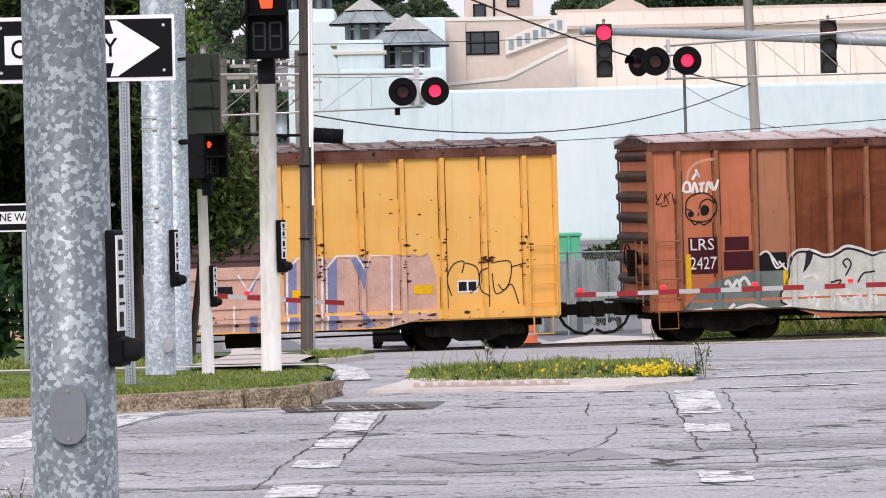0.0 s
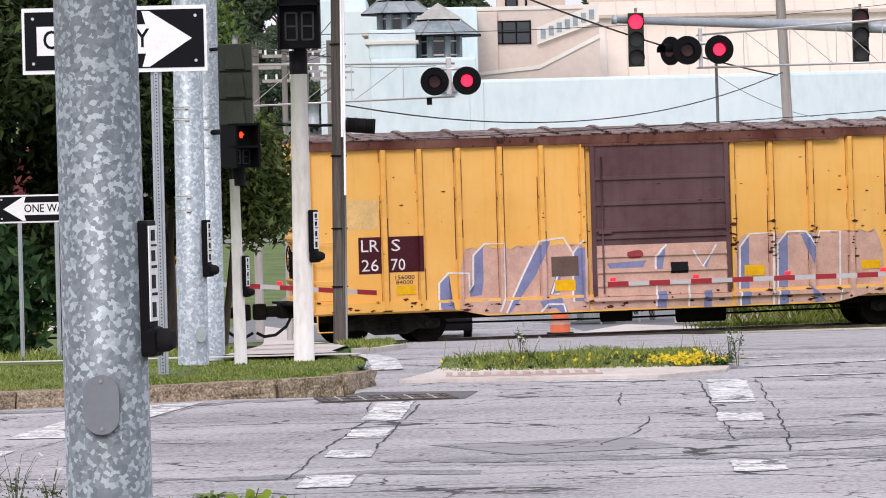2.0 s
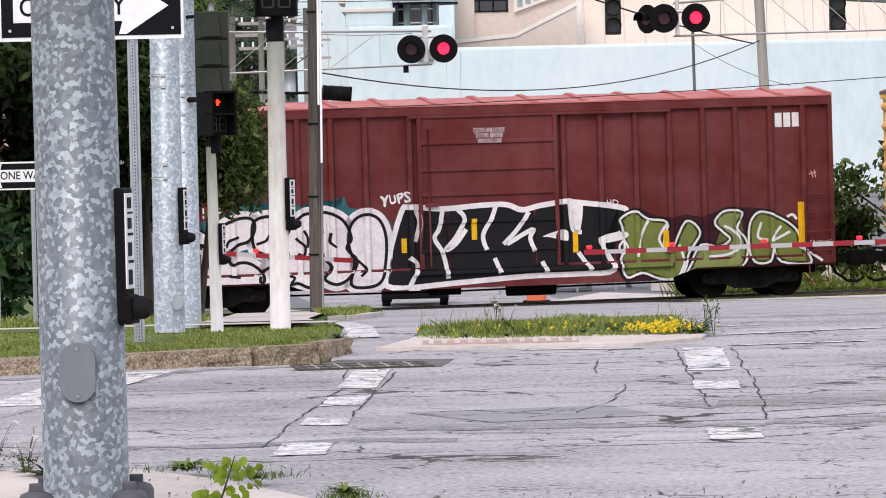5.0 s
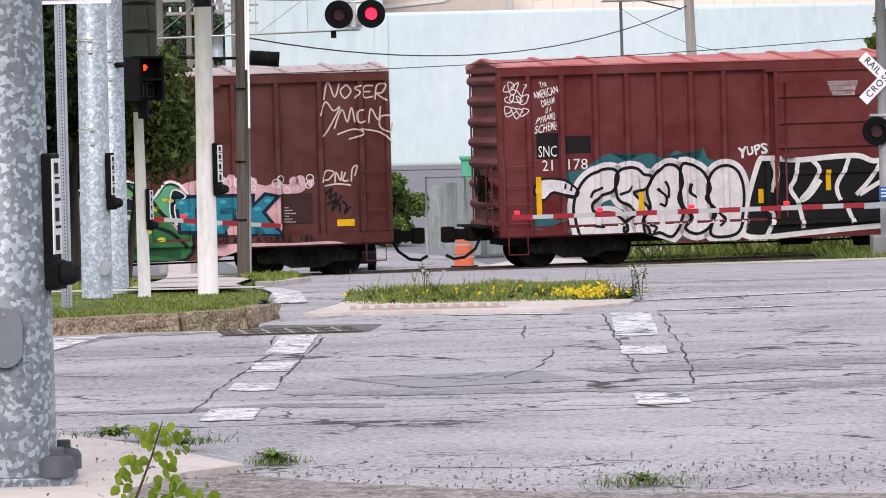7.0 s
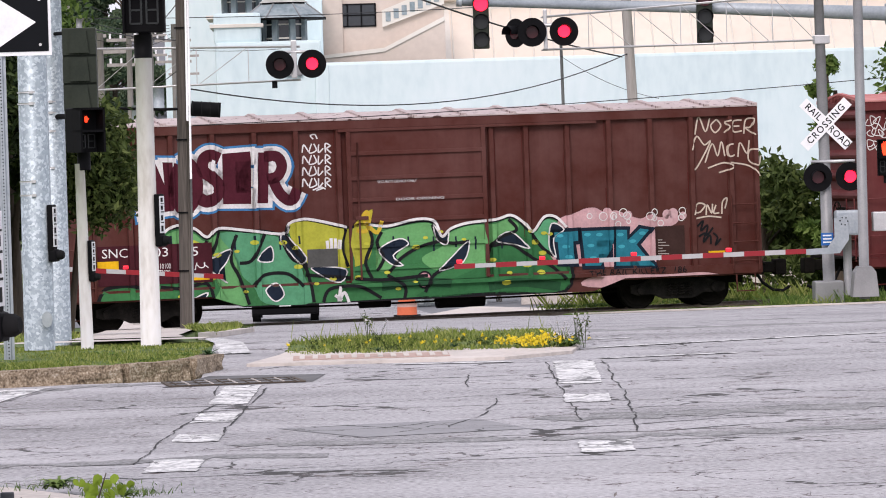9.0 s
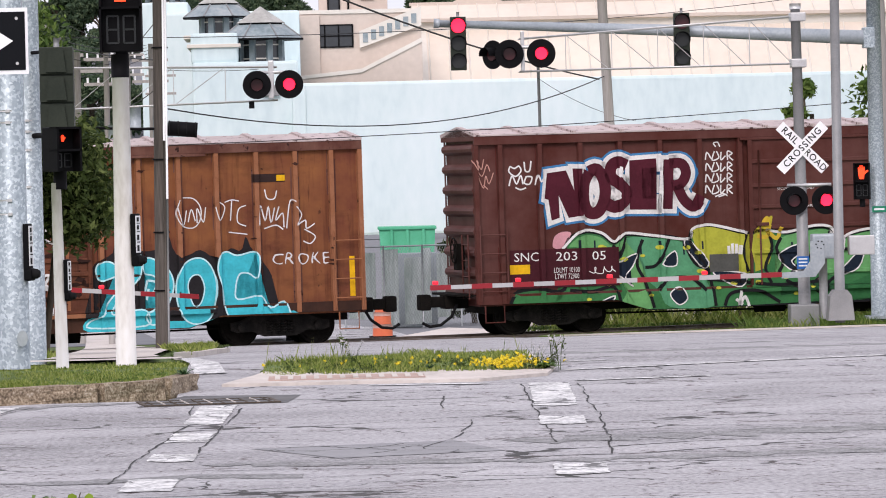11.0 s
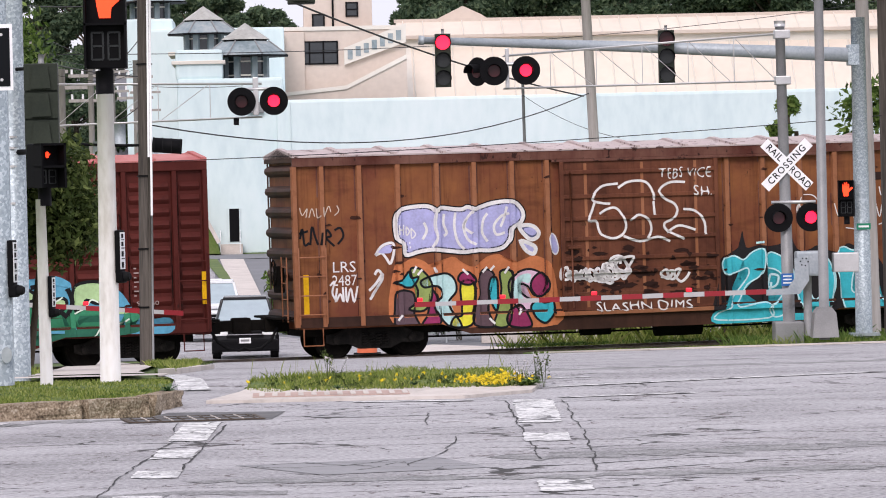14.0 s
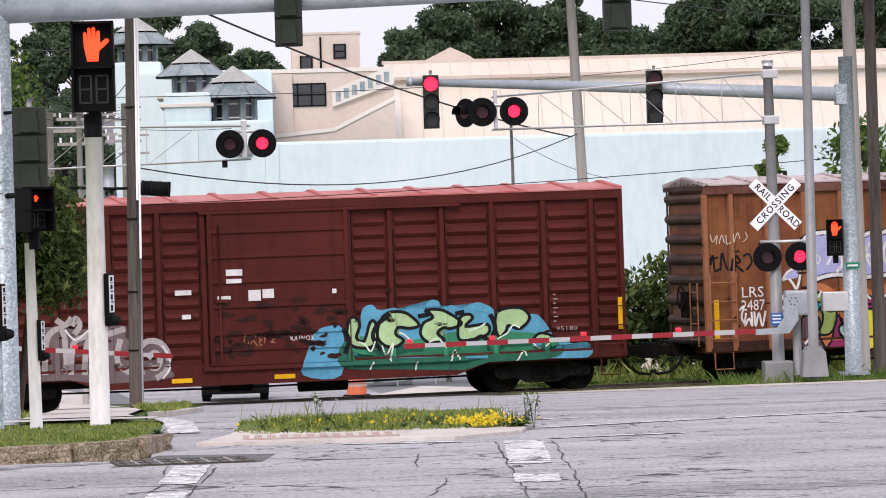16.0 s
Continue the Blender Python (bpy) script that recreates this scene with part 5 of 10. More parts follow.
def gate_arm(m, x0, z0, x1, z1, n, lamps):
    """Red and white striped sections, with small red lamps on top."""
    arm = part("gate_arm", boxed(min(x0, x1), max(x0, x1), -0.16, -0.15, -0.01, 0.01), "white_tape", m, at=pose(0, 0, 0))
    arm.data.transform(Matrix.Translation((0, 0, -10)))
    me = bmesh.new()
    prism(me, [(x0, z0 - 0.05), (x1, z1 - 0.042), (x1, z1 + 0.042), (x0, z0 + 0.05)], -0.15, -0.11)
    arm.data.clear_geometry()
    me.to_mesh(arm.data)
    me.free()
    for k in range(n):
        if k % 2 == (n - 1) % 2:
            a, b = k / n, (k + 1) / n
            xa, xb, za, zb = x0 + (x1 - x0) * a, x0 + (x1 - x0) * b, z0 + (z1 - z0) * a, z0 + (z1 - z0) * b
            part("red_stripe", prism(bmesh.new(), [(xa, za - 0.052), (xb, zb - 0.052), (xb, zb + 0.052), (xa, za + 0.052)], -0.156, -0.106), "red_tape", arm)
    for u in lamps:
        x, z = x1 + (x0 - x1) * u, z1 + (z0 - z1) * u
        part("gate_lamp", boxed(x - 0.06, x + 0.06, -0.18, -0.08, z + 0.06, z + 0.14, 0.02), "lamp_small", arm)


def street_posts():
    near_pole()
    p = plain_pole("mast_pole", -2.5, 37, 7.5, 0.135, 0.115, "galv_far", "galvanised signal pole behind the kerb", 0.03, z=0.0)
    bands(p, 0.125, (1.3, 1.42, 2.1, 2.2))
    push_button(p, 0.145, -0.05, 0.78, 1.0, 74)
    part("handhole_cover", prism(bmesh.new(), disc(0, 0, 0.07, 20, 0.65), -0.15, -0.12), "galv_plain", p, at=pose(0.08, 0, 0.22))
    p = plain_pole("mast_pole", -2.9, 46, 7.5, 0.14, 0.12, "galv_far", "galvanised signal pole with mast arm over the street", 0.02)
    part("mast_arm", tubed([(0, 0, 4.46), (3.5, 0, 4.5), (9, 0, 4.62)], [0.13, 0.105, 0.07], 20), "galv_plain", p)
    bands(p, 0.13, (1.9, 2.3, 2.5, 2.62))
    traffic_head(p, 3.17, -0.15, 4.0, 0.3, 3, True)
    traffic_head(p, 6.75, -0.15, 4.08, 0.3, 3, True)
    part("arm", tubed([(0, 0, 3.36), (0.3, -0.5, 3.36)], 0.02, 8), "black", p)
    traffic_head(p, 0.36, -0.6, 2.5, 0.36, 3, True, s=0.3)
    part("arm", tubed([(0, 0, 2.46), (0.3, -0.5, 2.46)], 0.03, 8), "black", p)
    one_way("one_way_sign", -2.64, 31.25, 2.63, 1.37, 0.49, 1, "black one-way sign with white arrow on a perforated post", ((0.3, 0.14, 1.0),), "one-way signs")
    one_way("one_way_sign", -4.97, 48, 1.28, 0.95, 0.32, -1, "small black one-way sign with arrow on two posts", ((-0.22, level(-5.2, 48), 0.6), (0.2, level(-4.8, 48), 0.6)), "one-way signs")
    s = thing("street_sign", pose(-5.7, 46, 1.9), "green street sign reading WEST", "sign")
    part("panel", boxed(-0.45, 0.45, -0.004, 0.004, -0.1, 0.1, 0.003), "sign_white", s)
    part("face", boxed(-0.44, 0.44, -0.007, -0.0045, -0.09, 0.09), "sign_green", s)
    lettering("lettering", "WEST", 0.16, "sign_white", s, pose(0.26, -0.009, 0), width=0.85)
    part("post", tubed([(-0.3, 0.02, level(-6, 46) - 1.9), (-0.3, 0.02, 0.1)], 0.03, 8), "galv_plain", s)
    p = plain_pole("signal_post", -1.65, 40, 2.72, 0.098, 0.078, "white_post", "weathered white pedestrian signal post", 0.01, z=-0.13)
    part("collar", tubed([(0.01, 0, 2.68), (0.01, 0, 2.9)], 0.085, 16), "black", p)
    walk_signal(p, 0.03, 0, 2.92, 0.4, 0.425)
    push_button(p, 0.12, -0.04, 0.95, 1.0, 66)
    p = plain_pole("signal_post", -2.14, 38, 1.62, 0.058, 0.044, "white_post", "slim white pedestrian signal post", -0.02, z=-0.05)
    walk_signal(p, 0.02, 0, 1.72, 0.25, 0.2, 30, 0.15)
    push_button(p, 0.065, -0.02, 0.6, 0.75, 70)
    # timber pole with conduits
    p = plain_pole("utility_pole", -2.83, 87, 10.5, 0.15, 0.13, "old_wood", "weathered timber utility pole with white conduits", 0.14)
    for dx, z0, z1, m in ((0.115, 4.3, 10, "sign_white"), (0.165, 3.1, 10, "sign_white"), (0.12, 0, 4.3, "old_wood"), (0.165, 0, 3.1, "steel_grey")):
        part("conduit", tubed([(dx - 0.035 + z0 * 0.013, -0.16, z0), (dx - 0.035 + z1 * 0.013, -0.16, z1)], 0.024, 8), m, p)
    for z in (1.2, 2.4, 3.9, 6.2):
        part("strap", tubed([(z * 0.013, 0, z), (z * 0.013, 0, z + 0.03)], 0.17, 16), "black", p)
    hd = part("side_signal", tubed([(0.22, -0.1, 4.55), (0.82, -0.1, 4.5)], 0.155, 18), "black", p, "black traffic signal visor seen from the side")
    for k in range(4):
        part("visor_rim", tubed([(0.24 + 0.18 * k, -0.1, 4.55 - 0.015 * k), (0.26 + 0.18 * k, -0.1, 4.55 - 0.015 * k)], 0.163, 18), "rubber", hd)
    part("signal_arm", tubed([(-1.8, 0, 4.62), (-0.4, 0, 4.55), (0.3, -0.1, 4.55)], 0.03, 8), "black", p)


def right_posts():
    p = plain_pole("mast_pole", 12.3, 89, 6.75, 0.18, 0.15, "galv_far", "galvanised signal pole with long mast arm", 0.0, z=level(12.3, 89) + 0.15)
    zb = level(12.3, 89) + 0.15
    part("mast_arm", tubed([(-0.1, 0, 4.2 - zb), (-4.5, 0, 4.46 - zb), (-9.25, 0, 4.7 - zb)], [0.155, 0.12, 0.075], 22), "galv_plain", p)
    part("arm_flange", boxed(-0.24, 0.0, -0.16, 0.16, 3.98 - zb, 4.42 - zb, 0.02), "galv_far", p)
    part("arm_tip", tubed([(-9.2, 0, 4.7 - zb), (-9.32, 0, 4.71 - zb)], 0.1, 14), "galv_plain", p)
    traffic_head(p, -8.82, -0.2, 3.7 - zb, 0.33, 3, False, 1, s=0.375)
    traffic_head(p, -4.1, -0.2, 3.68 - zb, 0.33, 3, False, 0, s=0.375)
    part("base_plate", boxed(-0.3, 0.3, -0.3, 0.3, 0, 0.06), "galv_plain", p)
    walk_signal(p, -0.35, -0.25, 0.78 - zb, 0.34, 0.385, -12)
    part("number_plate", boxed(-0.14, 0.16, -0.2, -0.19, 0.5 - zb, 0.63 - zb), "sign_green", p)
    part("plate_bar", boxed(-0.1, 0.12, -0.204, -0.201, 0.545 - zb, 0.585 - zb), "sign_white", p)
    p = plain_pole("street_lamp", 11.07, 86, 11, 0.105, 0.09, "steel_grey", "plain grey steel lamp post on a flared base", 0.03, z=level(11, 86) + 0.15)
    part("flared_base", prism(bmesh.new(), [(-0.27, 0), (0.27, 0), (0.22, 0.5), (0.13, 0.62), (-0.13, 0.62), (-0.22, 0.5)], -0.25, 0.25), "steel_grey", p)
    plain_pole("utility_pole", 12.95, 92, 11, 0.15, 0.14, "pale_wood", "pale weathered timber utility pole", -0.2)
    p = plain_pole("utility_pole", 13.45, 93, 11, 0.14, 0.12, "old_wood", "dark timber utility pole", -0.05)
    plain_pole("utility_pole", 9.95, 130, 14, 0.17, 0.14, "pale_wood", "pale timber utility pole beyond the tracks", -0.55)
    plain_pole("utility_pole", 8.2, 140, 8.6, 0.06, 0.05, "steel_grey", "thin grey steel service pole", -0.08)
    for x, y, h in ((-5.3, 119, 8.6), (-4.75, 140, 9.4), (-5.9, 150, 10), (-5.2, 165, 9.6)):
        q = plain_pole("utility_pole", x, y, h, 0.09, 0.08, "pale_wood", "slim pale timber pole up the side street", 0.03)
        for z in (0.5, 1.2):
            ca = part("crossarm", boxed(-0.6, 0.6, -0.05, 0.05, h - z - 0.09, h - z), "pale_wood", q)
            for k in (-0.5, -0.2, 0.2, 0.5):
                part("insulator", tubed([(k, 0, h - z), (k, 0, h - z + 0.14)], 0.035, 6), "sign_white", ca)
        part("transformer", tubed([(0.25, -0.1, h - 3.2), (0.25, -0.1, h - 2.4)], 0.2, 12), "galv_plain", q)
    for x, y, h in ((-7.6, 118, 9.5), (-7.0, 125, 9), (-6.3, 122, 8.4), (-9.0, 130, 9)):
        q = plain_pole("utility_pole", x, y, h, 0.13, 0.11, "pale_wood", "pale timber utility pole up the side street", 0.05)
        part("crossarm", boxed(-0.8, 0.8, -0.05, 0.05, h - 0.6, h - 0.5), "pale_wood", q)


def span(name, a, b, sag, r, label):
    pts = [Vector(a).lerp(Vector(b), k / 20) - Vector((0, 0, sag * 4 * (k / 20) * (1 - k / 20))) for k in range(21)]
    tagged(part(name, tubed(pts, r * 0.72, 6), "wire"), label, "cable", "overhead cables")


def cables():
    span("cable", (-2.6, 87, 3.0), (9.6, 130, 4.4), 0.85, 0.022, "black sagging overhead cable")
    span("cable", (-2.6, 87, 2.25), (13.2, 92, 2.95), 0.1, 0.014, "black taut overhead cable")
    span("cable", (-2.6, 87.2, 6.85), (9.4, 129.8, 4.3), 0.35, 0.032, "thick black overhead cable")
    span("cable", (-2.7, 87, 4.0), (-9.0, 118, 6.4), 0.3, 0.02, "black overhead cable up the side street")
    span("cable", (-2.7, 87, 5.6), (-9.0, 118, 7.4), 0.3, 0.02, "black overhead cable up the side street")
    span("cable", (-8, 118, 5.4), (-1.0, 120, 4.6), 0.3, 0.012, "thin black service cable")
    for k in range(5):
        span("cable", (-9.0 + 0.4 * k, 118, 4.4 + 0.55 * k), (-4.75 - 0.2 * k, 140 + 5 * k, 5.6 + 0.25 * k), 0.35, 0.014, "thin black cable between the street poles")
    span("cable", (-2.75, 87, 4.9), (-5.3, 119, 5.0), 0.25, 0.014, "thin black service cable")
    span("cable", (-2.75, 87, 3.5), (-5.3, 119, 3.6), 0.2, 0.014, "thin black service cable")
    span("cable", (8.1, 140, 4.6), (10.6, 131, 3.0), 0.2, 0.012, "thin black service cable")
    span("cable", (2.0, 118, 9.6), (13.4, 93, 5.9), 0.3, 0.02, "black overhead cable over the road")
    span("cable", (-9, 130, 6.0), (30, 200, 10.2), 0.8, 0.02, "grey overhead cable over the road")


street_posts()
crossing_signals()
right_posts()
cables()


# ---- vehicles and clutter beyond the tracks ----
def vehicle(name, x, y, w, h, ln, paint_mat, low_mat, label, hood=0.55, turn=180, cab=0.62):
    """A car, nose to -y after the turn: shaped body, glasshouse, grille, lamps, wheels."""
    v = thing(name, pose(x, y, level(x, y), 0, 0, turn - 180), label, "car")
    hw = w / 2
    body = part("body", prism(bmesh.new(), [(0.0, 0.24), (-0.02, h * 0.5), (0.35, h * 0.57), (ln * 0.27, h * 0.62), (ln, h * 0.62), (ln, 0.26)], -hw, hw), paint_mat, v, at=SWAP)
    for v2 in body.data.vertices:
        nose = max(0.0, 1 - v2.co.x / (ln * 0.2))
        v2.co.y *= 1 - 0.1 * nose - (0.05 if v2.co.z > h * 0.45 else 0.0)
    bm = bmesh.new()
    prism(bm, [(ln * 0.22, h * 0.6), (ln * 0.42, h * 0.96), (ln * 0.55, h), (ln * 0.8, h * 0.97), (ln * 0.97, h * 0.6)], -hw * 0.88, hw * 0.88)
    for v2 in bm.verts:
        v2.co.y *= 1 - 0.24 * max(0.0, (v2.co.z - h * 0.6) / (h * 0.4))
    part("glasshouse", bm, "car_glass_sky", v, at=SWAP)
    part("roof_panel", boxed(-hw * 0.66, hw * 0.66, ln * 0.43, ln * 0.82, h * 0.965, h + 0.03, 0.02), paint_mat, v)
    part("bonnet", boxed(-hw * 0.8, hw * 0.8, 0.12, ln * 0.25, h * 0.56, h * 0.64, 0.05), paint_mat, v)
    for sx in (-1, 1):
        part("pillar", tubed([(sx * hw * 0.88, ln * 0.22, h * 0.6), (sx * hw * 0.69, ln * 0.43, h * 0.97)], 0.045, 8), paint_mat, v)
        part("headlight", boxed(sx * hw * 0.72 - 0.2, sx * hw * 0.72 + 0.2, -0.07, 0.14, h * 0.4, h * 0.49, 0.04), "sign_white", v)
        part("mirror", boxed(sx * (hw + 0.1) - 0.1, sx * (hw + 0.1) + 0.1, ln * 0.27, ln * 0.32, h * 0.6, h * 0.7, 0.03), low_mat, v)
        for wy in (ln * 0.17, ln * 0.8):
            wh = part("wheel", tubed([(sx * hw - sx * 0.24, wy, 0.34), (sx * hw - sx * 0.01, wy, 0.34)], 0.34, 22), "rubber", v)
            part("rim", tubed([(sx * hw - sx * 0.1, wy, 0.34), (sx * hw + sx * 0.01, wy, 0.34)], 0.2, 16), "chrome", wh)
    part("grille", boxed(-hw * 0.55, hw * 0.55, -0.06, 0.02, h * 0.36, h * 0.47, 0.02), "black", v)
    part("grille_bar", boxed(-hw * 0.55, hw * 0.55, -0.075, -0.05, h * 0.41, h * 0.425), "chrome", v)
    part("bumper", boxed(-hw * 0.98, hw * 0.98, -0.1, 0.15, 0.22, h * 0.33, 0.05), low_mat, v)
    part("plate", boxed(-0.16, 0.16, -0.12, -0.095, h * 0.27, h * 0.36), "sign_white", v)
    part("plate_bar", boxed(-0.12, 0.12, -0.124, -0.121, h * 0.3, h * 0.335), "steel_grey", v)
    return v


def clutter():
    vehicle("car", -1.08, 117, 1.86, 1.66, 4.6, "car_dark", "black", "dark grey crossover waiting at the crossing")
    t = vehicle("pickup_truck", -2.35, 140, 2.0, 1.95, 5.6, "car_white", "car_white", "white pickup truck waiting behind the crossover")
    part("roof_lamp", boxed(-0.3, 0.3, 2.6, 2.8, 1.98, 2.04, 0.02), "sign_white", t)
    vehicle("suv", -10.3, 385, 2.05, 2.0, 4.9, "car_dark", "black", "dark sport utility vehicle coming down the hill")
    vehicle("car", -13.2, 470, 1.9, 1.5, 4.4, "car_dark", "black", "dark parked car up the hill")
    b = thing("traffic_barrel", pose(2.2, 112, level(2.2, 112)), "orange plastic traffic barrel on a black foot", "traffic barrel")
    part("drum", tubed([(0, 0, 0.08), (0, 0, 0.35), (0, 0, 0.36), (0, 0, 0.66), (0, 0, 0.67), (0, 0, 0.95)], [0.27, 0.255, 0.235, 0.225, 0.205, 0.19], 20), "orange_barrel", b)
    part("foot", tubed([(0, 0, 0), (0, 0, 0.09)], 0.36, 20), "rubber", b)
    for z in (0.35, 0.67):
        part("reflective_band", tubed([(0, 0, z - 0.05), (0, 0, z + 0.05)], 0.262 if z < 0.5 else 0.235, 20), paint(0.45, 0.3, 0.26), b)
    c = thing("utility_cabinet", pose(3.6, 131, level(3.6, 131)), "grey steel utility cabinet behind the fence", "cabinet")
    part("case", boxed(-0.7, 0.7, -0.4, 0.4, 0, 2.3, 0.03), "grey_box", c)
    part("door", boxed(-0.6, 0.6, -0.43, -0.4, 0.15, 2.2, 0.02), "grey_box", c)
    d = thing("dumpster", pose(4.15, 160, level(4.15, 160)), "bright green steel waste container", "dumpster")
    part("bin", prism(bmesh.new(), [(-0.9, 0.15), (0.9, 0.15), (1.05, 2.95), (-1.05, 2.95)], -0.8, 0.8), "dumpster", d)
    part("rim", boxed(-1.1, 1.1, -0.88, 0.88, 2.9, 3.02, 0.03), "dumpster", d)
    for x in (-0.6, 0.0, 0.6):
        part("stiffener", boxed(x - 0.05, x + 0.05, -0.9, -0.8, 0.3, 2.9, 0.015), "dumpster", d)
    f = thing("chain_link_fence", pose(1.4, 128, level(1.4, 128)), "chain-link fence hung with pale torn sheeting", "fence")
    for k in range(6):
        part("fence_post", tubed([(k * 1.2, k * 0.6, 0), (k * 1.2, k * 0.6, 2.55)], 0.03, 8), "chainlink", f)
    part("top_rail", tubed([(0, 0, 2.52), (6, 3, 2.52)], 0.025, 8), "chainlink", f)
    bm = bmesh.new()
    for k in range(75):
        for s in (-1, 1):
            x0 = k * 0.08
            x1 = x0 + s * 1.15
            if 0 <= x1 <= 6:
                tube(bm, [(x0, x0 * 0.5, 0.05), (x1, x1 * 0.5, 2.5)], 0.005, 3, caps=False)
    tagged(part("wire_mesh", bm, "chainlink", f), kind="stuff")
    rr = random.Random(21)
    x = 0.1
    while x < 4.6:
        w = rr.uniform(0.25, 0.6)
        bm = bmesh.new()
        cols = [(x + w * q / 5, 0.05 * math.sin(9 * (x + w * q / 5)) + rr.uniform(-0.015, 0.015)) for q in range(6)]
        hi, lo = rr.uniform(2.1, 2.45), rr.uniform(0.1, 0.6)
        vs = [[bm.verts.new((cx, cx * 0.5 + 0.06 + cy * (0.4 + zz), lo + (hi - lo) * zz)) for cx, cy in cols] for zz in (0, 0.5, 1)]
        for ra, rb in zip(vs, vs[1:]):
            for q in range(5):
                bm.faces.new((ra[q], ra[q + 1], rb[q + 1], rb[q]))
        bmesh.ops.solidify(bm, geom=bm.faces[:], thickness=0.006)
        part("sheet", bm, "sheeting", f, "pale weathered plastic sheet")
        x += w + rr.choice((0.02, 0.02, 0.18))
    k = thing("low_wall", pose(8, 128, level(8, 128)), "low grey concrete wall beyond the rails", "wall")
    part("wall", boxed(-2, 30, 0, 0.3, 0, 1.0, 0.02), "concrete", k)


clutter()


# ---- the train ----
def run(t):
    """Metres that the train has rolled at t seconds."""
    q = t / 10
    return 47.267 * q + 3.84 * q ** 2 - 2.605 * q ** 3 + 0.583 * q ** 4


GRADE = 0.0075
CARS = []
SIDES = {}
SILL, EAVE, HALF = 0.68, 4.5, 8.0


def bogie(car, x):
    """Two wheelsets in cast side frames with coil springs."""
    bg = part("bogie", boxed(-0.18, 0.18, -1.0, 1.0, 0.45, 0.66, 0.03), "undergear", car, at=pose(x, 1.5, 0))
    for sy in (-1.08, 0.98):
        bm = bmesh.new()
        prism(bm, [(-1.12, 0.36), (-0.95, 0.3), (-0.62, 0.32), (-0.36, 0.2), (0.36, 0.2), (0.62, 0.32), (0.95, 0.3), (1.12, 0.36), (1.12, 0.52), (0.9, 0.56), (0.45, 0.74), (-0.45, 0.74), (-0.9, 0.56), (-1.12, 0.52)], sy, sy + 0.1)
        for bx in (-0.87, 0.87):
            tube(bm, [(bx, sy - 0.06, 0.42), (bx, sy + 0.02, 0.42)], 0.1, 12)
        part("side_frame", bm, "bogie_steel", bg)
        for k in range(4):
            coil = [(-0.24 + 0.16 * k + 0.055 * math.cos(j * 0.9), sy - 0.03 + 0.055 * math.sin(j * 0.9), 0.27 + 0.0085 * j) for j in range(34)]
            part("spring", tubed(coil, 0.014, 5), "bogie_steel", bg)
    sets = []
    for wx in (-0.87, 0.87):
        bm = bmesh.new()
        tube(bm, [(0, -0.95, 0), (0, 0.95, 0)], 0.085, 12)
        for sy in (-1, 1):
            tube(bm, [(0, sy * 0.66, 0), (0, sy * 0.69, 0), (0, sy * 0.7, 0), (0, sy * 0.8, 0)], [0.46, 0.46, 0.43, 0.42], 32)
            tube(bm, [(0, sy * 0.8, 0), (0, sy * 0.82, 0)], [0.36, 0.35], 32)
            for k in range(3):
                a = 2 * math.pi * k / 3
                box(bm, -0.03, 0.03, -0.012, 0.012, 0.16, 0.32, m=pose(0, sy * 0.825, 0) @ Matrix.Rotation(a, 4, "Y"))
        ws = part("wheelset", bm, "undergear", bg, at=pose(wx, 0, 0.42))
        sets.append(ws)
    return sets


def ladder(car, x, w, z0, z1, n, mat_name, y=-0.09):
    la = part("ladder", tube(tubed([(x, y, z0), (x, y, z1)], 0.018, 6), [(x + w, y, z0), (x + w, y, z1)], 0.018, 6), mat_name, car)
    for k in range(n):
        z = z0 + (z1 - z0) * (k + 0.5) / n
        part("rung", tubed([(x, y, z), (x + w, y, z)], 0.016, 6), mat_name, la)


def corrugated_end(car, x, sx, mat_name, rows=8):
    """A pressed steel end with horizontal corrugations and corner posts."""
    bm = bmesh.new()
    h = (EAVE - 0.1 - SILL) / rows
    out = [(0.0, SILL)]
    for k in range(rows):
        z = SILL + k * h
        out += [(0.0, z + 0.30 * h), (0.13, z + 0.48 * h), (0.15, z + 0.62 * h), (0.13, z + 0.76 * h), (0.0, z + 0.92 * h)]
    out += [(0.0, EAVE - 0.1), (-0.05, EAVE - 0.1), (-0.05, SILL)]
    prism(bm, [(x + sx * a, z) for a, z in out], 0.12, 2.88)
    part("corrugated_end", bm, mat_name, car)
    part("end_cap", prism(bmesh.new(), [(0.0, EAVE - 0.1), (3.0, EAVE - 0.1), (3.0, EAVE), (1.5, EAVE + 0.2), (0.0, EAVE)], 0, 0.12), mat_name, car,
         at=Matrix.Translation((x + (0.0 if sx > 0 else -0.12), 0, 0)) @ Matrix(((0, 1, 0, 0), (1, 0, 0, 0), (0, 0, 1, 0), (0, 0, 0, 1))))
    for y in (0.03, 2.85):
        part("corner_post", boxed(x - 0.02 + 0.03 * sx, x + 0.02 + 0.09 * sx, y, y + 0.12, SILL, EAVE - 0.1, 0.01), mat_name, car)


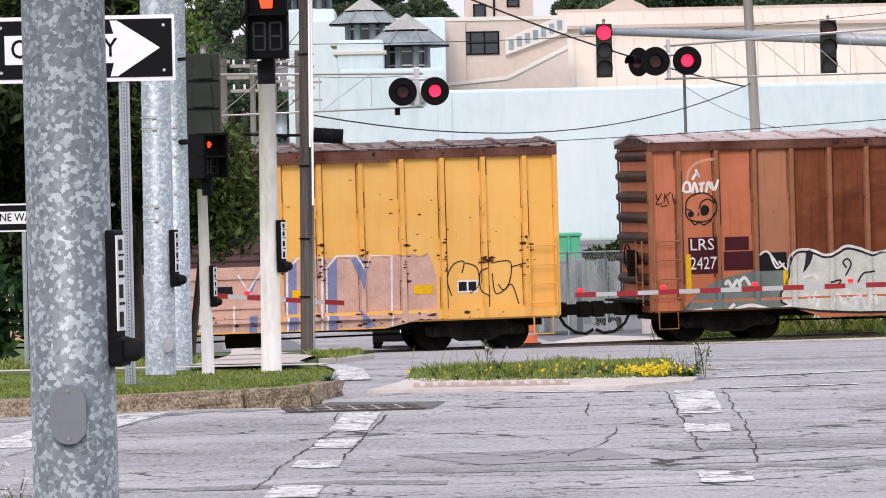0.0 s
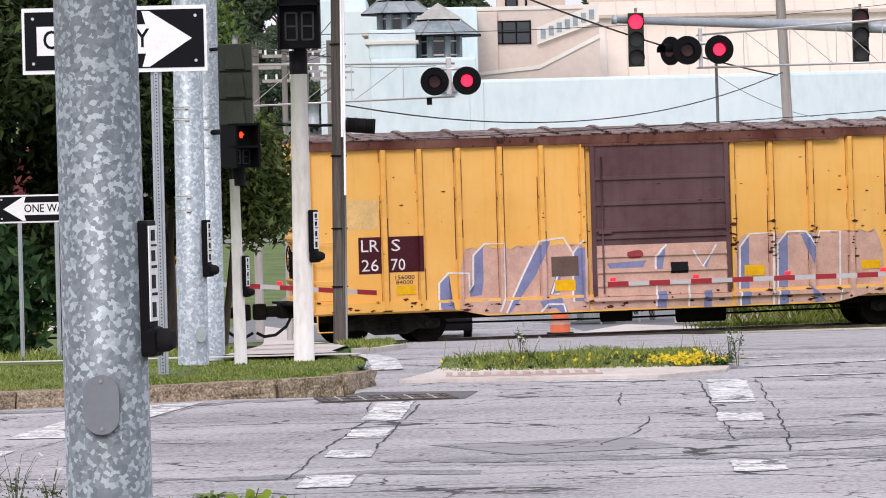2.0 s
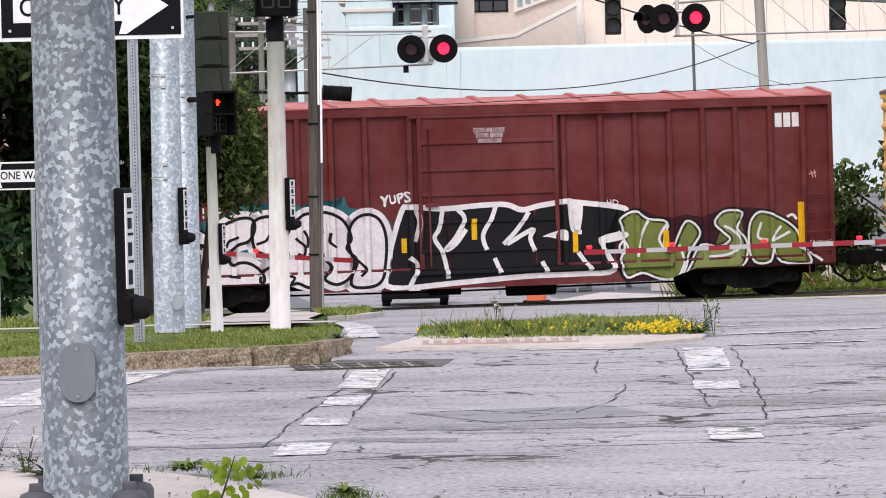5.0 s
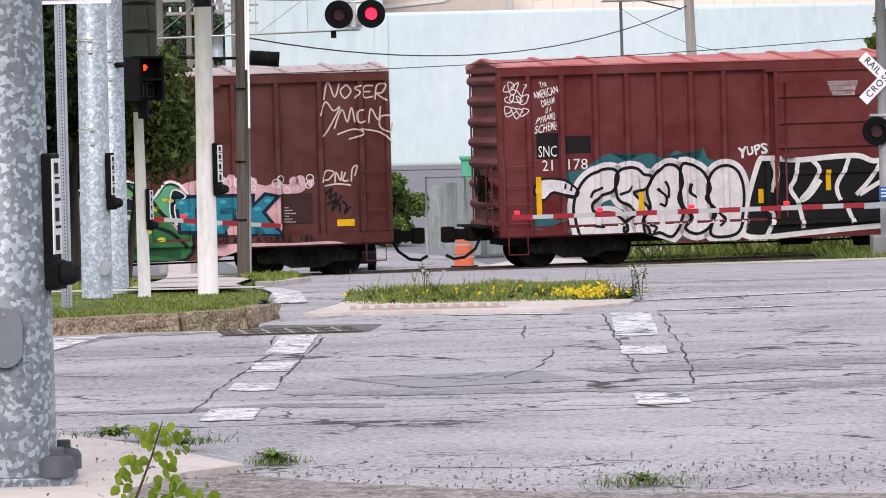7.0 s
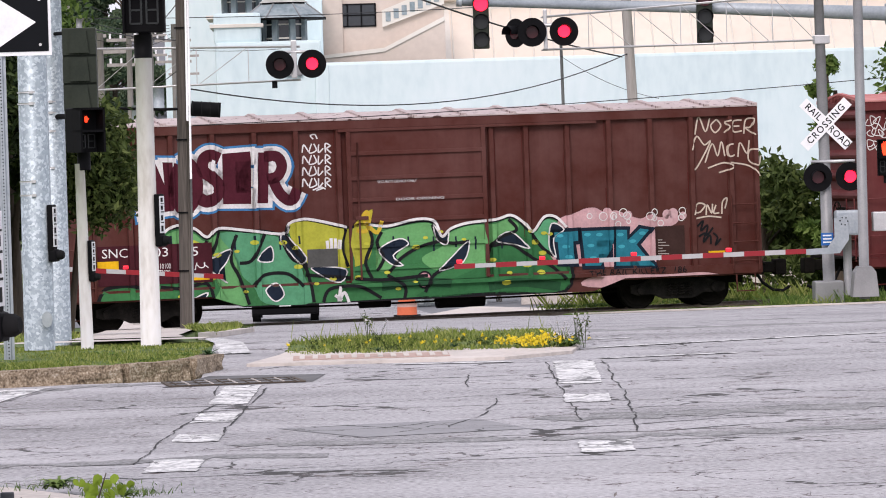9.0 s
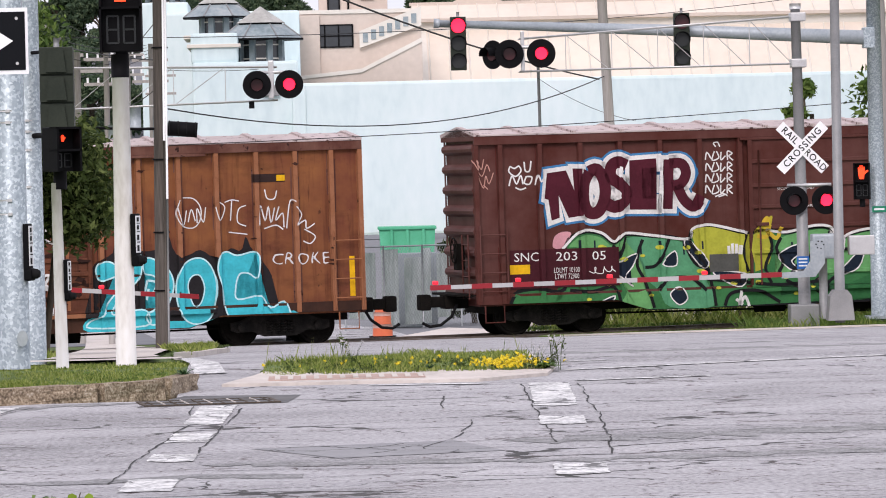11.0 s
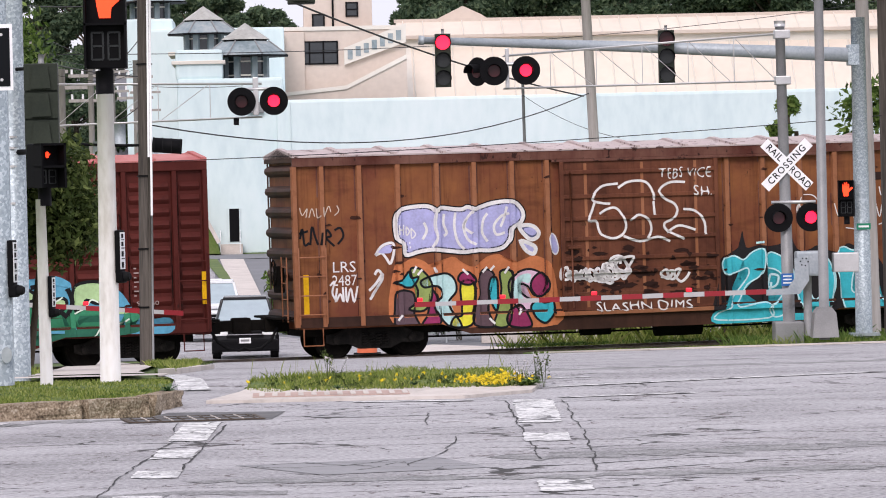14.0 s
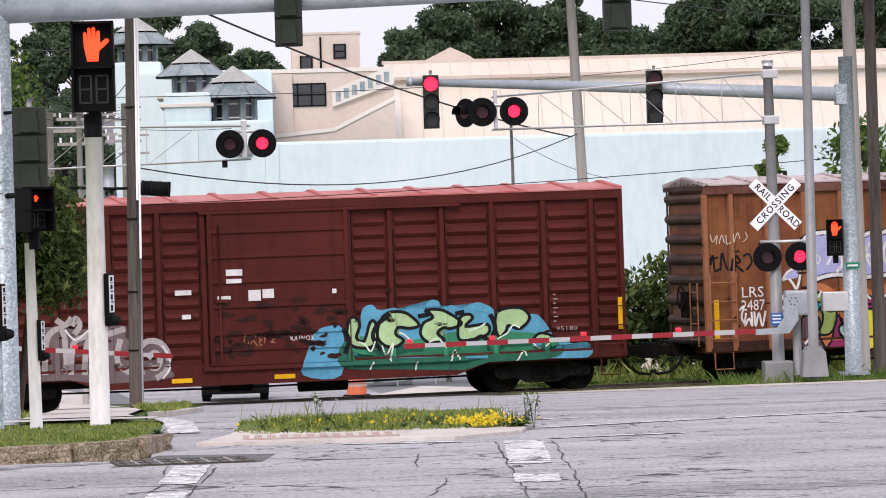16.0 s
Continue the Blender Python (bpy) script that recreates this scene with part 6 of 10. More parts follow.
def coupler(car, x, sx):
    bm = bmesh.new()
    box(bm, x, x + sx * 0.55, 1.25, 1.75, 0.62, 0.95, 0.02)
    box(bm, x + sx * 0.5, x + sx * 0.95, 1.38, 1.62, 0.66, 0.9, 0.03)
    box(bm, x + sx * 0.85, x + sx * 1.12, 1.3, 1.66, 0.6, 0.96, 0.05)
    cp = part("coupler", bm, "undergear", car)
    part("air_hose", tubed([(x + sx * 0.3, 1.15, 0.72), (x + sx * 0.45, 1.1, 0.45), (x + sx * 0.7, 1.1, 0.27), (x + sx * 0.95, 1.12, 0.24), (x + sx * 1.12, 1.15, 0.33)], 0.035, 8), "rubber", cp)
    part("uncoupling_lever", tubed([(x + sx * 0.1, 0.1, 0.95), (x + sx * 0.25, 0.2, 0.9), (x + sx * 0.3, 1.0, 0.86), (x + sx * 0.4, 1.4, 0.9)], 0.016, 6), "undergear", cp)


def roof_on(car, mat_name, cap_name):
    bm = bmesh.new()
    prism(bm, [(-0.06, EAVE), (3.06, EAVE), (3.06, EAVE + 0.03), (1.5, EAVE + 0.19), (-0.06, EAVE + 0.03)], -HALF, HALF)
    part("roof", bm, mat_name, car, at=Matrix(((0, 1, 0, 0), (1, 0, 0, 0), (0, 0, 1, 0), (0, 0, 0, 1))))
    n = 14
    for k in range(n + 1):
        x = -HALF + 0.06 + (2 * HALF - 0.12) * k / n
        bm = bmesh.new()
        prism(bm, [(-0.05, EAVE + 0.03), (1.5, EAVE + 0.19), (3.05, EAVE + 0.03), (3.05, EAVE + 0.075), (1.5, EAVE + 0.235), (-0.05, EAVE + 0.075)], -0.06, 0.06)
        part("roof_seam", bm, cap_name, car, at=Matrix(((0, 1, 0, x), (1, 0, 0, 0), (0, 0, 1, 0), (0, 0, 0, 1))))


def boxcar(name, center, label, body, post, roof, seam, chord, posts, door, door_mat, door_bars, sill=None, end=None, panel_ribs=False, seam_mat="rust_chord", seam_w=1.0, uprights=(), sill_mat=None):
    """A 50-foot sliding-door boxcar. Local x runs from left to right, y away from the street, z up from the rail."""
    car = thing(name, pose(0, 0, 0), label, "boxcar", "boxcars of the freight train")
    CARS.append((car, center, []))
    SIDES[car.name] = dict(posts=posts, door=door, bars=door_bars, ribs=panel_ribs, dip=0.22 if sill is None else sill)
    part("body", boxed(-HALF + 0.1, HALF - 0.1, 0.06, 2.94, SILL, EAVE - 0.02, 0.012), body, car)
    part("top_chord", boxed(-HALF, HALF, -0.045, 0.06, EAVE - 0.2, EAVE, 0.012), chord, car)
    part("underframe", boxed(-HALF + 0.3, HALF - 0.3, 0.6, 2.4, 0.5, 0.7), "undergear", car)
    dip = 0.22 if sill is None else sill
    bm = bmesh.new()
    prism(bm, [(-HALF, SILL + 0.04), (-4.75, SILL + 0.04), (-4.0, SILL - dip), (4.0, SILL - dip), (4.75, SILL + 0.04), (HALF, SILL + 0.04), (HALF, SILL + 0.26), (-HALF, SILL + 0.26)], -0.02, 0.06)
    part("side_sill", bm, sill_mat or body, car)
    for x in posts:
        bm = bmesh.new()
        w = 0.07
        prism(bm, [(-w, 0.06), (-w * 0.7, -0.035), (w * 0.7, -0.035), (w, 0.06)], SILL + 0.05, EAVE - 0.19)
        part("side_post", bm, post, car, at=Matrix(((1, 0, 0, x), (0, 0, 1, 0), (0, 1, 0, 0), (0, 0, 0, 1))))
    # broken dark strips beside each post: shade painted in along with grime and rust
    bm = bmesh.new()
    rr = random.Random(int(center * 10))
    for x in posts[1:-1]:
        for sx in (-1, 1):
            z = SILL + 0.28
            while z < EAVE - 0.22:
                h = min(rr.uniform(0.25, 0.9), EAVE - 0.21 - z)
                q = rr.uniform(0.003, 0.012) * seam_w
                if rr.random() < 0.7:
                    box(bm, x + sx * 0.085 - q, x + sx * 0.085 + q, 0.056, 0.061, z, z + h)
                z += h
    tagged(part("seam_rust", bm, seam_mat, car), kind="stuff")
    if panel_ribs:
        spans = [(a, b) for a, b in zip(posts, posts[1:]) if not (a < door[1] - 0.1 and b > door[0] + 0.1)]
        for a, b in spans:
            for k in range(11):
                z = 1.05 + k * 0.28
                bm = bmesh.new()
                prism(bm, [(0.06, z), (0.02, z + 0.05), (-0.01, z + 0.1), (0.02, z + 0.15), (0.06, z + 0.2)], a + 0.13, b - 0.13)
                part("panel_rib", bm, body, car, at=Matrix(((0, 1, 0, 0), (1, 0, 0, 0), (0, 0, 1, 0), (0, 0, 0, 1))))
    d0, d1 = door
    dr = part("door", boxed(d0, d1, -0.055, 0.05, 0.88, EAVE - 0.24, 0.012), door_mat, car)
    for z in door_bars:
        part("door_rib", boxed(d0 + 0.06, d1 - 0.06, -0.1, -0.05, z - 0.045, z + 0.045, 0.015), door_mat, dr)
    for x in (d0 + 0.03, d1 - 0.03):
        part("door_stile", boxed(x - 0.05, x + 0.05, -0.1, -0.05, 0.9, EAVE - 0.26, 0.012), door_mat, dr)
    for u in uprights:
        xu = d0 + (d1 - d0) * u
        part("door_upright", boxed(xu - 0.035, xu + 0.035, -0.062, -0.05, 0.95, EAVE - 0.3, 0.004), post, dr)
    part("lock_bar", tubed([(d0 + 0.22, -0.12, 0.95), (d0 + 0.22, -0.12, EAVE - 0.5)], 0.022, 8), door_mat, dr)
    part("door_handle", boxed(d0 + 0.12, d0 + 0.42, -0.16, -0.1, 2.28, 2.36, 0.012), door_mat, dr)
    part("door_track", boxed(d0 - 0.2, d1 + 2.6, -0.12, -0.02, 0.78, 0.87, 0.01), post, car)
    part("door_track", boxed(d0 - 0.2, d1 + 2.6, -0.1, -0.04, EAVE - 0.26, EAVE - 0.2, 0.01), chord, car)
    roof_on(car, roof, seam)
    for sx in (-1, 1):
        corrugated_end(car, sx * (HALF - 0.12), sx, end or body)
        coupler(car, sx * (HALF - 0.1), sx)
        CARS[-1][2].extend(bogie(car, sx * 6.12))
        x = -HALF + 0.08 if sx < 0 else HALF - 0.08 - 0.62
        ladder(car, x, 0.62, 0.8, 2.5, 4, post)
        part("stirrup_step", tubed([(x + 0.08, -0.03, 0.7), (x + 0.08, -0.05, 0.32), (x + 0.52, -0.05, 0.32), (x + 0.52, -0.03, 0.7)], 0.02, 6), post, car)
    xe = -HALF - 0.14
    bm = bmesh.new()
    for y in (0.2, 0.75):
        tube(bm, [(xe, y, 0.85), (xe, y, 2.3)], 0.018, 6)
    la = part("end_ladder", bm, post, car)
    for k in range(4):
        part("rung", tubed([(xe, 0.2, 1.0 + 0.36 * k), (xe, 0.75, 1.0 + 0.36 * k)], 0.016, 6), post, la)
    bm = bmesh.new()
    tube(bm, [(xe - 0.12, 1.05 + 0.28 * math.cos(a), 1.95 + 0.28 * math.sin(a)) for a in np.linspace(0, 2 * math.pi, 21)], 0.016, 6, caps=False)
    for k in range(4):
        a = math.pi * k / 4
        tube(bm, [(xe - 0.1, 1.05 - 0.28 * math.cos(a), 1.95 - 0.28 * math.sin(a)), (xe - 0.1, 1.05 + 0.28 * math.cos(a), 1.95 + 0.28 * math.sin(a))], 0.012, 6)
    part("brake_wheel", bm, "undergear", car)
    part("brake_housing", boxed(xe - 0.1, xe + 0.1, 0.9, 1.2, 1.5, 2.1, 0.03), "undergear", car)
    part("crossover_platform", boxed(xe - 0.28, xe + 0.1, 0.3, 2.6, 0.92, 0.97, 0.01), "undergear", car)
    part("brake_cylinder", tubed([(-1.2, 0.9, 0.42), (-0.5, 0.9, 0.42)], 0.14, 14), "undergear", car)
    part("air_reservoir", tubed([(0.6, 1.0, 0.4), (1.7, 1.0, 0.4)], 0.2, 16), "undergear", car)
    part("brake_rod", tubed([(-4.8, 0.9, 0.4), (-0.9, 0.9, 0.36), (4.8, 0.9, 0.4)], 0.025, 6), "undergear", car)
    return car


def build_train():
    M["yellow"] = weathered("yellow_paint", (0.8, 0.43, 0.1), amount=0.25, streak=0.22, fade=(0.84, 0.5, 0.15))
    M["yellow_post"] = weathered("yellow_post", (0.7, 0.37, 0.08), amount=0.7, streak=0.35)
    M["rust_chord"] = weathered("rust_chord", (0.075, 0.02, 0.014), amount=1.2, streak=0.6, rust=(0.03, 0.012, 0.01), fade=(0.2, 0.1, 0.075))
    M["plum"] = weathered("plum_door", (0.085, 0.042, 0.046), amount=0.2, streak=0.4)
    M["brick"] = weathered("brick_red", (0.108, 0.015, 0.015), amount=0.05, streak=0.25)
    M["maroon"] = weathered("maroon", (0.075, 0.018, 0.013), amount=0.05, streak=0.3)
    M["pink_roof"] = weathered("pink_roof", (0.42, 0.1, 0.095), amount=0.4, fade=(0.55, 0.24, 0.22))
    M["worn_roof"] = weathered("worn_roof", (0.4, 0.33, 0.32), rust=(0.08, 0.045, 0.04), amount=1.3, streak=0.2)
    M["burnt"] = weathered("burnt_orange", (0.15, 0.045, 0.026), amount=0.75, streak=1.0, fade=(0.28, 0.11, 0.038), band=True)
    M["scorched"] = weathered("scorched", (0.13, 0.034, 0.015), amount=0.5, streak=1.0, fade=(0.25, 0.08, 0.032), band=True)
    M["tanned"] = weathered("tanned", (0.36, 0.15, 0.085), amount=0.3, streak=0.7, fade=(0.46, 0.2, 0.11))
    M["coral"] = weathered("coral", (0.46, 0.14, 0.065), amount=0.2, streak=0.6, fade=(0.58, 0.2, 0.11))
    M["burnt_dark"] = weathered("burnt_dark", (0.085, 0.028, 0.017), amount=0.9, streak=1.0, fade=(0.2, 0.072, 0.038), band=True)
    M["burnt_post"] = weathered("burnt_post", (0.26, 0.1, 0.045), amount=0.9, streak=0.6)
    M["oxide"] = weathered("oxide_red", (0.068, 0.013, 0.01), amount=0.4, streak=0.7, fade=(0.1, 0.019, 0.015))
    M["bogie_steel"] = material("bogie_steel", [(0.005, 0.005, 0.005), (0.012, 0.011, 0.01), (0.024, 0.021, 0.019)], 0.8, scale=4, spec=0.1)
    # very dark brown, with the shade on the boxcar ends put into the colour
    M["end_shade_brown"] = weathered("end_shade_brown", (0.03, 0.014, 0.01), amount=0.4, streak=0.7, fade=(0.085, 0.036, 0.022))
    M["black_roof"] = weathered("black_roof", (0.3, 0.23, 0.21), rust=(0.03, 0.016, 0.013), amount=1.9, streak=0.5, fade=(0.1, 0.05, 0.04))
    bars = [1.3, 1.95, 2.35, 2.8, 3.5]
    pa = [-7.96, -7.3, -6.42, -5.53, -4.66, -3.77, -2.89, -2.0, 1.9, 2.75, 3.6, 4.5, 5.4, 6.3, 7.2, 7.95]
    pb = [-7.95, -7.3, -6.27, -5.45, -4.58, -3.63, -2.69, -1.75, 1.7, 2.6, 3.53, 4.46, 5.37, 6.31, 7.25, 7.95]
    pc = [-7.96, -7.3, -6.53, -5.75, -5.02, -4.27, -3.52, -2.75, -1.75, 1.75, 2.6, 3.41, 4.19, 4.97, 5.73, 6.54, 7.31, 7.95]
    pd = [-7.95, -7.39, -6.47, -5.52, -4.59, -3.65, -2.71, -1.75, 1.75, 2.55, 3.51, 4.48, 5.45, 6.42, 7.35, 7.95]
    pe = [-7.96, -7.34, -6.48, -5.6, -4.7, -3.84, -2.96, -2.14, 2.1, 2.96, 3.85, 4.7, 5.6, 6.48, 7.3, 7.95]
    pf = [-7.95, -7.3, -6.1, -5.0, -3.8, -2.69, -1.68, 1.62, 2.57, 3.77, 4.93, 6.13, 7.26, 7.95]
    d = (-1.57, 1.58)
    boxcar("boxcar", 9.98, "rust-brown and coral freight boxcar with pale graffiti", "coral", "burnt_post", "worn_roof", "worn_roof", "rust_chord", pa, (-1.8, 1.8), "scorched", bars, end="end_shade_brown", seam_w=2.0)
    boxcar("boxcar", -8.12, "yellow freight boxcar with plum sliding door and graffiti", "yellow", "yellow_post", "black_roof", "black_roof", "rust_chord", pb, d, "plum", [1.15, 1.45, 1.8, 2.2, 2.36, 2.95, 3.52], sill=0.12)
    boxcar("boxcar", -26.24, "brick-red freight boxcar with black, white and olive graffiti", "brick", "brick", "pink_roof", "pink_roof", "brick", pc, d, "brick", [1.3, 1.95, 2.55, 3.1, 3.7], seam_mat="maroon", uprights=(0.2, 0.83))
    boxcar("boxcar", -44.71, "maroon freight boxcar with green, blue and white graffiti", "maroon", "maroon", "worn_roof", "worn_roof", "maroon", pd, d, "maroon", [1.2, 1.7, 2.25, 2.72, 3.2, 3.75], seam_mat="oxide")
    boxcar("boxcar", -63.28, "rusty brown freight boxcar with turquoise and lilac graffiti", "burnt", "burnt_post", "worn_roof", "worn_roof", "rust_chord", pe, (-1.85, 1.85), "burnt_dark", [1.25, 1.75, 2.05, 2.5, 2.95, 3.45, 4.0], end="end_shade_brown", seam_w=2.0, uprights=(0.16, 0.52, 0.86), sill_mat="end_shade_brown")
    boxcar("boxcar", -81.2, "oxide-red ribbed freight boxcar with green graffiti", "oxide", "oxide", "pink_roof", "pink_roof", "oxide", pf, d, "oxide", [1.25, 1.6, 2.2, 2.75, 3.3, 3.85], panel_ribs=True, seam_mat="undergear")


build_train()


# ---- paint on the boxcars: lettering, plates and graffiti, lying on panels, posts and doors ----
def relief(info, x, z):
    """How far the car's side stands at a place along it."""
    y = 0.06
    if z < SILL + 0.26:
        y = -0.02
    d0, d1 = info["door"]
    if d0 <= x <= d1 and 0.88 < z < EAVE - 0.24:
        y = min(y, -0.055)
        if any(abs(z - b) < 0.046 for b in info["bars"]) or x < d0 + 0.08 or x > d1 - 0.08:
            y = -0.1
    if d0 - 0.2 < x < d1 + 2.6 and 0.78 <= z <= 0.87:
        y = -0.12
    if info["ribs"] and not d0 <= x <= d1 and z > 1.0:
        y = min(y, -0.012)
    for p in info["posts"]:
        a = abs(x - p)
        if a < 0.07:
            y = min(y, -0.035 if a <= 0.05 else -0.035 + (a - 0.05) / 0.02 * 0.095)
    return y


def sprayed(car, bm, mat_name, layer, name="graffiti", label=""):
    """Lays a flat shape (x, z) on the car's side, following its relief."""
    info = SIDES[car.name]
    xs = [v.co.x for v in bm.verts]
    zs = [v.co.z for v in bm.verts]
    x0, x1, z0, z1 = min(xs), max(xs), min(zs), max(zs)
    cuts = set()
    for p in info["posts"]:
        cuts |= {("x", p + q) for q in (-0.071, -0.05, 0.05, 0.071)}
    d0, d1 = info["door"]
    cuts |= {("x", v) for v in (d0 - 0.002, d0 + 0.078, d0 + 0.081, d1 - 0.081, d1 - 0.078, d1 + 0.002, d0 - 0.2, d1 + 2.6)}
    if x1 > d0 and x0 < d1:
        cuts |= {("z", b + q) for b in info["bars"] for q in (-0.0465, -0.0445, 0.0445, 0.0465)} | {("z", 0.882)}
    cuts |= {("x", v) for v in (-4.75, -4.0, 4.0, 4.75)}
    cuts |= {("z", SILL + 0.262), ("z", 0.779), ("z", 0.7805), ("z", 0.8695), ("z", 0.871)}
    for axis, v in sorted(cuts):
        if axis == "x" and x0 < v < x1 or axis == "z" and z0 < v < z1:
            no = (1, 0, 0) if axis == "x" else (0, 0, 1)
            bmesh.ops.bisect_plane(bm, geom=bm.verts[:] + bm.edges[:] + bm.faces[:], plane_co=(v, 0, 0) if axis == "x" else (0, 0, v), plane_no=no)
    for v in bm.verts:
        rise = min(1.0, max(0.0, (abs(v.co.x) - 4.0) / 0.75))
        v.co.z = max(v.co.z, SILL + 0.002 - info["dip"] + (info["dip"] + 0.04) * rise)
        v.co.y = relief(info, v.co.x, v.co.z) - 0.004 - 0.003 * layer
    return part(name, bm, mat_name, car, label)


def soften(bm, times):
    """Rounds the outline of flat letters."""
    rim = [(v, [q.other_vert(v) for q in v.link_edges if q.is_boundary]) for v in bm.verts]
    rim = [(v, ends) for v, ends in rim if len(ends) == 2]
    for _ in range(times):
        moved = [(v, v.co * 0.5 + (a.co + b.co) * 0.25) for v, (a, b) in rim]
        for v, co in moved:
            v.co = co


def words(car, text, x0, x1, z0, z1, mat_name, layer=1, offset=0.0, shear=0.0, name="lettering", label="", space=1.0, tilt=0.0, wob=None):
    """Text fitted into a box on the car's side; wob: how unsteady the hand was."""
    cu = bpy.data.curves.new(name, "FONT")
    cu.body, cu.size, cu.offset, cu.shear, cu.resolution_u, cu.space_character = text, 1.0, offset, shear, 2, space
    cu.align_x = "CENTER"
    cu.space_line = 0.85
    tmp = bpy.data.objects.new("tmp", cu)
    scene.collection.objects.link(tmp)
    me = bpy.data.meshes.new_from_object(tmp)
    bpy.data.objects.remove(tmp)
    bpy.data.curves.remove(cu)
    bm = bmesh.new()
    bm.from_mesh(me)
    bpy.data.meshes.remove(me)
    ax = [v.co.x for v in bm.verts]
    ay = [v.co.y for v in bm.verts]
    sx, sz = (x1 - x0) / (max(ax) - min(ax)), (z1 - z0) / (max(ay) - min(ay))
    mx, mz = min(ax), min(ay)
    wob = (0.1 if name == "graffiti" else 0.0) if wob is None else wob
    if wob:
        bmesh.ops.subdivide_edges(bm, edges=[q for q in bm.edges if q.calc_length() > 0.12], cuts=2)
        soften(bm, 3 if name == "graffiti" else 1)
    for v in bm.verts:
        x, z = x0 + (v.co.x - mx) * sx, z0 + (v.co.y - mz) * sz
        if wob:
            small = min(1.0, z1 - z0)
            q = Vector((x * 1.5 / small ** 0.7, z * 1.5 / small ** 0.7, 5.0))
            x += wob * 1.7 * small * noise.noise(q)
            z += wob * 1.7 * small * noise.noise(q + Vector((7.3, 2.1, 0)))
        v.co = (x, 0, z + tilt * (x - x0))
    return sprayed(car, bm, mat_name, layer, name, label)


def rect(car, x0, x1, z0, z1, mat_name, layer=0, name="plate", label=""):
    bm = bmesh.new()
    bm.faces.new([bm.verts.new(p) for p in ((x0, 0, z0), (x1, 0, z0), (x1, 0, z1), (x0, 0, z1))])
    return sprayed(car, bm, mat_name, layer, name, label)


def blob(car, x0, x1, z0, z1, mat_name, layer=0, bumps=0.12, seed=1, flat_bottom=True, n=70, name="graffiti"):
    """A ragged-edged field of paint."""
    r = random.Random(seed)
    ph = [r.uniform(0, 6.3) for _ in range(4)]
    top = []
    for k in range(n + 1):
        u = k / n
        edge = min(1, min(u, 1 - u) * 9) ** 0.5
        w = 0.5 + 0.25 * math.sin(u * 9 + ph[0]) + 0.25 * math.sin(u * 23 + ph[1]) + 0.15 * math.sin(u * 51 + ph[2])
        top.append((x0 + (x1 - x0) * u, z0 + (z1 - z0) * edge - bumps * w * (z1 - z0)))
    bot = [(x, z0) if flat_bottom else (x, z0 + (z1 - z0) * 0.5 - (z - z0 - (z1 - z0) * 0.5)) for x, z in top[::-1]]
    bm = bmesh.new()
    pts = [p for i, p in enumerate(top + bot)]
    bm.faces.new([bm.verts.new((x, 0, max(z, z0 - 0.3))) for x, z in pts])
    bmesh.ops.triangulate(bm, faces=bm.faces[:])
    return sprayed(car, bm, mat_name, layer, name)


def spot(car, x, z, r, mat_name, layer=2, sx=1.0, name="paint_spot"):
    bm = bmesh.new()
    bm.faces.new([bm.verts.new((a, 0, b)) for a, b in disc(x, z, r, 18, sx)])
    return sprayed(car, bm, mat_name, layer, name)


def ring(car, x, z, r, w, mat_name, layer=2, a0=0.0, a1=2 * math.pi):
    bm = bmesh.new()
    prev = None
    for a in np.linspace(a0, a1, 30):
        cur = [bm.verts.new((x + q * math.cos(a), 0, z + q * math.sin(a))) for q in (r, r - w)]
        if prev:
            bm.faces.new((prev[0], cur[0], cur[1], prev[1]))
        prev = cur
    return sprayed(car, bm, mat_name, layer, "paint_ring")


def stroke(car, pts, w, mat_name, layer=2, bend=True):
    """A sprayed line through points."""
    bm = bmesh.new()
    prev = None
    fine = []
    for i in range(len(pts) - 1):
        p0, p1, p2, p3 = (Vector(pts[max(0, min(len(pts) - 1, i + k))]) for k in (-1, 0, 1, 2))
        for k in range(5 if bend else 1):
            t = k / 5
            fine.append(0.5 * ((2 * p1) + (p2 - p0) * t + (2 * p0 - 5 * p1 + 4 * p2 - p3) * t * t + (3 * p1 - p0 - 3 * p2 + p3) * t ** 3))
    fine.append(Vector(pts[-1]))
    for i, p in enumerate(fine):
        d = fine[min(i + 1, len(fine) - 1)] - fine[max(i - 1, 0)]
        nrm = Vector((-d.y, d.x)).normalized() * w / 2
        cur = (bm.verts.new((p.x + nrm.x, 0, p.y + nrm.y)), bm.verts.new((p.x - nrm.x, 0, p.y - nrm.y)))
        if prev:
            bm.faces.new((prev[0], cur[0], cur[1], prev[1]))
        prev = cur
    return sprayed(car, bm, mat_name, layer, "paint_stroke")


def scribble(car, x0, x1, z0, z1, w, mat_name, seed, n=14, layer=2):
    r = random.Random(seed)
    pts = []
    zm, amp, a = (z0 + z1) / 2, (z1 - z0) / 2, r.uniform(0, 6)
    n = int(n * 1.6)
    for k in range(n):
        u = k / (n - 1)
        a += r.uniform(0.7, 2.2)
        q = amp * r.uniform(0.3, 1.0)
        pts.append((x0 + (x1 - x0) * u + 0.85 * q * math.cos(a), zm + q * math.sin(a)))
    return stroke(car, pts, w, mat_name, layer)


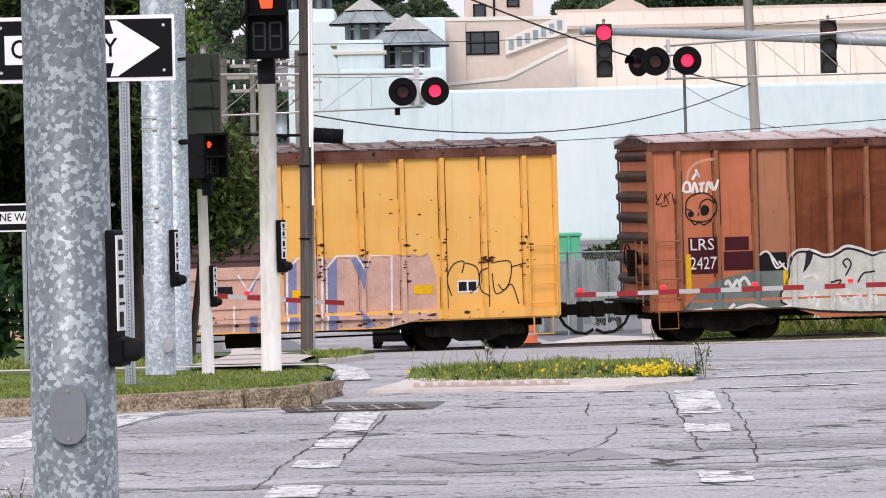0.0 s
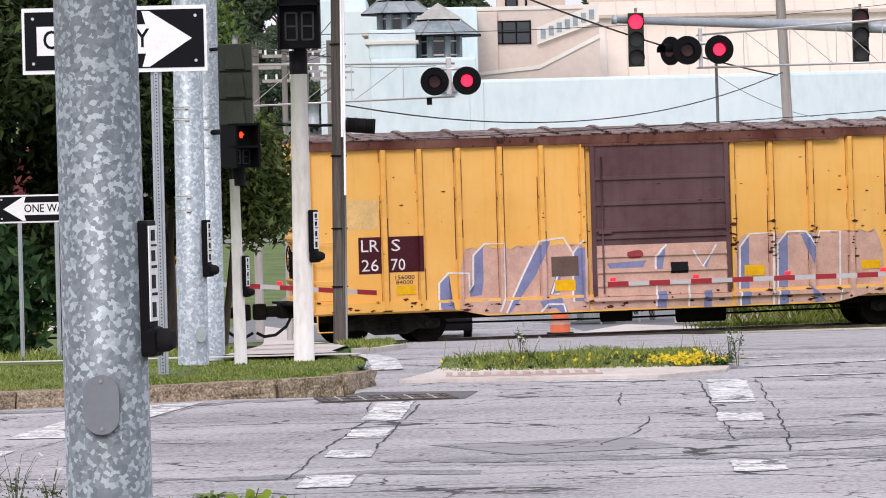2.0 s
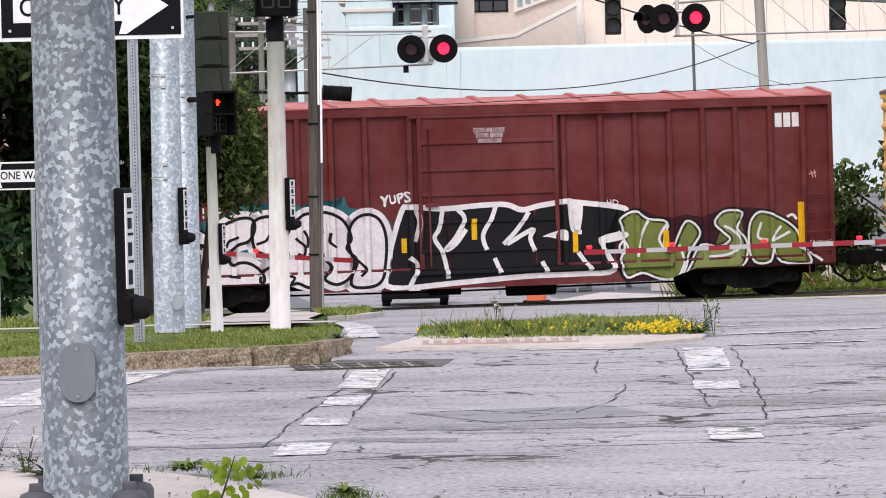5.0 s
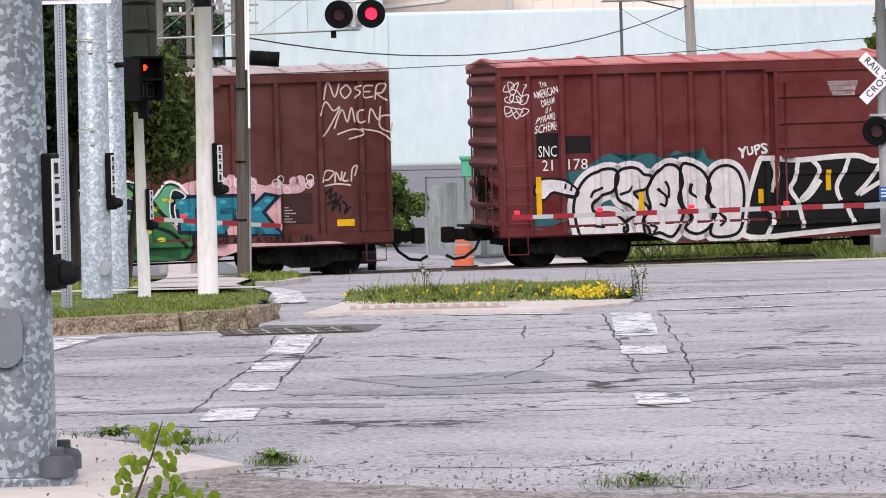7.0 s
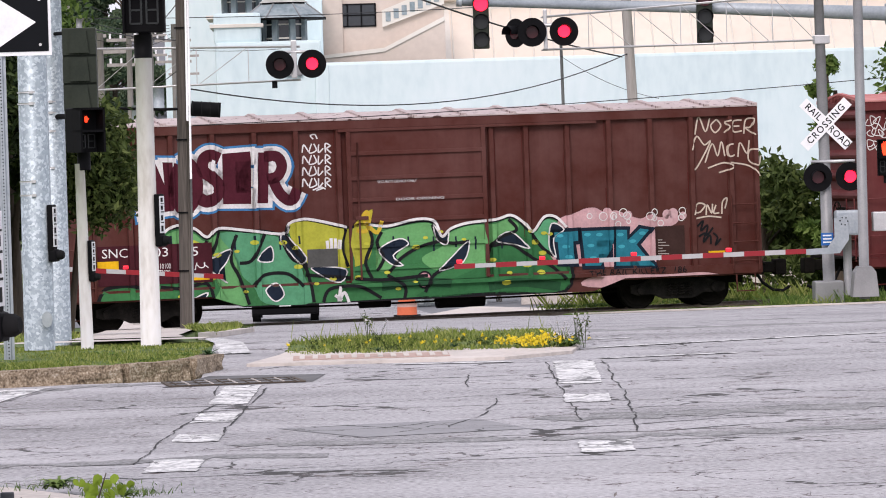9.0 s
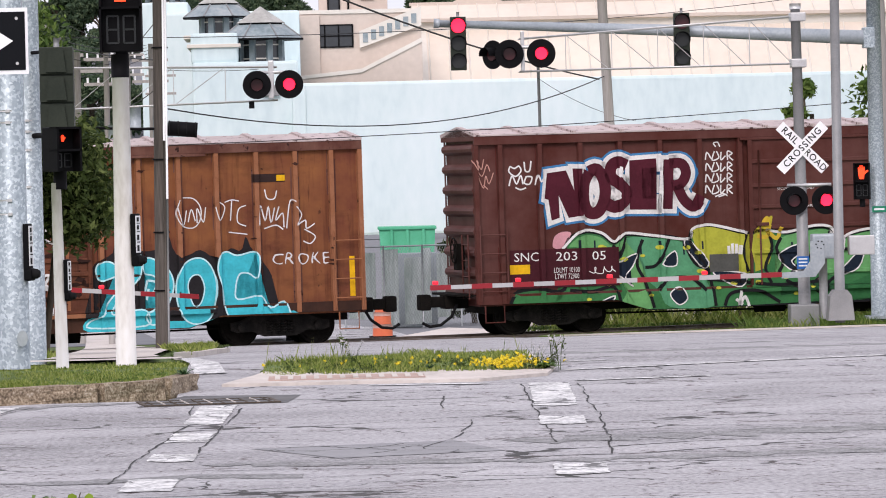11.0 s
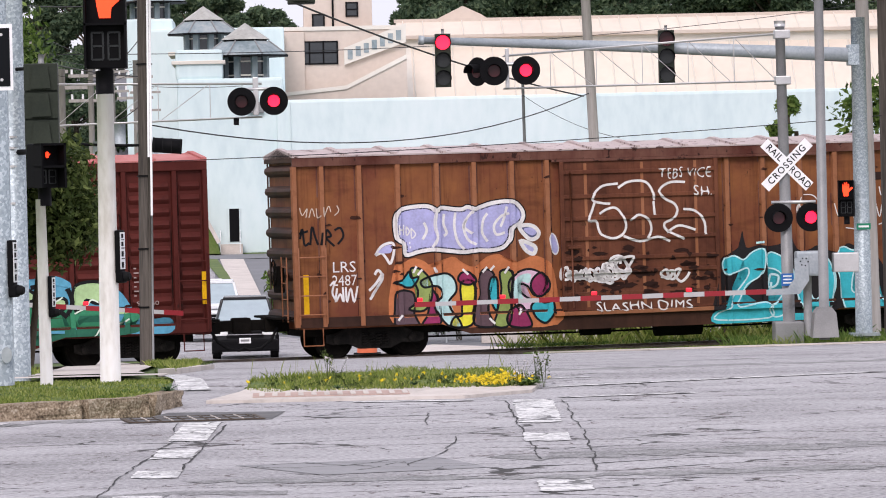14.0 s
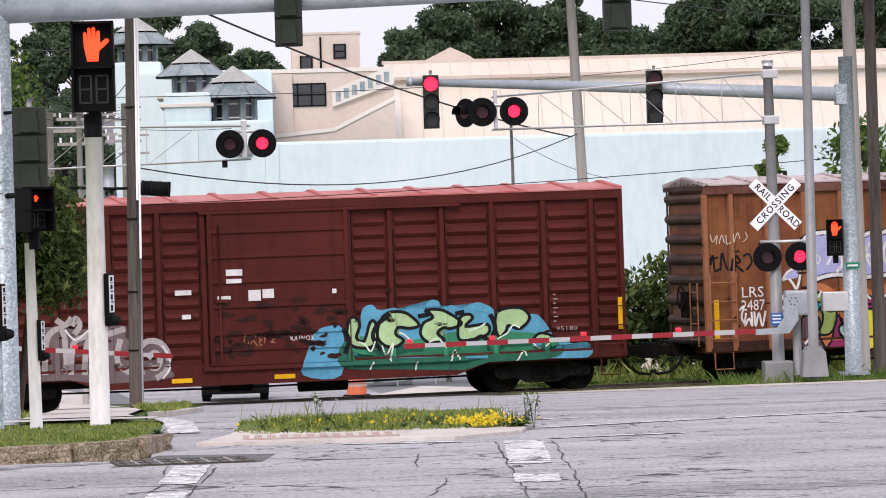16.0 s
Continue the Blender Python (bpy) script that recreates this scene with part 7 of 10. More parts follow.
def stains(car, n, x0, x1, z0, z1, mat_name, seed, size=0.06, posts_only=False):
    """Ragged rust blisters where the paint has come away."""
    r = random.Random(seed)
    posts = SIDES[car.name]["posts"]
    for _ in range(n):
        x = r.choice(posts) + r.uniform(-0.12, 0.15) if posts_only else r.uniform(x0, x1)
        if not x0 < x < x1:
            continue
        z = r.triangular(z0, z1, z0 + (z1 - z0) * 0.3)
        s, k = r.uniform(0.3, 1.4) * size, r.uniform(0.6, 3.0)
        bm = bmesh.new()
        bm.faces.new([bm.verts.new((x + k * s * math.cos(a) * r.uniform(0.4, 1.2), 0, z + s * 0.8 * math.sin(a) * r.uniform(0.4, 1.2))) for a in np.linspace(0, 5.6, 9)])
        sprayed(car, bm, mat_name, 3, "rust_spot")


def smoothed(pts, steps=4):
    """A closed outline rounded through its corner points."""
    n = len(pts)
    fine = []
    for i in range(n):
        p0, p1, p2, p3 = (Vector(pts[(i + k) % n]) for k in (-1, 0, 1, 2))
        for k in range(steps):
            t = k / steps
            fine.append(0.5 * ((2 * p1) + (p2 - p0) * t + (2 * p0 - 5 * p1 + 4 * p2 - p3) * t * t + (3 * p1 - p0 - 3 * p2 + p3) * t ** 3))
    return fine


def shape(car, pts, mat_name, layer, rim=None, w=0.05, curve=True):
    """A filled letter or field, with an outline in another colour where rim is given."""
    out = smoothed(pts) if curve else [Vector(p) for p in pts]
    bm = bmesh.new()
    bm.faces.new([bm.verts.new((p.x, 0, p.y)) for p in out])
    bmesh.ops.triangulate(bm, faces=bm.faces[:])
    sprayed(car, bm, mat_name, layer, "graffiti")
    if rim:
        bm = bmesh.new()
        n = len(out)
        pairs = []
        for i, p in enumerate(out):
            u, v = (p - out[i - 1]).normalized(), (out[(i + 1) % n] - p).normalized()
            d = u + v
            nrm = Vector((-d.y, d.x)).normalized() if d.length > 0.3 else Vector((-u.y, u.x))
            reach = min(1.8, 1 / max(0.4, nrm.dot(Vector((-u.y, u.x))))) * w / 2
            pairs.append((bm.verts.new((p.x + nrm.x * reach, 0, p.y + nrm.y * reach)), bm.verts.new((p.x - nrm.x * reach, 0, p.y - nrm.y * reach))))
        for i in range(n):
            q, r = pairs[i], pairs[(i + 1) % n]
            bm.faces.new((q[0], r[0], r[1], q[1]))
        sprayed(car, bm, rim, layer + (0 if rim == mat_name else 1), "graffiti_outline")


def faded_field(car, x0, x1, z0, z1, mat_name):
    """A rolled-on field of paint with a stepped, ragged top."""
    r = random.Random(int(x0 * 10))
    n = 40
    top = [(x0 + (x1 - x0) * k / n, z1 - 0.1 * r.random() - (0.5 if k in (0, n) else 0.16 if k in (1, n - 1) else 0)) for k in range(n + 1)]
    shape(car, top + [(x1, z0), (x0, z0)], mat_name, 0, curve=False)


def draw_pieces(a, b, c, d, e, f, white, black, ink, amber, cream, pink, blue, teal, olive, green, lime, orange, lilac, tq, sky_blue, mint, deep):
    """The large pieces and tags, letter by letter."""
    # rusty brown car: lilac bubble letters
    shape(e, [(-5.68, 3.02), (-5.59, 3.24), (-5.39, 3.32), (-5.01, 3.35), (-4.82, 3.31), (-4.72, 3.23), (-4.6, 3.3), (-4.31, 3.26), (-4.12, 3.25), (-3.99, 3.3), (-3.84, 3.25), (-3.69, 3.29), (-3.46, 3.36), (-3.13, 3.4), (-2.9, 3.37), (-2.75, 3.23), (-2.7, 3.07), (-2.78, 2.9), (-2.98, 2.79), (-3.03, 2.55), (-3.19, 2.37), (-3.48, 2.31), (-3.78, 2.32), (-4.09, 2.29), (-4.47, 2.33), (-4.82, 2.37), (-5.15, 2.33), (-5.44, 2.27), (-5.48, 2.52), (-5.64, 2.64)], lilac, 2, rim=black, w=0.14)
    shape(e, [(-5.68, 3.02), (-5.59, 3.24), (-5.39, 3.32), (-5.01, 3.35), (-4.82, 3.31), (-4.72, 3.23), (-4.6, 3.3), (-4.31, 3.26), (-4.12, 3.25), (-3.99, 3.3), (-3.84, 3.25), (-3.69, 3.29), (-3.46, 3.36), (-3.13, 3.4), (-2.9, 3.37), (-2.75, 3.23), (-2.7, 3.07), (-2.78, 2.9), (-2.98, 2.79), (-3.03, 2.55), (-3.19, 2.37), (-3.48, 2.31), (-3.78, 2.32), (-4.09, 2.29), (-4.47, 2.33), (-4.82, 2.37), (-5.15, 2.33), (-5.44, 2.27), (-5.48, 2.52), (-5.64, 2.64)], lilac, 3, rim=white, w=0.085)
    stroke(e, [(-5.01, 2.98), (-4.95, 2.8), (-5.05, 2.6)], 0.06, white, 5)
    stroke(e, [(-4.73, 3.19), (-4.76, 2.91), (-4.72, 2.62), (-4.82, 2.42)], 0.06, white, 5)
    stroke(e, [(-4.54, 3.16), (-4.56, 2.94), (-4.49, 2.74), (-4.56, 2.67)], 0.06, white, 5)
    stroke(e, [(-4.28, 3.18), (-4.31, 2.86), (-4.24, 2.53), (-4.09, 2.35)], 0.06, white, 5)
    stroke(e, [(-4.02, 3.03), (-4.08, 2.85), (-3.9, 2.7)], 0.06, white, 5)
    stroke(e, [(-3.87, 3.2), (-3.97, 3.1), (-4.1, 2.88), (-4.01, 2.58), (-3.83, 2.45)], 0.06, white, 5)
    stroke(e, [(-3.54, 3.14), (-3.64, 2.99), (-3.67, 2.72), (-3.55, 2.51)], 0.06, white, 5)
    stroke(e, [(-3.03, 3.13), (-3.23, 3.06), (-3.39, 2.86), (-3.34, 2.66), (-3.14, 2.7)], 0.06, white, 5)
    stroke(e, [(-3.08, 3.28), (-3.16, 3.01), (-3.24, 2.83)], 0.06, white, 5)
    stroke(e, [(-5.6, 2.94), (-5.59, 2.72)], 0.03, white, 6)
    stroke(e, [(-5.48, 2.94), (-5.49, 2.71)], 0.03, white, 6)
    stroke(e, [(-5.6, 2.83), (-5.48, 2.83)], 0.03, white, 6)
    stroke(e, [(-5.42, 2.91), (-5.42, 2.71), (-5.35, 2.79), (-5.42, 2.91)], 0.03, white, 6)
    stroke(e, [(-5.31, 2.86), (-5.3, 2.64), (-5.21, 2.73), (-5.31, 2.86)], 0.03, white, 6)
    stroke(e, [(-5.35, 2.56), (-5.35, 2.51)], 0.03, white, 6)
    stroke(e, [(-5.34, 2.46), (-5.34, 2.41)], 0.03, white, 6)
    shape(e, [(-2.8, 2.8), (-2.62, 2.85), (-2.45, 2.8), (-2.35, 2.66), (-2.44, 2.54), (-2.6, 2.55)], paint(0.09, 0.1, 0.2), 3, rim=white, w=0.09)
    shape(e, [(-2.7, 2.77), (-2.52, 2.79), (-2.4, 2.69), (-2.5, 2.61), (-2.63, 2.67)], lilac, 4)
    shape(e, [(-2.78, 2.49), (-2.61, 2.45), (-2.44, 2.34), (-2.49, 2.2), (-2.66, 2.28)], lilac, 3, rim=white, w=0.09)
    shape(e, [(-2.12, 2.53), (-2.05, 2.64), (-1.96, 2.55), (-1.9, 2.3), (-1.97, 2.17), (-2.07, 2.28)], lilac, 2, rim=white, w=0.03)
    # piece in five colours on an orange field
    shape(e, [(-5.74, 1.94), (-5.51, 2.09), (-5.28, 2.19), (-5.03, 2.12), (-4.84, 1.98), (-4.59, 2.12), (-4.33, 2.19), (-4.08, 2), (-3.83, 1.97), (-3.57, 2.17), (-3.27, 2.21), (-3, 2.02), (-2.74, 2.07), (-2.48, 2.16), (-2.2, 2.05), (-2.03, 1.82), (-1.96, 1.27), (-1.99, 0.59), (-3.91, 0.6), (-5.74, 0.63)], orange, 0)
    plumb = paint(0.12, 0.075, 0.09)
    oliv = paint(0.25, 0.32, 0.1)
    cyan = paint(0.03, 0.38, 0.46)
    pale = paint(0.46, 0.68, 0.68)
    mag = paint(0.28, 0.035, 0.11)
    yel = paint(0.72, 0.66, 0.05)
    rose = paint(0.66, 0.45, 0.58)
    shape(e, [(-5.67, 1.45), (-5.34, 1.44), (-5.26, 1.24), (-5.29, 0.93), (-5.21, 0.65), (-5.72, 0.67), (-5.73, 1.07)], plumb, 1, rim=black, w=0.05)
    shape(e, [(-5.34, 1.96), (-5.1, 1.93), (-4.87, 1.63), (-4.89, 1.25), (-5.07, 1.01), (-5.4, 1.05), (-5.25, 1.19), (-5.19, 1.46), (-5.3, 1.71)], oliv, 2, rim=black, w=0.05)
    shape(e, [(-5.71, 1.66), (-5.54, 1.72), (-5.39, 1.89), (-5.33, 1.75), (-5.17, 1.76), (-5.29, 1.57), (-5.43, 1.54), (-5.58, 1.6)], cyan, 3, rim=black, w=0.05)
    shape(e, [(-4.88, 1.45), (-4.74, 1.25), (-4.72, 0.64), (-5.13, 0.68), (-4.97, 0.96)], mag, 1, rim=black, w=0.05)
    shape(e, [(-5.11, 1.68), (-4.78, 1.8), (-4.5, 1.82), (-4.33, 1.66), (-4.31, 1.41), (-4.49, 1.14), (-4.22, 0.64), (-4.55, 0.67), (-4.82, 1.1), (-4.64, 1.35), (-4.76, 1.55), (-5.04, 1.53)], pale, 2, rim=black, w=0.05)
    shape(e, [(-4.2, 1.58), (-3.9, 1.6), (-3.91, 1.01), (-4, 0.65), (-4.45, 0.63), (-4.39, 0.84), (-4.19, 0.92)], yel, 2, rim=black, w=0.05)
    shape(e, [(-4.26, 1.69), (-4.17, 1.83), (-3.99, 1.83), (-3.86, 1.65), (-3.97, 1.56), (-4.15, 1.58)], mag, 3, rim=black, w=0.05)
    shape(e, [(-3.79, 1.67), (-3.64, 1.89), (-3.42, 1.76), (-3.53, 1.34), (-3.58, 0.92), (-3.47, 0.61), (-3.91, 0.65), (-3.92, 1), (-3.77, 1.32)], plumb, 2, rim=black, w=0.05)
    shape(e, [(-3.49, 1.69), (-3.35, 1.63), (-3.37, 0.96), (-3.52, 1.18), (-3.56, 1.43)], cyan, 3, rim=black, w=0.05)
    shape(e, [(-3.28, 1.82), (-3.01, 1.81), (-3.03, 1.3), (-3.11, 0.64), (-3.47, 0.62), (-3.36, 0.98), (-3.26, 1.43)], oliv, 2, rim=black, w=0.05)
    shape(e, [(-3.08, 1.58), (-2.89, 1.78), (-2.61, 1.86), (-2.35, 1.77), (-2.21, 1.58), (-2.3, 1.33), (-2.5, 1.27), (-2.63, 1.46), (-2.8, 1.53), (-2.88, 1.42), (-2.68, 1.23), (-2.49, 1.13), (-2.57, 0.95), (-2.89, 0.97), (-3.06, 1.28)], rose, 2, rim=black, w=0.05)
    shape(e, [(-2.98, 1.59), (-2.77, 1.74), (-2.57, 1.74), (-2.62, 1.54), (-2.82, 1.59), (-2.92, 1.4), (-2.75, 1.22), (-2.88, 1.09), (-3.01, 1.3)], pale, 3)
    shape(e, [(-2.52, 1.64), (-2.31, 1.77), (-2.15, 1.52), (-2.24, 1.3), (-2.43, 1.24), (-2.57, 1.44)], mag, 3, rim=black, w=0.05)
    shape(e, [(-3.17, 0.78), (-3.03, 0.99), (-2.82, 1.06), (-2.68, 0.85), (-2.61, 0.57), (-3.07, 0.59)], mag, 2, rim=black, w=0.05)
    shape(e, [(-2.58, 1.02), (-2.41, 1.16), (-2.27, 1.09), (-2.08, 1.12), (-2.03, 0.93), (-2.16, 0.72), (-2.3, 0.64), (-2.5, 0.78)], cyan, 4, rim=black, w=0.05)
    stroke(e, [(-5.29, 1.86), (-5.21, 2.01)], 0.05, white, 6)
    stroke(e, [(-5.19, 1.81), (-5.08, 1.93)], 0.05, white, 6)
    stroke(e, [(-4.76, 1.85), (-4.8, 1.97)], 0.05, white, 6)
    stroke(e, [(-3.69, 1.82), (-3.58, 1.94)], 0.05, white, 6)
    stroke(e, [(-3.51, 1.86), (-3.41, 1.96)], 0.05, white, 6)
    stroke(e, [(-3.18, 1.78), (-3.07, 1.93)], 0.05, white, 6)
    stroke(e, [(-4.15, 1.91), (-4.02, 1.78)], 0.05, white, 6)
    stroke(e, [(-2.89, 0.84), (-2.81, 0.98)], 0.05, white, 6)
    stroke(e, [(-5.68, 0.81), (-5.58, 0.93)], 0.05, white, 6)
    stroke(e, [(-3.58, 0.79), (-3.45, 0.66)], 0.05, white, 6)
    # white outline letters over the door
    stroke(e, [(-0.5, 3.72), (-0.85, 3.68), (-1.04, 3.53), (-1.1, 3.36), (-0.89, 3.29), (-0.69, 3.27)], 0.055, white, 2)
    stroke(e, [(-1.05, 3.33), (-1.13, 3.11), (-1.21, 2.91), (-1.03, 2.88), (-0.98, 2.7), (-0.9, 2.57), (-0.65, 2.49), (-0.41, 2.58), (-0.33, 2.78), (-0.41, 2.99), (-0.56, 3.17), (-0.77, 3.15), (-0.95, 3.05)], 0.055, white, 2)
    stroke(e, [(-0.5, 3.62), (-0.26, 3.75), (0.1, 3.76), (0.28, 3.6), (0.35, 3.32)], 0.055, white, 2)
    stroke(e, [(1.09, 3.71), (0.78, 3.72), (0.57, 3.64), (0.47, 3.5), (0.61, 3.34), (0.82, 3.23), (0.89, 3.06), (0.76, 2.88), (0.58, 2.79), (0.63, 2.63), (1.04, 2.42)], 0.055, white, 2)
    stroke(e, [(1.03, 3.1), (1.31, 3.05), (1.52, 2.81), (1.54, 2.51)], 0.055, white, 2)
    stroke(e, [(0.63, 2.58), (0.92, 2.73), (1.31, 2.62)], 0.055, white, 2)
    stroke(e, [(0.35, 2.99), (0.33, 3.3)], 0.055, white, 2)
    stroke(e, [(-0.23, 2.88), (-0.02, 3), (0.21, 2.87), (0.26, 2.64), (0.16, 2.47)], 0.055, white, 2)
    stroke(e, [(-0.41, 2.53), (-0, 2.4), (0.39, 2.49), (0.7, 2.38)], 0.055, white, 2)
    # turquoise letters over a black field with flames
    shape(e, [(1.81, 1.41), (1.9, 1.89), (2.12, 2.06), (2.35, 2.18), (2.46, 2.56), (2.54, 2.18), (2.85, 2.22), (3.18, 2.19), (3.44, 2.28), (3.59, 2.53), (3.72, 2.17), (3.93, 2.01), (4.3, 2.18), (4.7, 1.94), (4.97, 2.19), (5.23, 2.13), (5.33, 2.44), (5.47, 2.13), (5.71, 1.86), (5.92, 1.42), (5.82, 0.58), (3.61, 0.52), (1.8, 0.52)], paint(0.02, 0.018, 0.02), 0)
    pale_tq = paint(0.5, 0.76, 0.8)
    shape(e, [(1.96, 1.79), (2.04, 1.96), (2.27, 1.99), (2.47, 1.9), (2.69, 2.07), (2.95, 2.12), (2.96, 1.76), (2.84, 1.51), (2.54, 1.33), (2.36, 1.01), (2.3, 0.83), (2.93, 0.92), (3.09, 0.79), (3.02, 0.56), (1.8, 0.55), (1.8, 0.7), (2.09, 0.82), (2.2, 1.07), (2.47, 1.39), (2.59, 1.59), (2.54, 1.71), (2.31, 1.63), (2.05, 1.58)], tq, 2, rim=pale_tq, w=0.035)
    shape(e, [(3.02, 1.94), (3.14, 2.05), (3.45, 1.9), (3.64, 1.66), (3.68, 1.36), (3.56, 1.03), (3.4, 0.65), (3.14, 0.58), (3.04, 0.8), (3.25, 0.92), (3.43, 1.17), (3.42, 1.47), (3.23, 1.65), (3.04, 1.71)], tq, 2, rim=pale_tq, w=0.035)
    shape(e, [(3.73, 1.29), (3.82, 1.71), (4.03, 1.95), (4.3, 2), (4.51, 1.84), (4.64, 1.46), (4.59, 0.95), (4.41, 0.62), (4.08, 0.56), (3.83, 0.77)], tq, 3, rim=pale_tq, w=0.035)
    shape(e, [(4, 1.35), (4.08, 1.59), (4.27, 1.62), (4.37, 1.34), (4.28, 1.01), (4.12, 0.96)], paint(0.02, 0.018, 0.02), 4, rim=pale_tq, w=0.03)
    shape(e, [(4.73, 2.02), (4.89, 2.12), (5.13, 2.03), (5.5, 2.1), (5.62, 1.94), (5.56, 1.53), (5.36, 1.63), (5.16, 1.61), (5.07, 1.32), (5.11, 1.06), (5.62, 1.12), (5.83, 0.85), (6.15, 0.98), (6.28, 0.64), (6.14, 0.49), (5.08, 0.58), (4.83, 0.81), (4.77, 1.33), (4.67, 1.71)], tq, 3, rim=pale_tq, w=0.035)
    shape(e, [(1.75, 0.75), (2.3, 0.76), (3.09, 0.66), (4.15, 0.63), (4.94, 0.63), (5.61, 0.64), (6.35, 0.77), (6.36, 0.49), (4.94, 0.48), (3.08, 0.48), (1.74, 0.47)], tq, 1)
    stroke(e, [(3.1, 1.55), (3.29, 1.5), (3.23, 1.29), (3.04, 1.27), (3.1, 1.55)], 0.05, pale_tq, 5)
    stroke(e, [(2.78, 2.27), (2.95, 2.29)], 0.05, pale_tq, 5)
    stroke(e, [(3.12, 1.37), (3.07, 1.12)], 0.05, pale_tq, 5)
    # thin tags on the right-hand panels
    words(e, 'CROKE', 5.92, 7.22, 1.78, 2.05, white, 2, wob=0.13, offset=-0.01)
    stroke(e, [(3.87, 3.29), (3.78, 2.99), (3.91, 2.73), (4.15, 2.67), (4.31, 2.82), (4.34, 3.1), (4.19, 3.31), (3.95, 3.34)], 0.025, white, 2)
    stroke(e, [(3.81, 3.14), (3.94, 2.73), (4.02, 3.06)], 0.025, white, 2)
    stroke(e, [(4.05, 2.8), (4.13, 3.08), (4.21, 2.82)], 0.025, white, 2)
    stroke(e, [(4.25, 2.77), (4.26, 3.1), (4.39, 2.79), (4.45, 3.12)], 0.025, white, 2)
    stroke(e, [(4.66, 3.12), (4.76, 2.81), (4.88, 3.09), (4.77, 3.22)], 0.025, white, 2)
    stroke(e, [(4.88, 3.21), (5.04, 3.26), (5.2, 3.23)], 0.025, white, 2)
    stroke(e, [(5.04, 3.24), (5, 2.8)], 0.025, white, 2)
    stroke(e, [(5.36, 3.13), (5.19, 3.05), (5.16, 2.77), (5.35, 2.67)], 0.025, white, 2)
    stroke(e, [(4.95, 2.55), (5.37, 2.49)], 0.025, white, 2)
    stroke(e, [(5.64, 2.68), (5.68, 3.12), (5.78, 2.78), (5.86, 3.09), (5.91, 2.73), (6, 3.06)], 0.028, white, 2)
    stroke(e, [(5.75, 2.6), (6.02, 2.67), (6.18, 2.57)], 0.028, white, 2)
    stroke(e, [(6.1, 3.08), (6.02, 2.78), (6.18, 2.93), (6.2, 2.62)], 0.028, white, 2)
    stroke(e, [(6.26, 2.59), (6.35, 3.18), (6.48, 3.18)], 0.028, white, 2)
    stroke(e, [(6.48, 3.07), (6.61, 2.89), (6.5, 2.66), (6.69, 2.76), (6.71, 2.58), (6.9, 2.68)], 0.028, white, 2)
    stroke(e, [(6.66, 2.56), (6.9, 2.4), (6.79, 2.24), (6.63, 2.3)], 0.028, white, 2)
    stroke(e, [(5.79, 3.47), (5.84, 3.27), (6, 3.26), (6.06, 3.44)], 0.028, white, 2)
    scribble(e, -1.82, -1.56, 1.52, 1.88, 0.06, white, 70, 10, 6)
    scribble(e, -1.57, -1.3, 1.51, 1.83, 0.06, white, 71, 10, 6)
    scribble(e, -1.23, -0.94, 1.5, 1.87, 0.06, white, 72, 10, 6)
    scribble(e, -0.92, -0.66, 1.43, 1.96, 0.06, white, 73, 10, 6)
    scribble(e, -0.61, -0.37, 1.48, 2.23, 0.06, white, 74, 10, 6)
    scribble(e, 0.48, 1.03, 1.45, 1.81, 0.06, white, 75, 10, 6)
    words(e, 'SLASHN DIMS', -1.09, 1.19, 0.84, 1.05, white, 6, wob=0.13)
    words(e, 'TEBS VICE', 0.46, 1.72, 3.8, 4.05, white, 3, wob=0.13, offset=-0.005)
    words(e, 'SH.', 1.29, 1.71, 3.39, 3.63, white, 3, wob=0.13)
    rect(e, 5.5, 6.25, 3.63, 3.81, paint(0.035, 0.02, 0.018), 2)
    rect(e, 6.06, 6.25, 3.65, 3.78, amber, 3)
    rect(e, 7.66, 7.78, 1.04, 1.93, amber, 1, 'yellow_bar')
    stroke(e, [(-7.84, 3.39), (-7.78, 3.22), (-7.67, 3.37), (-7.7, 3.17)], 0.022, cream, 2)
    stroke(e, [(-7.63, 3.17), (-7.56, 3.37), (-7.5, 3.19)], 0.022, cream, 2)
    stroke(e, [(-7.46, 3.37), (-7.44, 3.16), (-7.37, 3.21)], 0.022, cream, 2)
    stroke(e, [(-7.31, 3.39), (-7.29, 3.18), (-7.18, 3.41), (-7.13, 3.28)], 0.022, cream, 2)
    stroke(e, [(-7.05, 3.2), (-6.95, 3.3), (-6.99, 3.42)], 0.022, cream, 2)
    stroke(e, [(-7.85, 2.7), (-7.79, 2.92), (-7.75, 2.57), (-7.64, 2.61)], 0.05, black, 2)
    stroke(e, [(-7.87, 2.82), (-7.66, 2.87)], 0.05, black, 2)
    stroke(e, [(-7.62, 2.56), (-7.57, 2.96), (-7.51, 2.76), (-7.44, 2.56)], 0.05, black, 2)
    stroke(e, [(-7.38, 2.55), (-7.35, 2.83)], 0.05, black, 2)
    stroke(e, [(-7.28, 2.55), (-7.24, 2.88), (-7.14, 2.75), (-7.25, 2.7), (-7.07, 2.52)], 0.05, black, 2)
    stroke(e, [(-7.06, 2.87), (-6.93, 2.92), (-6.86, 2.74), (-6.99, 2.56)], 0.05, black, 2)
    stroke(e, [(-7.2, 1.64), (-7.09, 1.73), (-7.15, 1.48), (-7.05, 1.28)], 0.045, white, 2)
    stroke(e, [(-7.04, 1.58), (-7.08, 1.28), (-6.97, 1.45), (-6.9, 1.27), (-6.91, 1.6)], 0.045, white, 2)
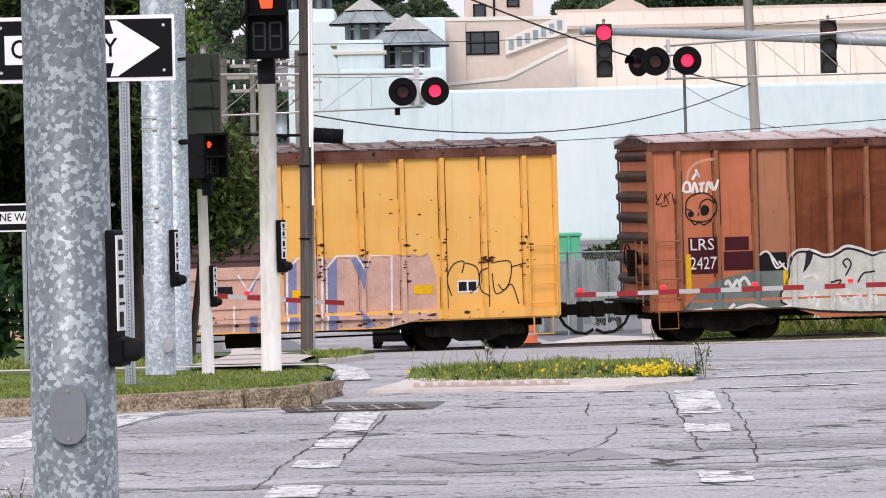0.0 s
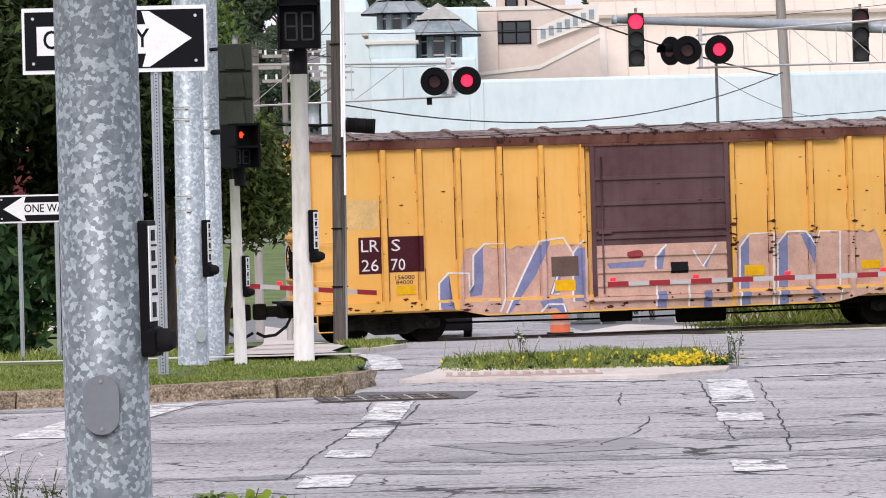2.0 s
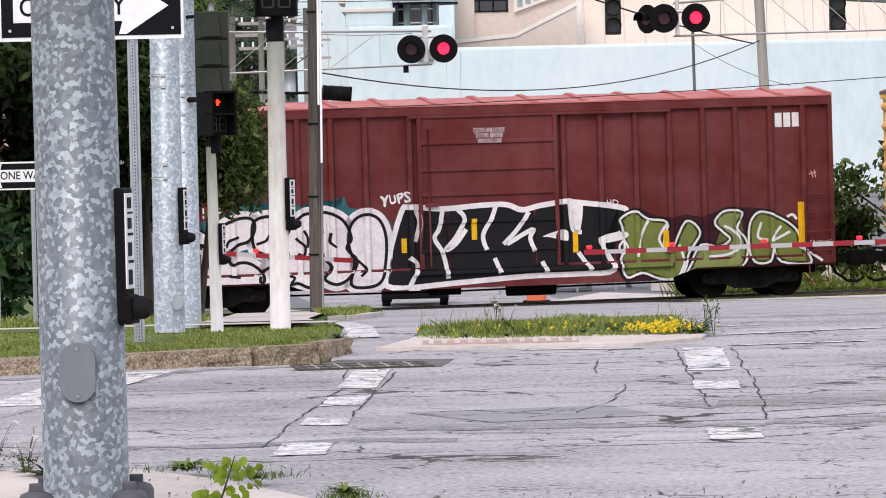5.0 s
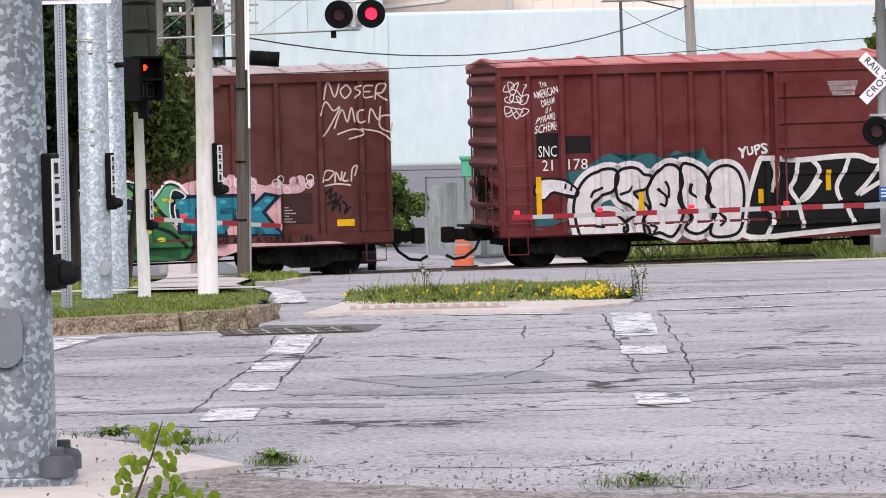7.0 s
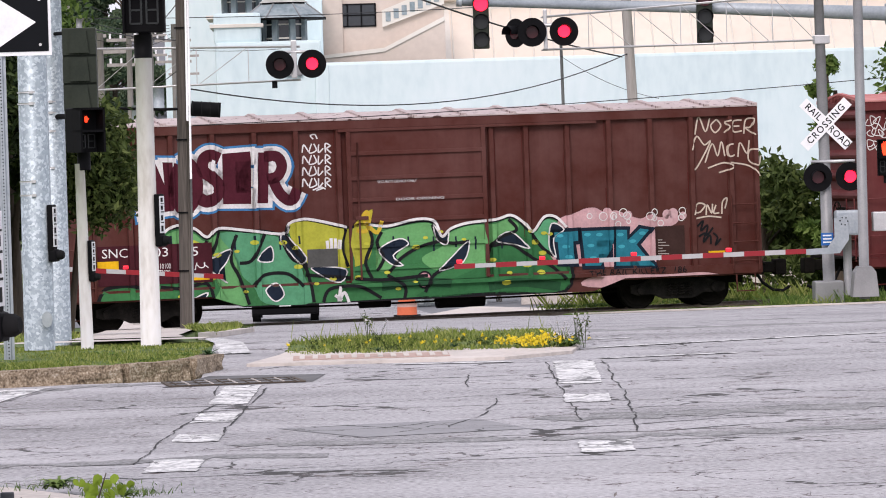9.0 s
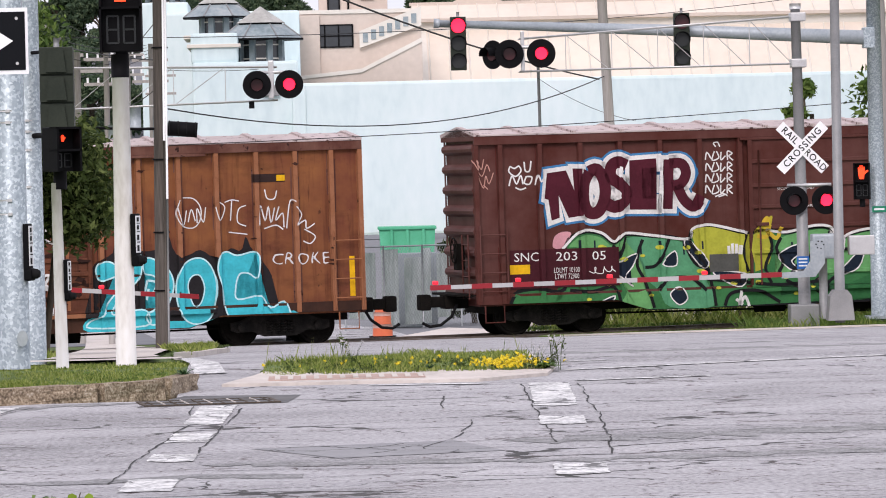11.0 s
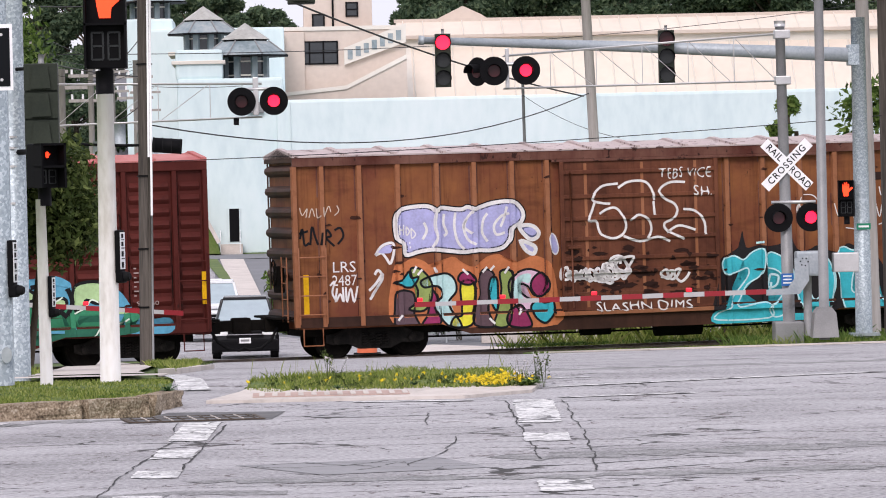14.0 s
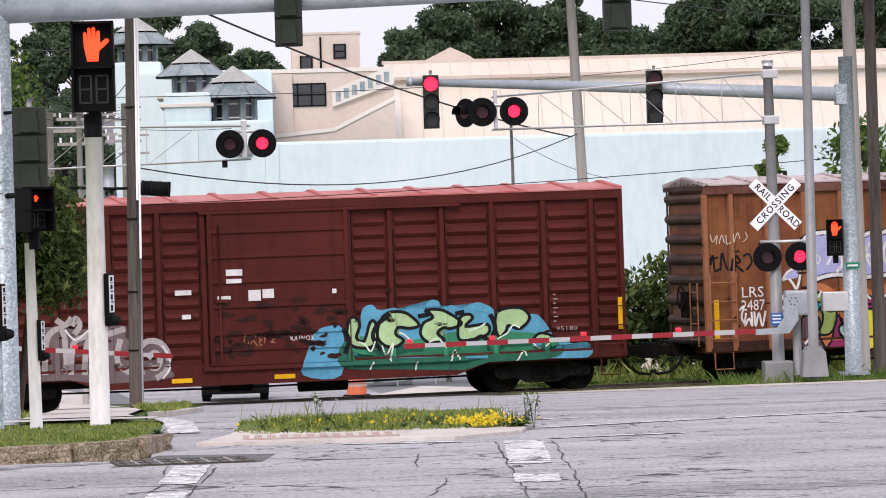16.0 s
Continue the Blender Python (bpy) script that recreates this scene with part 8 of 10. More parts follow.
    stroke(e, [(-6.84, 1.6), (-6.82, 1.27), (-6.73, 1.57), (-6.66, 1.26), (-6.57, 1.61)], 0.045, white, 2)
    stroke(e, [(-6.31, 1.5), (-6.15, 1.65), (-5.99, 1.87), (-6.05, 1.67), (-6.24, 1.4)], 0.06, white, 2)
    stroke(e, [(-6.17, 1.85), (-6.09, 1.95), (-5.99, 1.79), (-6.13, 1.55), (-6.29, 1.3)], 0.06, white, 2)
    stroke(e, [(-6.14, 2.28), (-6.03, 2.45), (-5.89, 2.53), (-5.74, 2.54), (-5.71, 2.39), (-5.8, 2.09), (-5.9, 2.22), (-6, 2.33), (-6.14, 2.28)], 0.06, white, 2)
    shape(e, [(-6.08, 2.35), (-5.92, 2.48), (-5.76, 2.5), (-5.78, 2.34), (-5.93, 2.32)], lilac, 3)
    # maroon car: block letters with a white and blue surround
    wine = paint(0.075, 0.012, 0.022)
    block = (
        (0, [(-6.3, 3.63), (-5.85, 3.68), (-5.67, 3.22), (-5.7, 3.72), (-5.49, 3.71), (-5.49, 2.65), (-5.82, 2.61), (-6.04, 3.12), (-6.03, 2.62), (-6.22, 2.56), (-6.28, 3.03), (-6.37, 3.06)]),
        (0, [(-4.36, 3.86), (-3.73, 3.89), (-3.72, 3.69), (-4.07, 3.67), (-4.08, 3.43), (-3.79, 3.42), (-3.8, 3.21), (-4.08, 3.22), (-4.07, 2.99), (-3.74, 2.98), (-3.75, 2.73), (-4.38, 2.75)]),
        (0, [(-3.55, 3.86), (-3.31, 3.85), (-3.37, 2.73), (-3.63, 2.74)]),
    )
    bends = (
        (0.27, [(-5.31, 3.63), (-5.13, 3.68), (-4.97, 3.42), (-4.96, 3.04), (-5.11, 2.74), (-5.32, 2.71), (-5.45, 2.93), (-5.44, 3.37), (-5.31, 3.63)]),
        (0.27, [(-4.43, 3.75), (-4.64, 3.83), (-4.79, 3.73), (-4.8, 3.5), (-4.6, 3.34), (-4.46, 3.15), (-4.52, 2.93), (-4.73, 2.82), (-4.9, 2.9)]),
        (0.24, [(-3.42, 3.76), (-3.13, 3.75), (-3.03, 3.53), (-3.15, 3.31), (-3.37, 3.26)]),
        (0.24, [(-3.25, 3.26), (-3.09, 2.93), (-2.86, 2.77), (-2.7, 3.01)]),
    )
    for grow, col, layer in ((0.3, paint(0.05, 0.2, 0.42), 1), (0.2, white, 2), (0.0, wine, 3)):
        for _, pts in block:
            shape(d, pts, col, layer, rim=col if grow else None, w=grow, curve=False)
        for width, pts in bends:
            stroke(d, pts, width + grow, col, layer)
    shape(d, [(-5.22, 3.36), (-5.14, 3.39), (-5.12, 3.13), (-5.2, 3.09), (-5.25, 3.21)], white, 4)
    stroke(d, [(-4.56, 3.72), (-4.62, 3.57), (-4.57, 3.52)], 0.09, white, 4)
    stroke(d, [(-4.66, 3.15), (-4.69, 3.02), (-4.61, 3.06)], 0.09, white, 4)
    stroke(d, [(-3.27, 3.64), (-3.19, 3.54), (-3.27, 3.44)], 0.08, white, 4)
    stroke(d, [(-7.15, 3.81), (-7.18, 3.69), (-7.03, 3.58), (-6.9, 3.7), (-6.95, 3.81), (-7.05, 3.76), (-7.15, 3.81)], 0.035, white, 2)
    stroke(d, [(-6.82, 3.9), (-6.8, 3.7), (-6.7, 3.7), (-6.66, 3.92)], 0.035, white, 2)
    stroke(d, [(-7.19, 3.37), (-7.11, 3.59), (-7.01, 3.41), (-6.91, 3.6), (-6.86, 3.4)], 0.035, white, 2)
    stroke(d, [(-6.78, 3.57), (-6.83, 3.43), (-6.71, 3.4), (-6.65, 3.55), (-6.78, 3.57)], 0.035, white, 2)
    stroke(d, [(-6.58, 3.37), (-6.52, 3.59), (-6.45, 3.44), (-6.37, 3.61)], 0.035, white, 2)
    stroke(d, [(-7.04, 3.33), (-6.92, 3.28), (-6.79, 3.32)], 0.035, white, 2)
    stroke(d, [(-6.26, 3.68), (-6.32, 3.41)], 0.035, white, 2)
    stroke(d, [(-8.04, 3.97), (-7.9, 3.74), (-7.94, 3.97), (-7.82, 3.76), (-7.76, 3.99)], 0.022, paint(0.55, 0.3, 0.25), 2)
    stroke(d, [(-7.9, 3.72), (-7.8, 3.61), (-7.69, 3.86), (-7.62, 3.71)], 0.022, paint(0.55, 0.3, 0.25), 2)
    stroke(d, [(-7.9, 3.62), (-7.78, 3.34), (-7.72, 3.61), (-7.65, 3.43), (-7.54, 3.68)], 0.022, paint(0.55, 0.3, 0.25), 2)
    stroke(d, [(-7.68, 3.31), (-7.78, 3.41)], 0.022, paint(0.55, 0.3, 0.25), 2)
    stroke(d, [(-2.56, 3.82), (-2.52, 3.99), (-2.42, 3.84)], 0.032, white, 2)
    stroke(d, [(-2.34, 4.01), (-2.4, 3.81), (-2.24, 3.86), (-2.29, 4.01)], 0.032, white, 2)
    stroke(d, [(-2.18, 3.99), (-2.19, 3.81), (-2.08, 3.9)], 0.032, white, 2)
    stroke(d, [(-2.03, 3.8), (-2.03, 4), (-1.92, 3.95), (-2, 3.89), (-1.9, 3.79)], 0.032, white, 2)
    stroke(d, [(-2.56, 3.57), (-2.53, 3.74), (-2.43, 3.59)], 0.032, white, 2)
    stroke(d, [(-2.35, 3.76), (-2.41, 3.56), (-2.25, 3.6), (-2.3, 3.76)], 0.032, white, 2)
    stroke(d, [(-2.19, 3.74), (-2.2, 3.55), (-2.09, 3.65)], 0.032, white, 2)
    stroke(d, [(-2.04, 3.55), (-2.03, 3.75), (-1.93, 3.69), (-2.01, 3.63), (-1.91, 3.54)], 0.032, white, 2)
    stroke(d, [(-2.57, 3.31), (-2.54, 3.49), (-2.44, 3.33)], 0.032, white, 2)
    stroke(d, [(-2.36, 3.51), (-2.42, 3.31), (-2.26, 3.35), (-2.3, 3.51)], 0.032, white, 2)
    stroke(d, [(-2.2, 3.49), (-2.21, 3.3), (-2.1, 3.4)], 0.032, white, 2)
    stroke(d, [(-2.05, 3.29), (-2.04, 3.5), (-1.94, 3.44), (-2.02, 3.38), (-1.92, 3.29)], 0.032, white, 2)
    stroke(d, [(-2.58, 3.06), (-2.55, 3.24), (-2.45, 3.08)], 0.032, white, 2)
    stroke(d, [(-2.36, 3.25), (-2.42, 3.05), (-2.26, 3.1), (-2.31, 3.25)], 0.032, white, 2)
    stroke(d, [(-2.21, 3.24), (-2.21, 3.05), (-2.11, 3.14)], 0.032, white, 2)
    stroke(d, [(-2.06, 3.04), (-2.05, 3.24), (-1.95, 3.19), (-2.03, 3.13), (-1.93, 3.03)], 0.032, white, 2)
    stroke(d, [(-2.3, 4.11), (-2.36, 4.19), (-2.26, 4.21), (-2.21, 4.11)], 0.03, white, 2)
    stroke(d, [(-2.35, 2.98), (-2.16, 3.04), (-2.06, 2.99)], 0.03, white, 2)
    stroke(d, [(-2.27, 2.97), (-2.11, 3.02)], 0.03, white, 2)
    # long green piece with drips, leaf spots and dark shadows
    shape(d, [(-7.12, 0.94), (-6.6, 1.04), (-5.96, 1.01), (-5.91, 1.99), (-5.54, 2.27), (-5.09, 2.23), (-4.77, 2.01), (-4.51, 2.19), (-3.86, 2.13), (-3.47, 2.11), (-3.03, 2.02), (-2.92, 2.24), (-2.58, 2.33), (-2.16, 2.25), (-1.64, 2.11), (-1.18, 2.19), (-0.72, 2.1), (-0.05, 2.21), (0.34, 2.16), (0.52, 1.82), (0.73, 1.99), (1.14, 2.1), (1.81, 2.15), (2.16, 2.22), (2.42, 2.05), (2.65, 1.83), (2.93, 2.15), (3.2, 2.14), (3.43, 1.9), (3.21, 1.63), (3.47, 1.33), (3.34, 0.49), (1.75, 0.51), (-0.9, 0.46), (-3.52, 0.44), (-6.88, 0.52)], green, 0, rim=black, w=0.08)
    shape(d, [(-5.83, 1.96), (-5.51, 2.2), (-5.1, 2.15), (-4.8, 1.94), (-4.48, 2.11), (-3.89, 2.05), (-4.11, 1.56), (-4.08, 0.92), (-3.91, 0.51), (-4.69, 0.5), (-4.52, 0.94), (-4.74, 1.31), (-4.66, 1.58), (-5.55, 1.92)], lime, 1)
    shape(d, [(-4.48, 2.11), (-3.47, 2.03), (-3.11, 1.92), (-2.84, 1.5), (-2.69, 1.24), (-2.48, 0.5), (-3.52, 0.52), (-3.77, 0.91), (-4.02, 1.17), (-4.11, 1.56)], paint(0.09, 0.3, 0.16), 2)
    shape(d, [(-2.92, 2.21), (-2.58, 2.3), (-2.16, 2.22), (-1.64, 2.09), (-1.18, 2.14), (-1.06, 1.81), (-1.27, 1.31), (-2.19, 1.2), (-2.55, 1.39), (-2.83, 1.82)], paint(0.42, 0.42, 0.05), 2)
    shape(d, [(-1.48, 2.15), (-1.26, 2.37), (-1.04, 2.5), (-1.11, 2.19), (-1.25, 1.94)], paint(0.5, 0.42, 0.04), 1)
    shape(d, [(-0.85, 2), (-0.06, 2.15), (0.31, 2.11), (0.46, 1.74), (-0.07, 1.64), (-0.48, 1.4), (-0.75, 1.13), (-1.01, 1.17), (-0.87, 1.52), (-0.99, 1.8)], lime, 1)
    shape(d, [(0.62, 1.86), (1.14, 2.05), (1.78, 2.07), (2.1, 2.16), (2.34, 2), (2.06, 1.8), (1.65, 1.59), (1.59, 1.18), (0.71, 1.17), (0.31, 1.11), (0.05, 1.38), (0.56, 1.64)], lime, 1)
    shape(d, [(1.51, 1.19), (1.74, 1.61), (2.12, 1.8), (2.62, 1.65), (2.98, 1.25), (3.35, 0.85), (3.31, 0.52), (1.49, 0.52), (-0.11, 0.54)], paint(0.03, 0.14, 0.05), 1)
    shape(d, [(2.63, 1.81), (2.93, 2.1), (3.14, 2.09), (3.35, 1.93), (3.05, 1.74), (3.07, 1.38), (2.86, 1.49)], paint(0.1, 0.36, 0.18), 1)
    navy = paint(0.012, 0.02, 0.035)
    shape(d, [(-4.76, 1.51), (-4.26, 1.75), (-4.35, 1.47), (-4.56, 1.2), (-4.34, 1.01), (-4.51, 1.12), (-4.74, 1.33)], navy, 4, rim=white, w=0.03)
    shape(d, [(-3.67, 1.49), (-3.35, 1.78), (-3.32, 1.45)], navy, 4, rim=white, w=0.03)
    shape(d, [(-3.05, 2.07), (-2.83, 1.83), (-2.55, 1.49), (-2.69, 1.36), (-2.91, 1.61), (-3.11, 1.89)], navy, 4, rim=white, w=0.03)
    shape(d, [(-3.51, 0.81), (-3.25, 0.96), (-3.1, 0.7), (-3.31, 0.56)], navy, 4, rim=white, w=0.03)
    shape(d, [(-0.92, 1.61), (-0.46, 1.83), (-0.26, 1.7), (-0.61, 1.46), (-0.4, 1.24), (-0.67, 1.28)], navy, 4, rim=white, w=0.03)
    shape(d, [(0.34, 2.11), (0.54, 1.82), (0.68, 1.96), (0.62, 1.66), (0.41, 1.77)], navy, 4, rim=white, w=0.03)
    shape(d, [(0.71, 1.35), (1.13, 1.71), (1, 1.26), (0.44, 1.08)], navy, 4, rim=white, w=0.03)
    shape(d, [(3.09, 2.02), (3.38, 1.88), (3.13, 1.68), (3.17, 1.27), (3.02, 1.51)], navy, 4, rim=white, w=0.03)
    shape(d, [(-2.45, 1.28), (-1.67, 1.2), (-1.81, 0.92), (-2.13, 1.03)], navy, 4, rim=white, w=0.03)
    shape(d, [(1.79, 1.69), (2.14, 1.88), (2.54, 1.5), (2.22, 1.59)], navy, 4, rim=white, w=0.03)
    shape(d, [(-5.07, 0.72), (-4.81, 0.81), (-4.95, 0.56), (-5.18, 0.57)], navy, 4, rim=white, w=0.03)
    stroke(d, [(-5.99, 1.91), (-5.54, 2.3), (-5.07, 2.25), (-4.77, 2.04), (-4.51, 2.22), (-3.86, 2.15), (-3.03, 2.04), (-2.92, 2.26), (-2.58, 2.35), (-2.13, 2.27), (-1.61, 2.13)], 0.06, white, 5)
    stroke(d, [(-1.22, 2.19), (-0.72, 2.12), (-0.05, 2.25), (0.37, 2.18), (0.52, 1.84), (0.74, 2.01), (1.14, 2.12), (1.81, 2.17), (2.16, 2.25), (2.45, 2.07), (2.65, 1.86), (2.93, 2.18), (3.2, 2.17), (3.44, 1.93)], 0.06, white, 5)
    shape(d, [(-6.21, 1.97), (-6.16, 2.2), (-5.97, 2.3), (-5.77, 2.26), (-5.91, 2.01), (-6.06, 1.92)], paint(0.62, 0.3, 0.34), 1)
    shape(d, [(-0.09, 0.93), (0.07, 1.07), (0.23, 0.99), (0.24, 0.76), (0.03, 0.72)], paint(0.62, 0.3, 0.34), 2, rim=black, w=0.04)
    stroke(d, [(-5.59, 2.1), (-5.59, 1.85)], 0.04, navy, 4)
    stroke(d, [(-5.23, 2.08), (-5.23, 1.82)], 0.04, navy, 4)
    stroke(d, [(-4.15, 2.04), (-4.15, 1.73)], 0.04, navy, 4)
    stroke(d, [(-3.71, 2.02), (-3.7, 1.83)], 0.04, navy, 4)
    stroke(d, [(-3.14, 2), (-3.13, 1.69)], 0.04, navy, 4)
    stroke(d, [(-2.72, 1.98), (-2.71, 1.8)], 0.04, navy, 4)
    stroke(d, [(-0.59, 1.89), (-0.59, 1.67)], 0.04, navy, 4)
    stroke(d, [(-0.25, 1.87), (-0.24, 1.66)], 0.04, navy, 4)
    stroke(d, [(0.33, 1.85), (0.33, 1.52)], 0.04, navy, 4)
    stroke(d, [(0.84, 1.83), (0.84, 1.59)], 0.04, navy, 4)
    stroke(d, [(1.29, 1.81), (1.29, 1.52)], 0.04, navy, 4)
    stroke(d, [(1.93, 1.78), (1.93, 1.51)], 0.04, navy, 4)
    stroke(d, [(2.28, 1.77), (2.28, 1.5)], 0.04, navy, 4)
    stroke(d, [(-1.81, 0.82), (-1.87, 0.51), (-1.74, 0.69), (-1.64, 0.46)], 0.07, white, 6)
    stroke(d, [(-1.8, 0.51), (-1.95, 0.64)], 0.07, white, 6)
    stroke(d, [(-2.07, 1.85), (-2.06, 1.66)], 0.07, white, 5)
    stroke(d, [(-1.98, 1.9), (-1.97, 1.64)], 0.07, white, 5)
    stroke(d, [(-1.88, 1.89), (-1.89, 1.64)], 0.07, white, 5)
    stroke(d, [(-1.79, 1.86), (-1.81, 1.65)], 0.07, white, 5)
    rect(d, -2.53, -1.84, 1.27, 1.67, paint(0.09, 0.09, 0.085), 6)
    stroke(d, [(-4.77, 1.96), (-4.88, 1.69), (-4.74, 1.51)], 0.075, black, 5)
    stroke(d, [(-4.1, 2.06), (-4.21, 1.79), (-4.24, 1.46), (-4.07, 1.11), (-3.89, 0.51)], 0.075, black, 5)
    stroke(d, [(-4.51, 2.15), (-4.59, 1.88), (-4.76, 1.53)], 0.075, black, 5)
    stroke(d, [(-3.47, 2.06), (-3.61, 1.76), (-3.8, 1.47), (-4.06, 1.43)], 0.075, black, 5)
    stroke(d, [(-3.11, 1.94), (-2.89, 1.5), (-2.56, 1.24), (-2.43, 0.5)], 0.075, black, 5)
    stroke(d, [(-3.77, 0.91), (-3.5, 1.15), (-2.98, 1.15), (-2.65, 0.86)], 0.075, black, 5)
    stroke(d, [(-2.92, 2.21), (-2.98, 1.99), (-2.76, 1.6), (-2.51, 1.26)], 0.075, black, 5)
    stroke(d, [(-1.64, 2.09), (-1.73, 1.68), (-1.61, 1.25)], 0.075, black, 5)
    stroke(d, [(-1.18, 2.17), (-1.07, 1.81), (-1.24, 1.33), (-1.1, 0.97)], 0.075, black, 5)
    stroke(d, [(-0.85, 2), (-0.97, 1.73), (-0.82, 1.42), (-0.99, 1.14)], 0.075, black, 5)
    stroke(d, [(0.46, 1.74), (0.01, 1.63), (-0.42, 1.4), (-0.7, 1.1)], 0.075, black, 5)
    stroke(d, [(0.31, 2.11), (0.44, 1.79), (0.75, 1.68), (1.13, 1.71)], 0.075, black, 5)
    stroke(d, [(2.1, 2.16), (2.28, 1.92), (1.93, 1.78), (1.65, 1.56), (1.56, 1.13)], 0.075, black, 5)
    stroke(d, [(1.6, 1.57), (2.14, 1.6), (2.61, 1.27), (3.06, 1.07), (3.37, 0.75)], 0.075, black, 5)
    stroke(d, [(2.63, 1.81), (2.86, 1.49), (3.12, 1.3)], 0.075, black, 5)
    stroke(d, [(0.71, 1.17), (0.3, 0.98), (0.11, 0.61)], 0.075, black, 5)
    stroke(d, [(-5.84, 0.98), (-5.32, 0.93), (-4.8, 1.01), (-4.66, 0.5)], 0.075, black, 5)
    stroke(d, [(-2.59, 1.11), (-1.81, 1.03), (-0.89, 0.93), (0.17, 0.99)], 0.075, black, 5)
    stroke(d, [(-2.22, 0.49), (-2.05, 0.78), (-1.42, 0.81), (-0.9, 0.53)], 0.075, black, 5)
    stroke(d, [(-0.75, 1.03), (-0.36, 0.76), (-0.37, 0.5)], 0.075, black, 5)
    stroke(d, [(1.57, 0.67), (2.3, 0.74), (3.23, 0.6)], 0.2, paint(0.02, 0.08, 0.035), 3)
    stroke(d, [(-0.89, 0.78), (-0.1, 0.85), (0.7, 0.79)], 0.2, paint(0.02, 0.08, 0.035), 3)
    plate_brown = paint(0.05, 0.025, 0.022)
    rosy = paint(0.6, 0.36, 0.38)
    shape(d, [(3.16, 1.14), (3.23, 1.99), (3.36, 2.16), (3.65, 2.23), (3.86, 2.32), (4.12, 2.34), (4.35, 2.23), (4.6, 2.26), (4.86, 2.16), (5.17, 2.05), (5.43, 2.14), (5.66, 2.06), (5.95, 2.15), (6.1, 2.02), (5.94, 1.87), (5.63, 1.83), (5.5, 1.66), (5.51, 1.18), (5.19, 0.99)], rosy, 1)
    shape(d, [(3.89, 0.76), (4.8, 0.8), (5.71, 0.77), (6.62, 0.78), (7.01, 0.67), (6.95, 0.52), (6.35, 0.56), (5.83, 0.48), (3.89, 0.56)], rosy, 1)
    rect(d, 5.48, 6.2, 1.2, 1.86, plate_brown, 6)
    stroke(d, [(5.57, 1.55), (5.67, 1.55)], 0.02, paint(0.4, 0.36, 0.34), 7)
    stroke(d, [(5.57, 1.49), (5.75, 1.49)], 0.02, paint(0.4, 0.36, 0.34), 7)
    stroke(d, [(5.57, 1.43), (5.83, 1.42)], 0.02, paint(0.4, 0.36, 0.34), 7)
    stroke(d, [(5.57, 1.37), (5.67, 1.36)], 0.02, paint(0.4, 0.36, 0.34), 7)
    stroke(d, [(5.56, 1.3), (5.75, 1.3)], 0.02, paint(0.4, 0.36, 0.34), 7)
    stroke(d, [(5.56, 1.24), (5.82, 1.23)], 0.02, paint(0.4, 0.36, 0.34), 7)
    sea = paint(0.02, 0.19, 0.26)
    blues = (
        (0, [(3.15, 1.82), (3.7, 1.83), (3.7, 1.61), (3.56, 1.6), (3.62, 1.11), (3.26, 1.13), (3.22, 1.6), (3.15, 1.61)]),
        (0, [(3.79, 1.82), (4.52, 1.82), (4.51, 1.59), (4.15, 1.6), (4.14, 1.46), (4.4, 1.45), (4.4, 1.28), (4.17, 1.29), (4.21, 1.03), (3.85, 1.04)]),
        (0, [(4.59, 1.82), (4.85, 1.81), (4.85, 1.57), (5.16, 1.83), (5.37, 1.79), (5.06, 1.47), (5.45, 0.98), (5.13, 0.99), (4.89, 1.33), (4.9, 1), (4.57, 1.01)]),
    )
    for grow, col, layer in ((0.16, navy, 4), (0.0, sea, 5)):
        for _, pts in blues:
            shape(d, pts, col, layer, rim=col if grow else None, w=grow, curve=False)
    spot(d, 3.28, 1.74, 0.04, paint(0.05, 0.36, 0.45), 6, 2.0)
    spot(d, 3.4, 1.49, 0.04, paint(0.05, 0.36, 0.45), 6, 2.0)
    spot(d, 3.46, 1.26, 0.04, paint(0.05, 0.36, 0.45), 6, 2.0)
    spot(d, 3.92, 1.74, 0.04, paint(0.05, 0.36, 0.45), 6, 2.0)
    spot(d, 4.2, 1.73, 0.04, paint(0.05, 0.36, 0.45), 6, 2.0)
    spot(d, 3.99, 1.49, 0.04, paint(0.05, 0.36, 0.45), 6, 2.0)
    spot(d, 4.04, 1.21, 0.04, paint(0.05, 0.36, 0.45), 6, 2.0)
    spot(d, 4.69, 1.71, 0.04, paint(0.05, 0.36, 0.45), 6, 2.0)
    spot(d, 4.71, 1.44, 0.04, paint(0.05, 0.36, 0.45), 6, 2.0)
    spot(d, 4.97, 1.55, 0.04, paint(0.05, 0.36, 0.45), 6, 2.0)
    spot(d, 5.12, 1.19, 0.04, paint(0.05, 0.36, 0.45), 6, 2.0)
    spot(d, 5.21, 1.72, 0.04, paint(0.05, 0.36, 0.45), 6, 2.0)
    stroke(d, [(6.53, 3.9), (6.63, 4.3), (6.78, 3.96), (6.89, 4.26)], 0.035, cream, 3)
    stroke(d, [(7.05, 4.23), (6.91, 4.09), (7.01, 3.93), (7.15, 4.08), (7.05, 4.23)], 0.035, cream, 3)
    stroke(d, [(7.38, 4.2), (7.24, 4.15), (7.34, 4.05), (7.22, 3.92)], 0.035, cream, 3)
    stroke(d, [(7.65, 4.19), (7.45, 4.17), (7.44, 3.94), (7.65, 3.95)], 0.035, cream, 3)
    stroke(d, [(7.45, 4.06), (7.59, 4.06)], 0.035, cream, 3)
    stroke(d, [(7.69, 3.88), (7.74, 4.19), (7.92, 4.21), (7.85, 4.03), (7.73, 4.01), (7.95, 3.85)], 0.035, cream, 3)
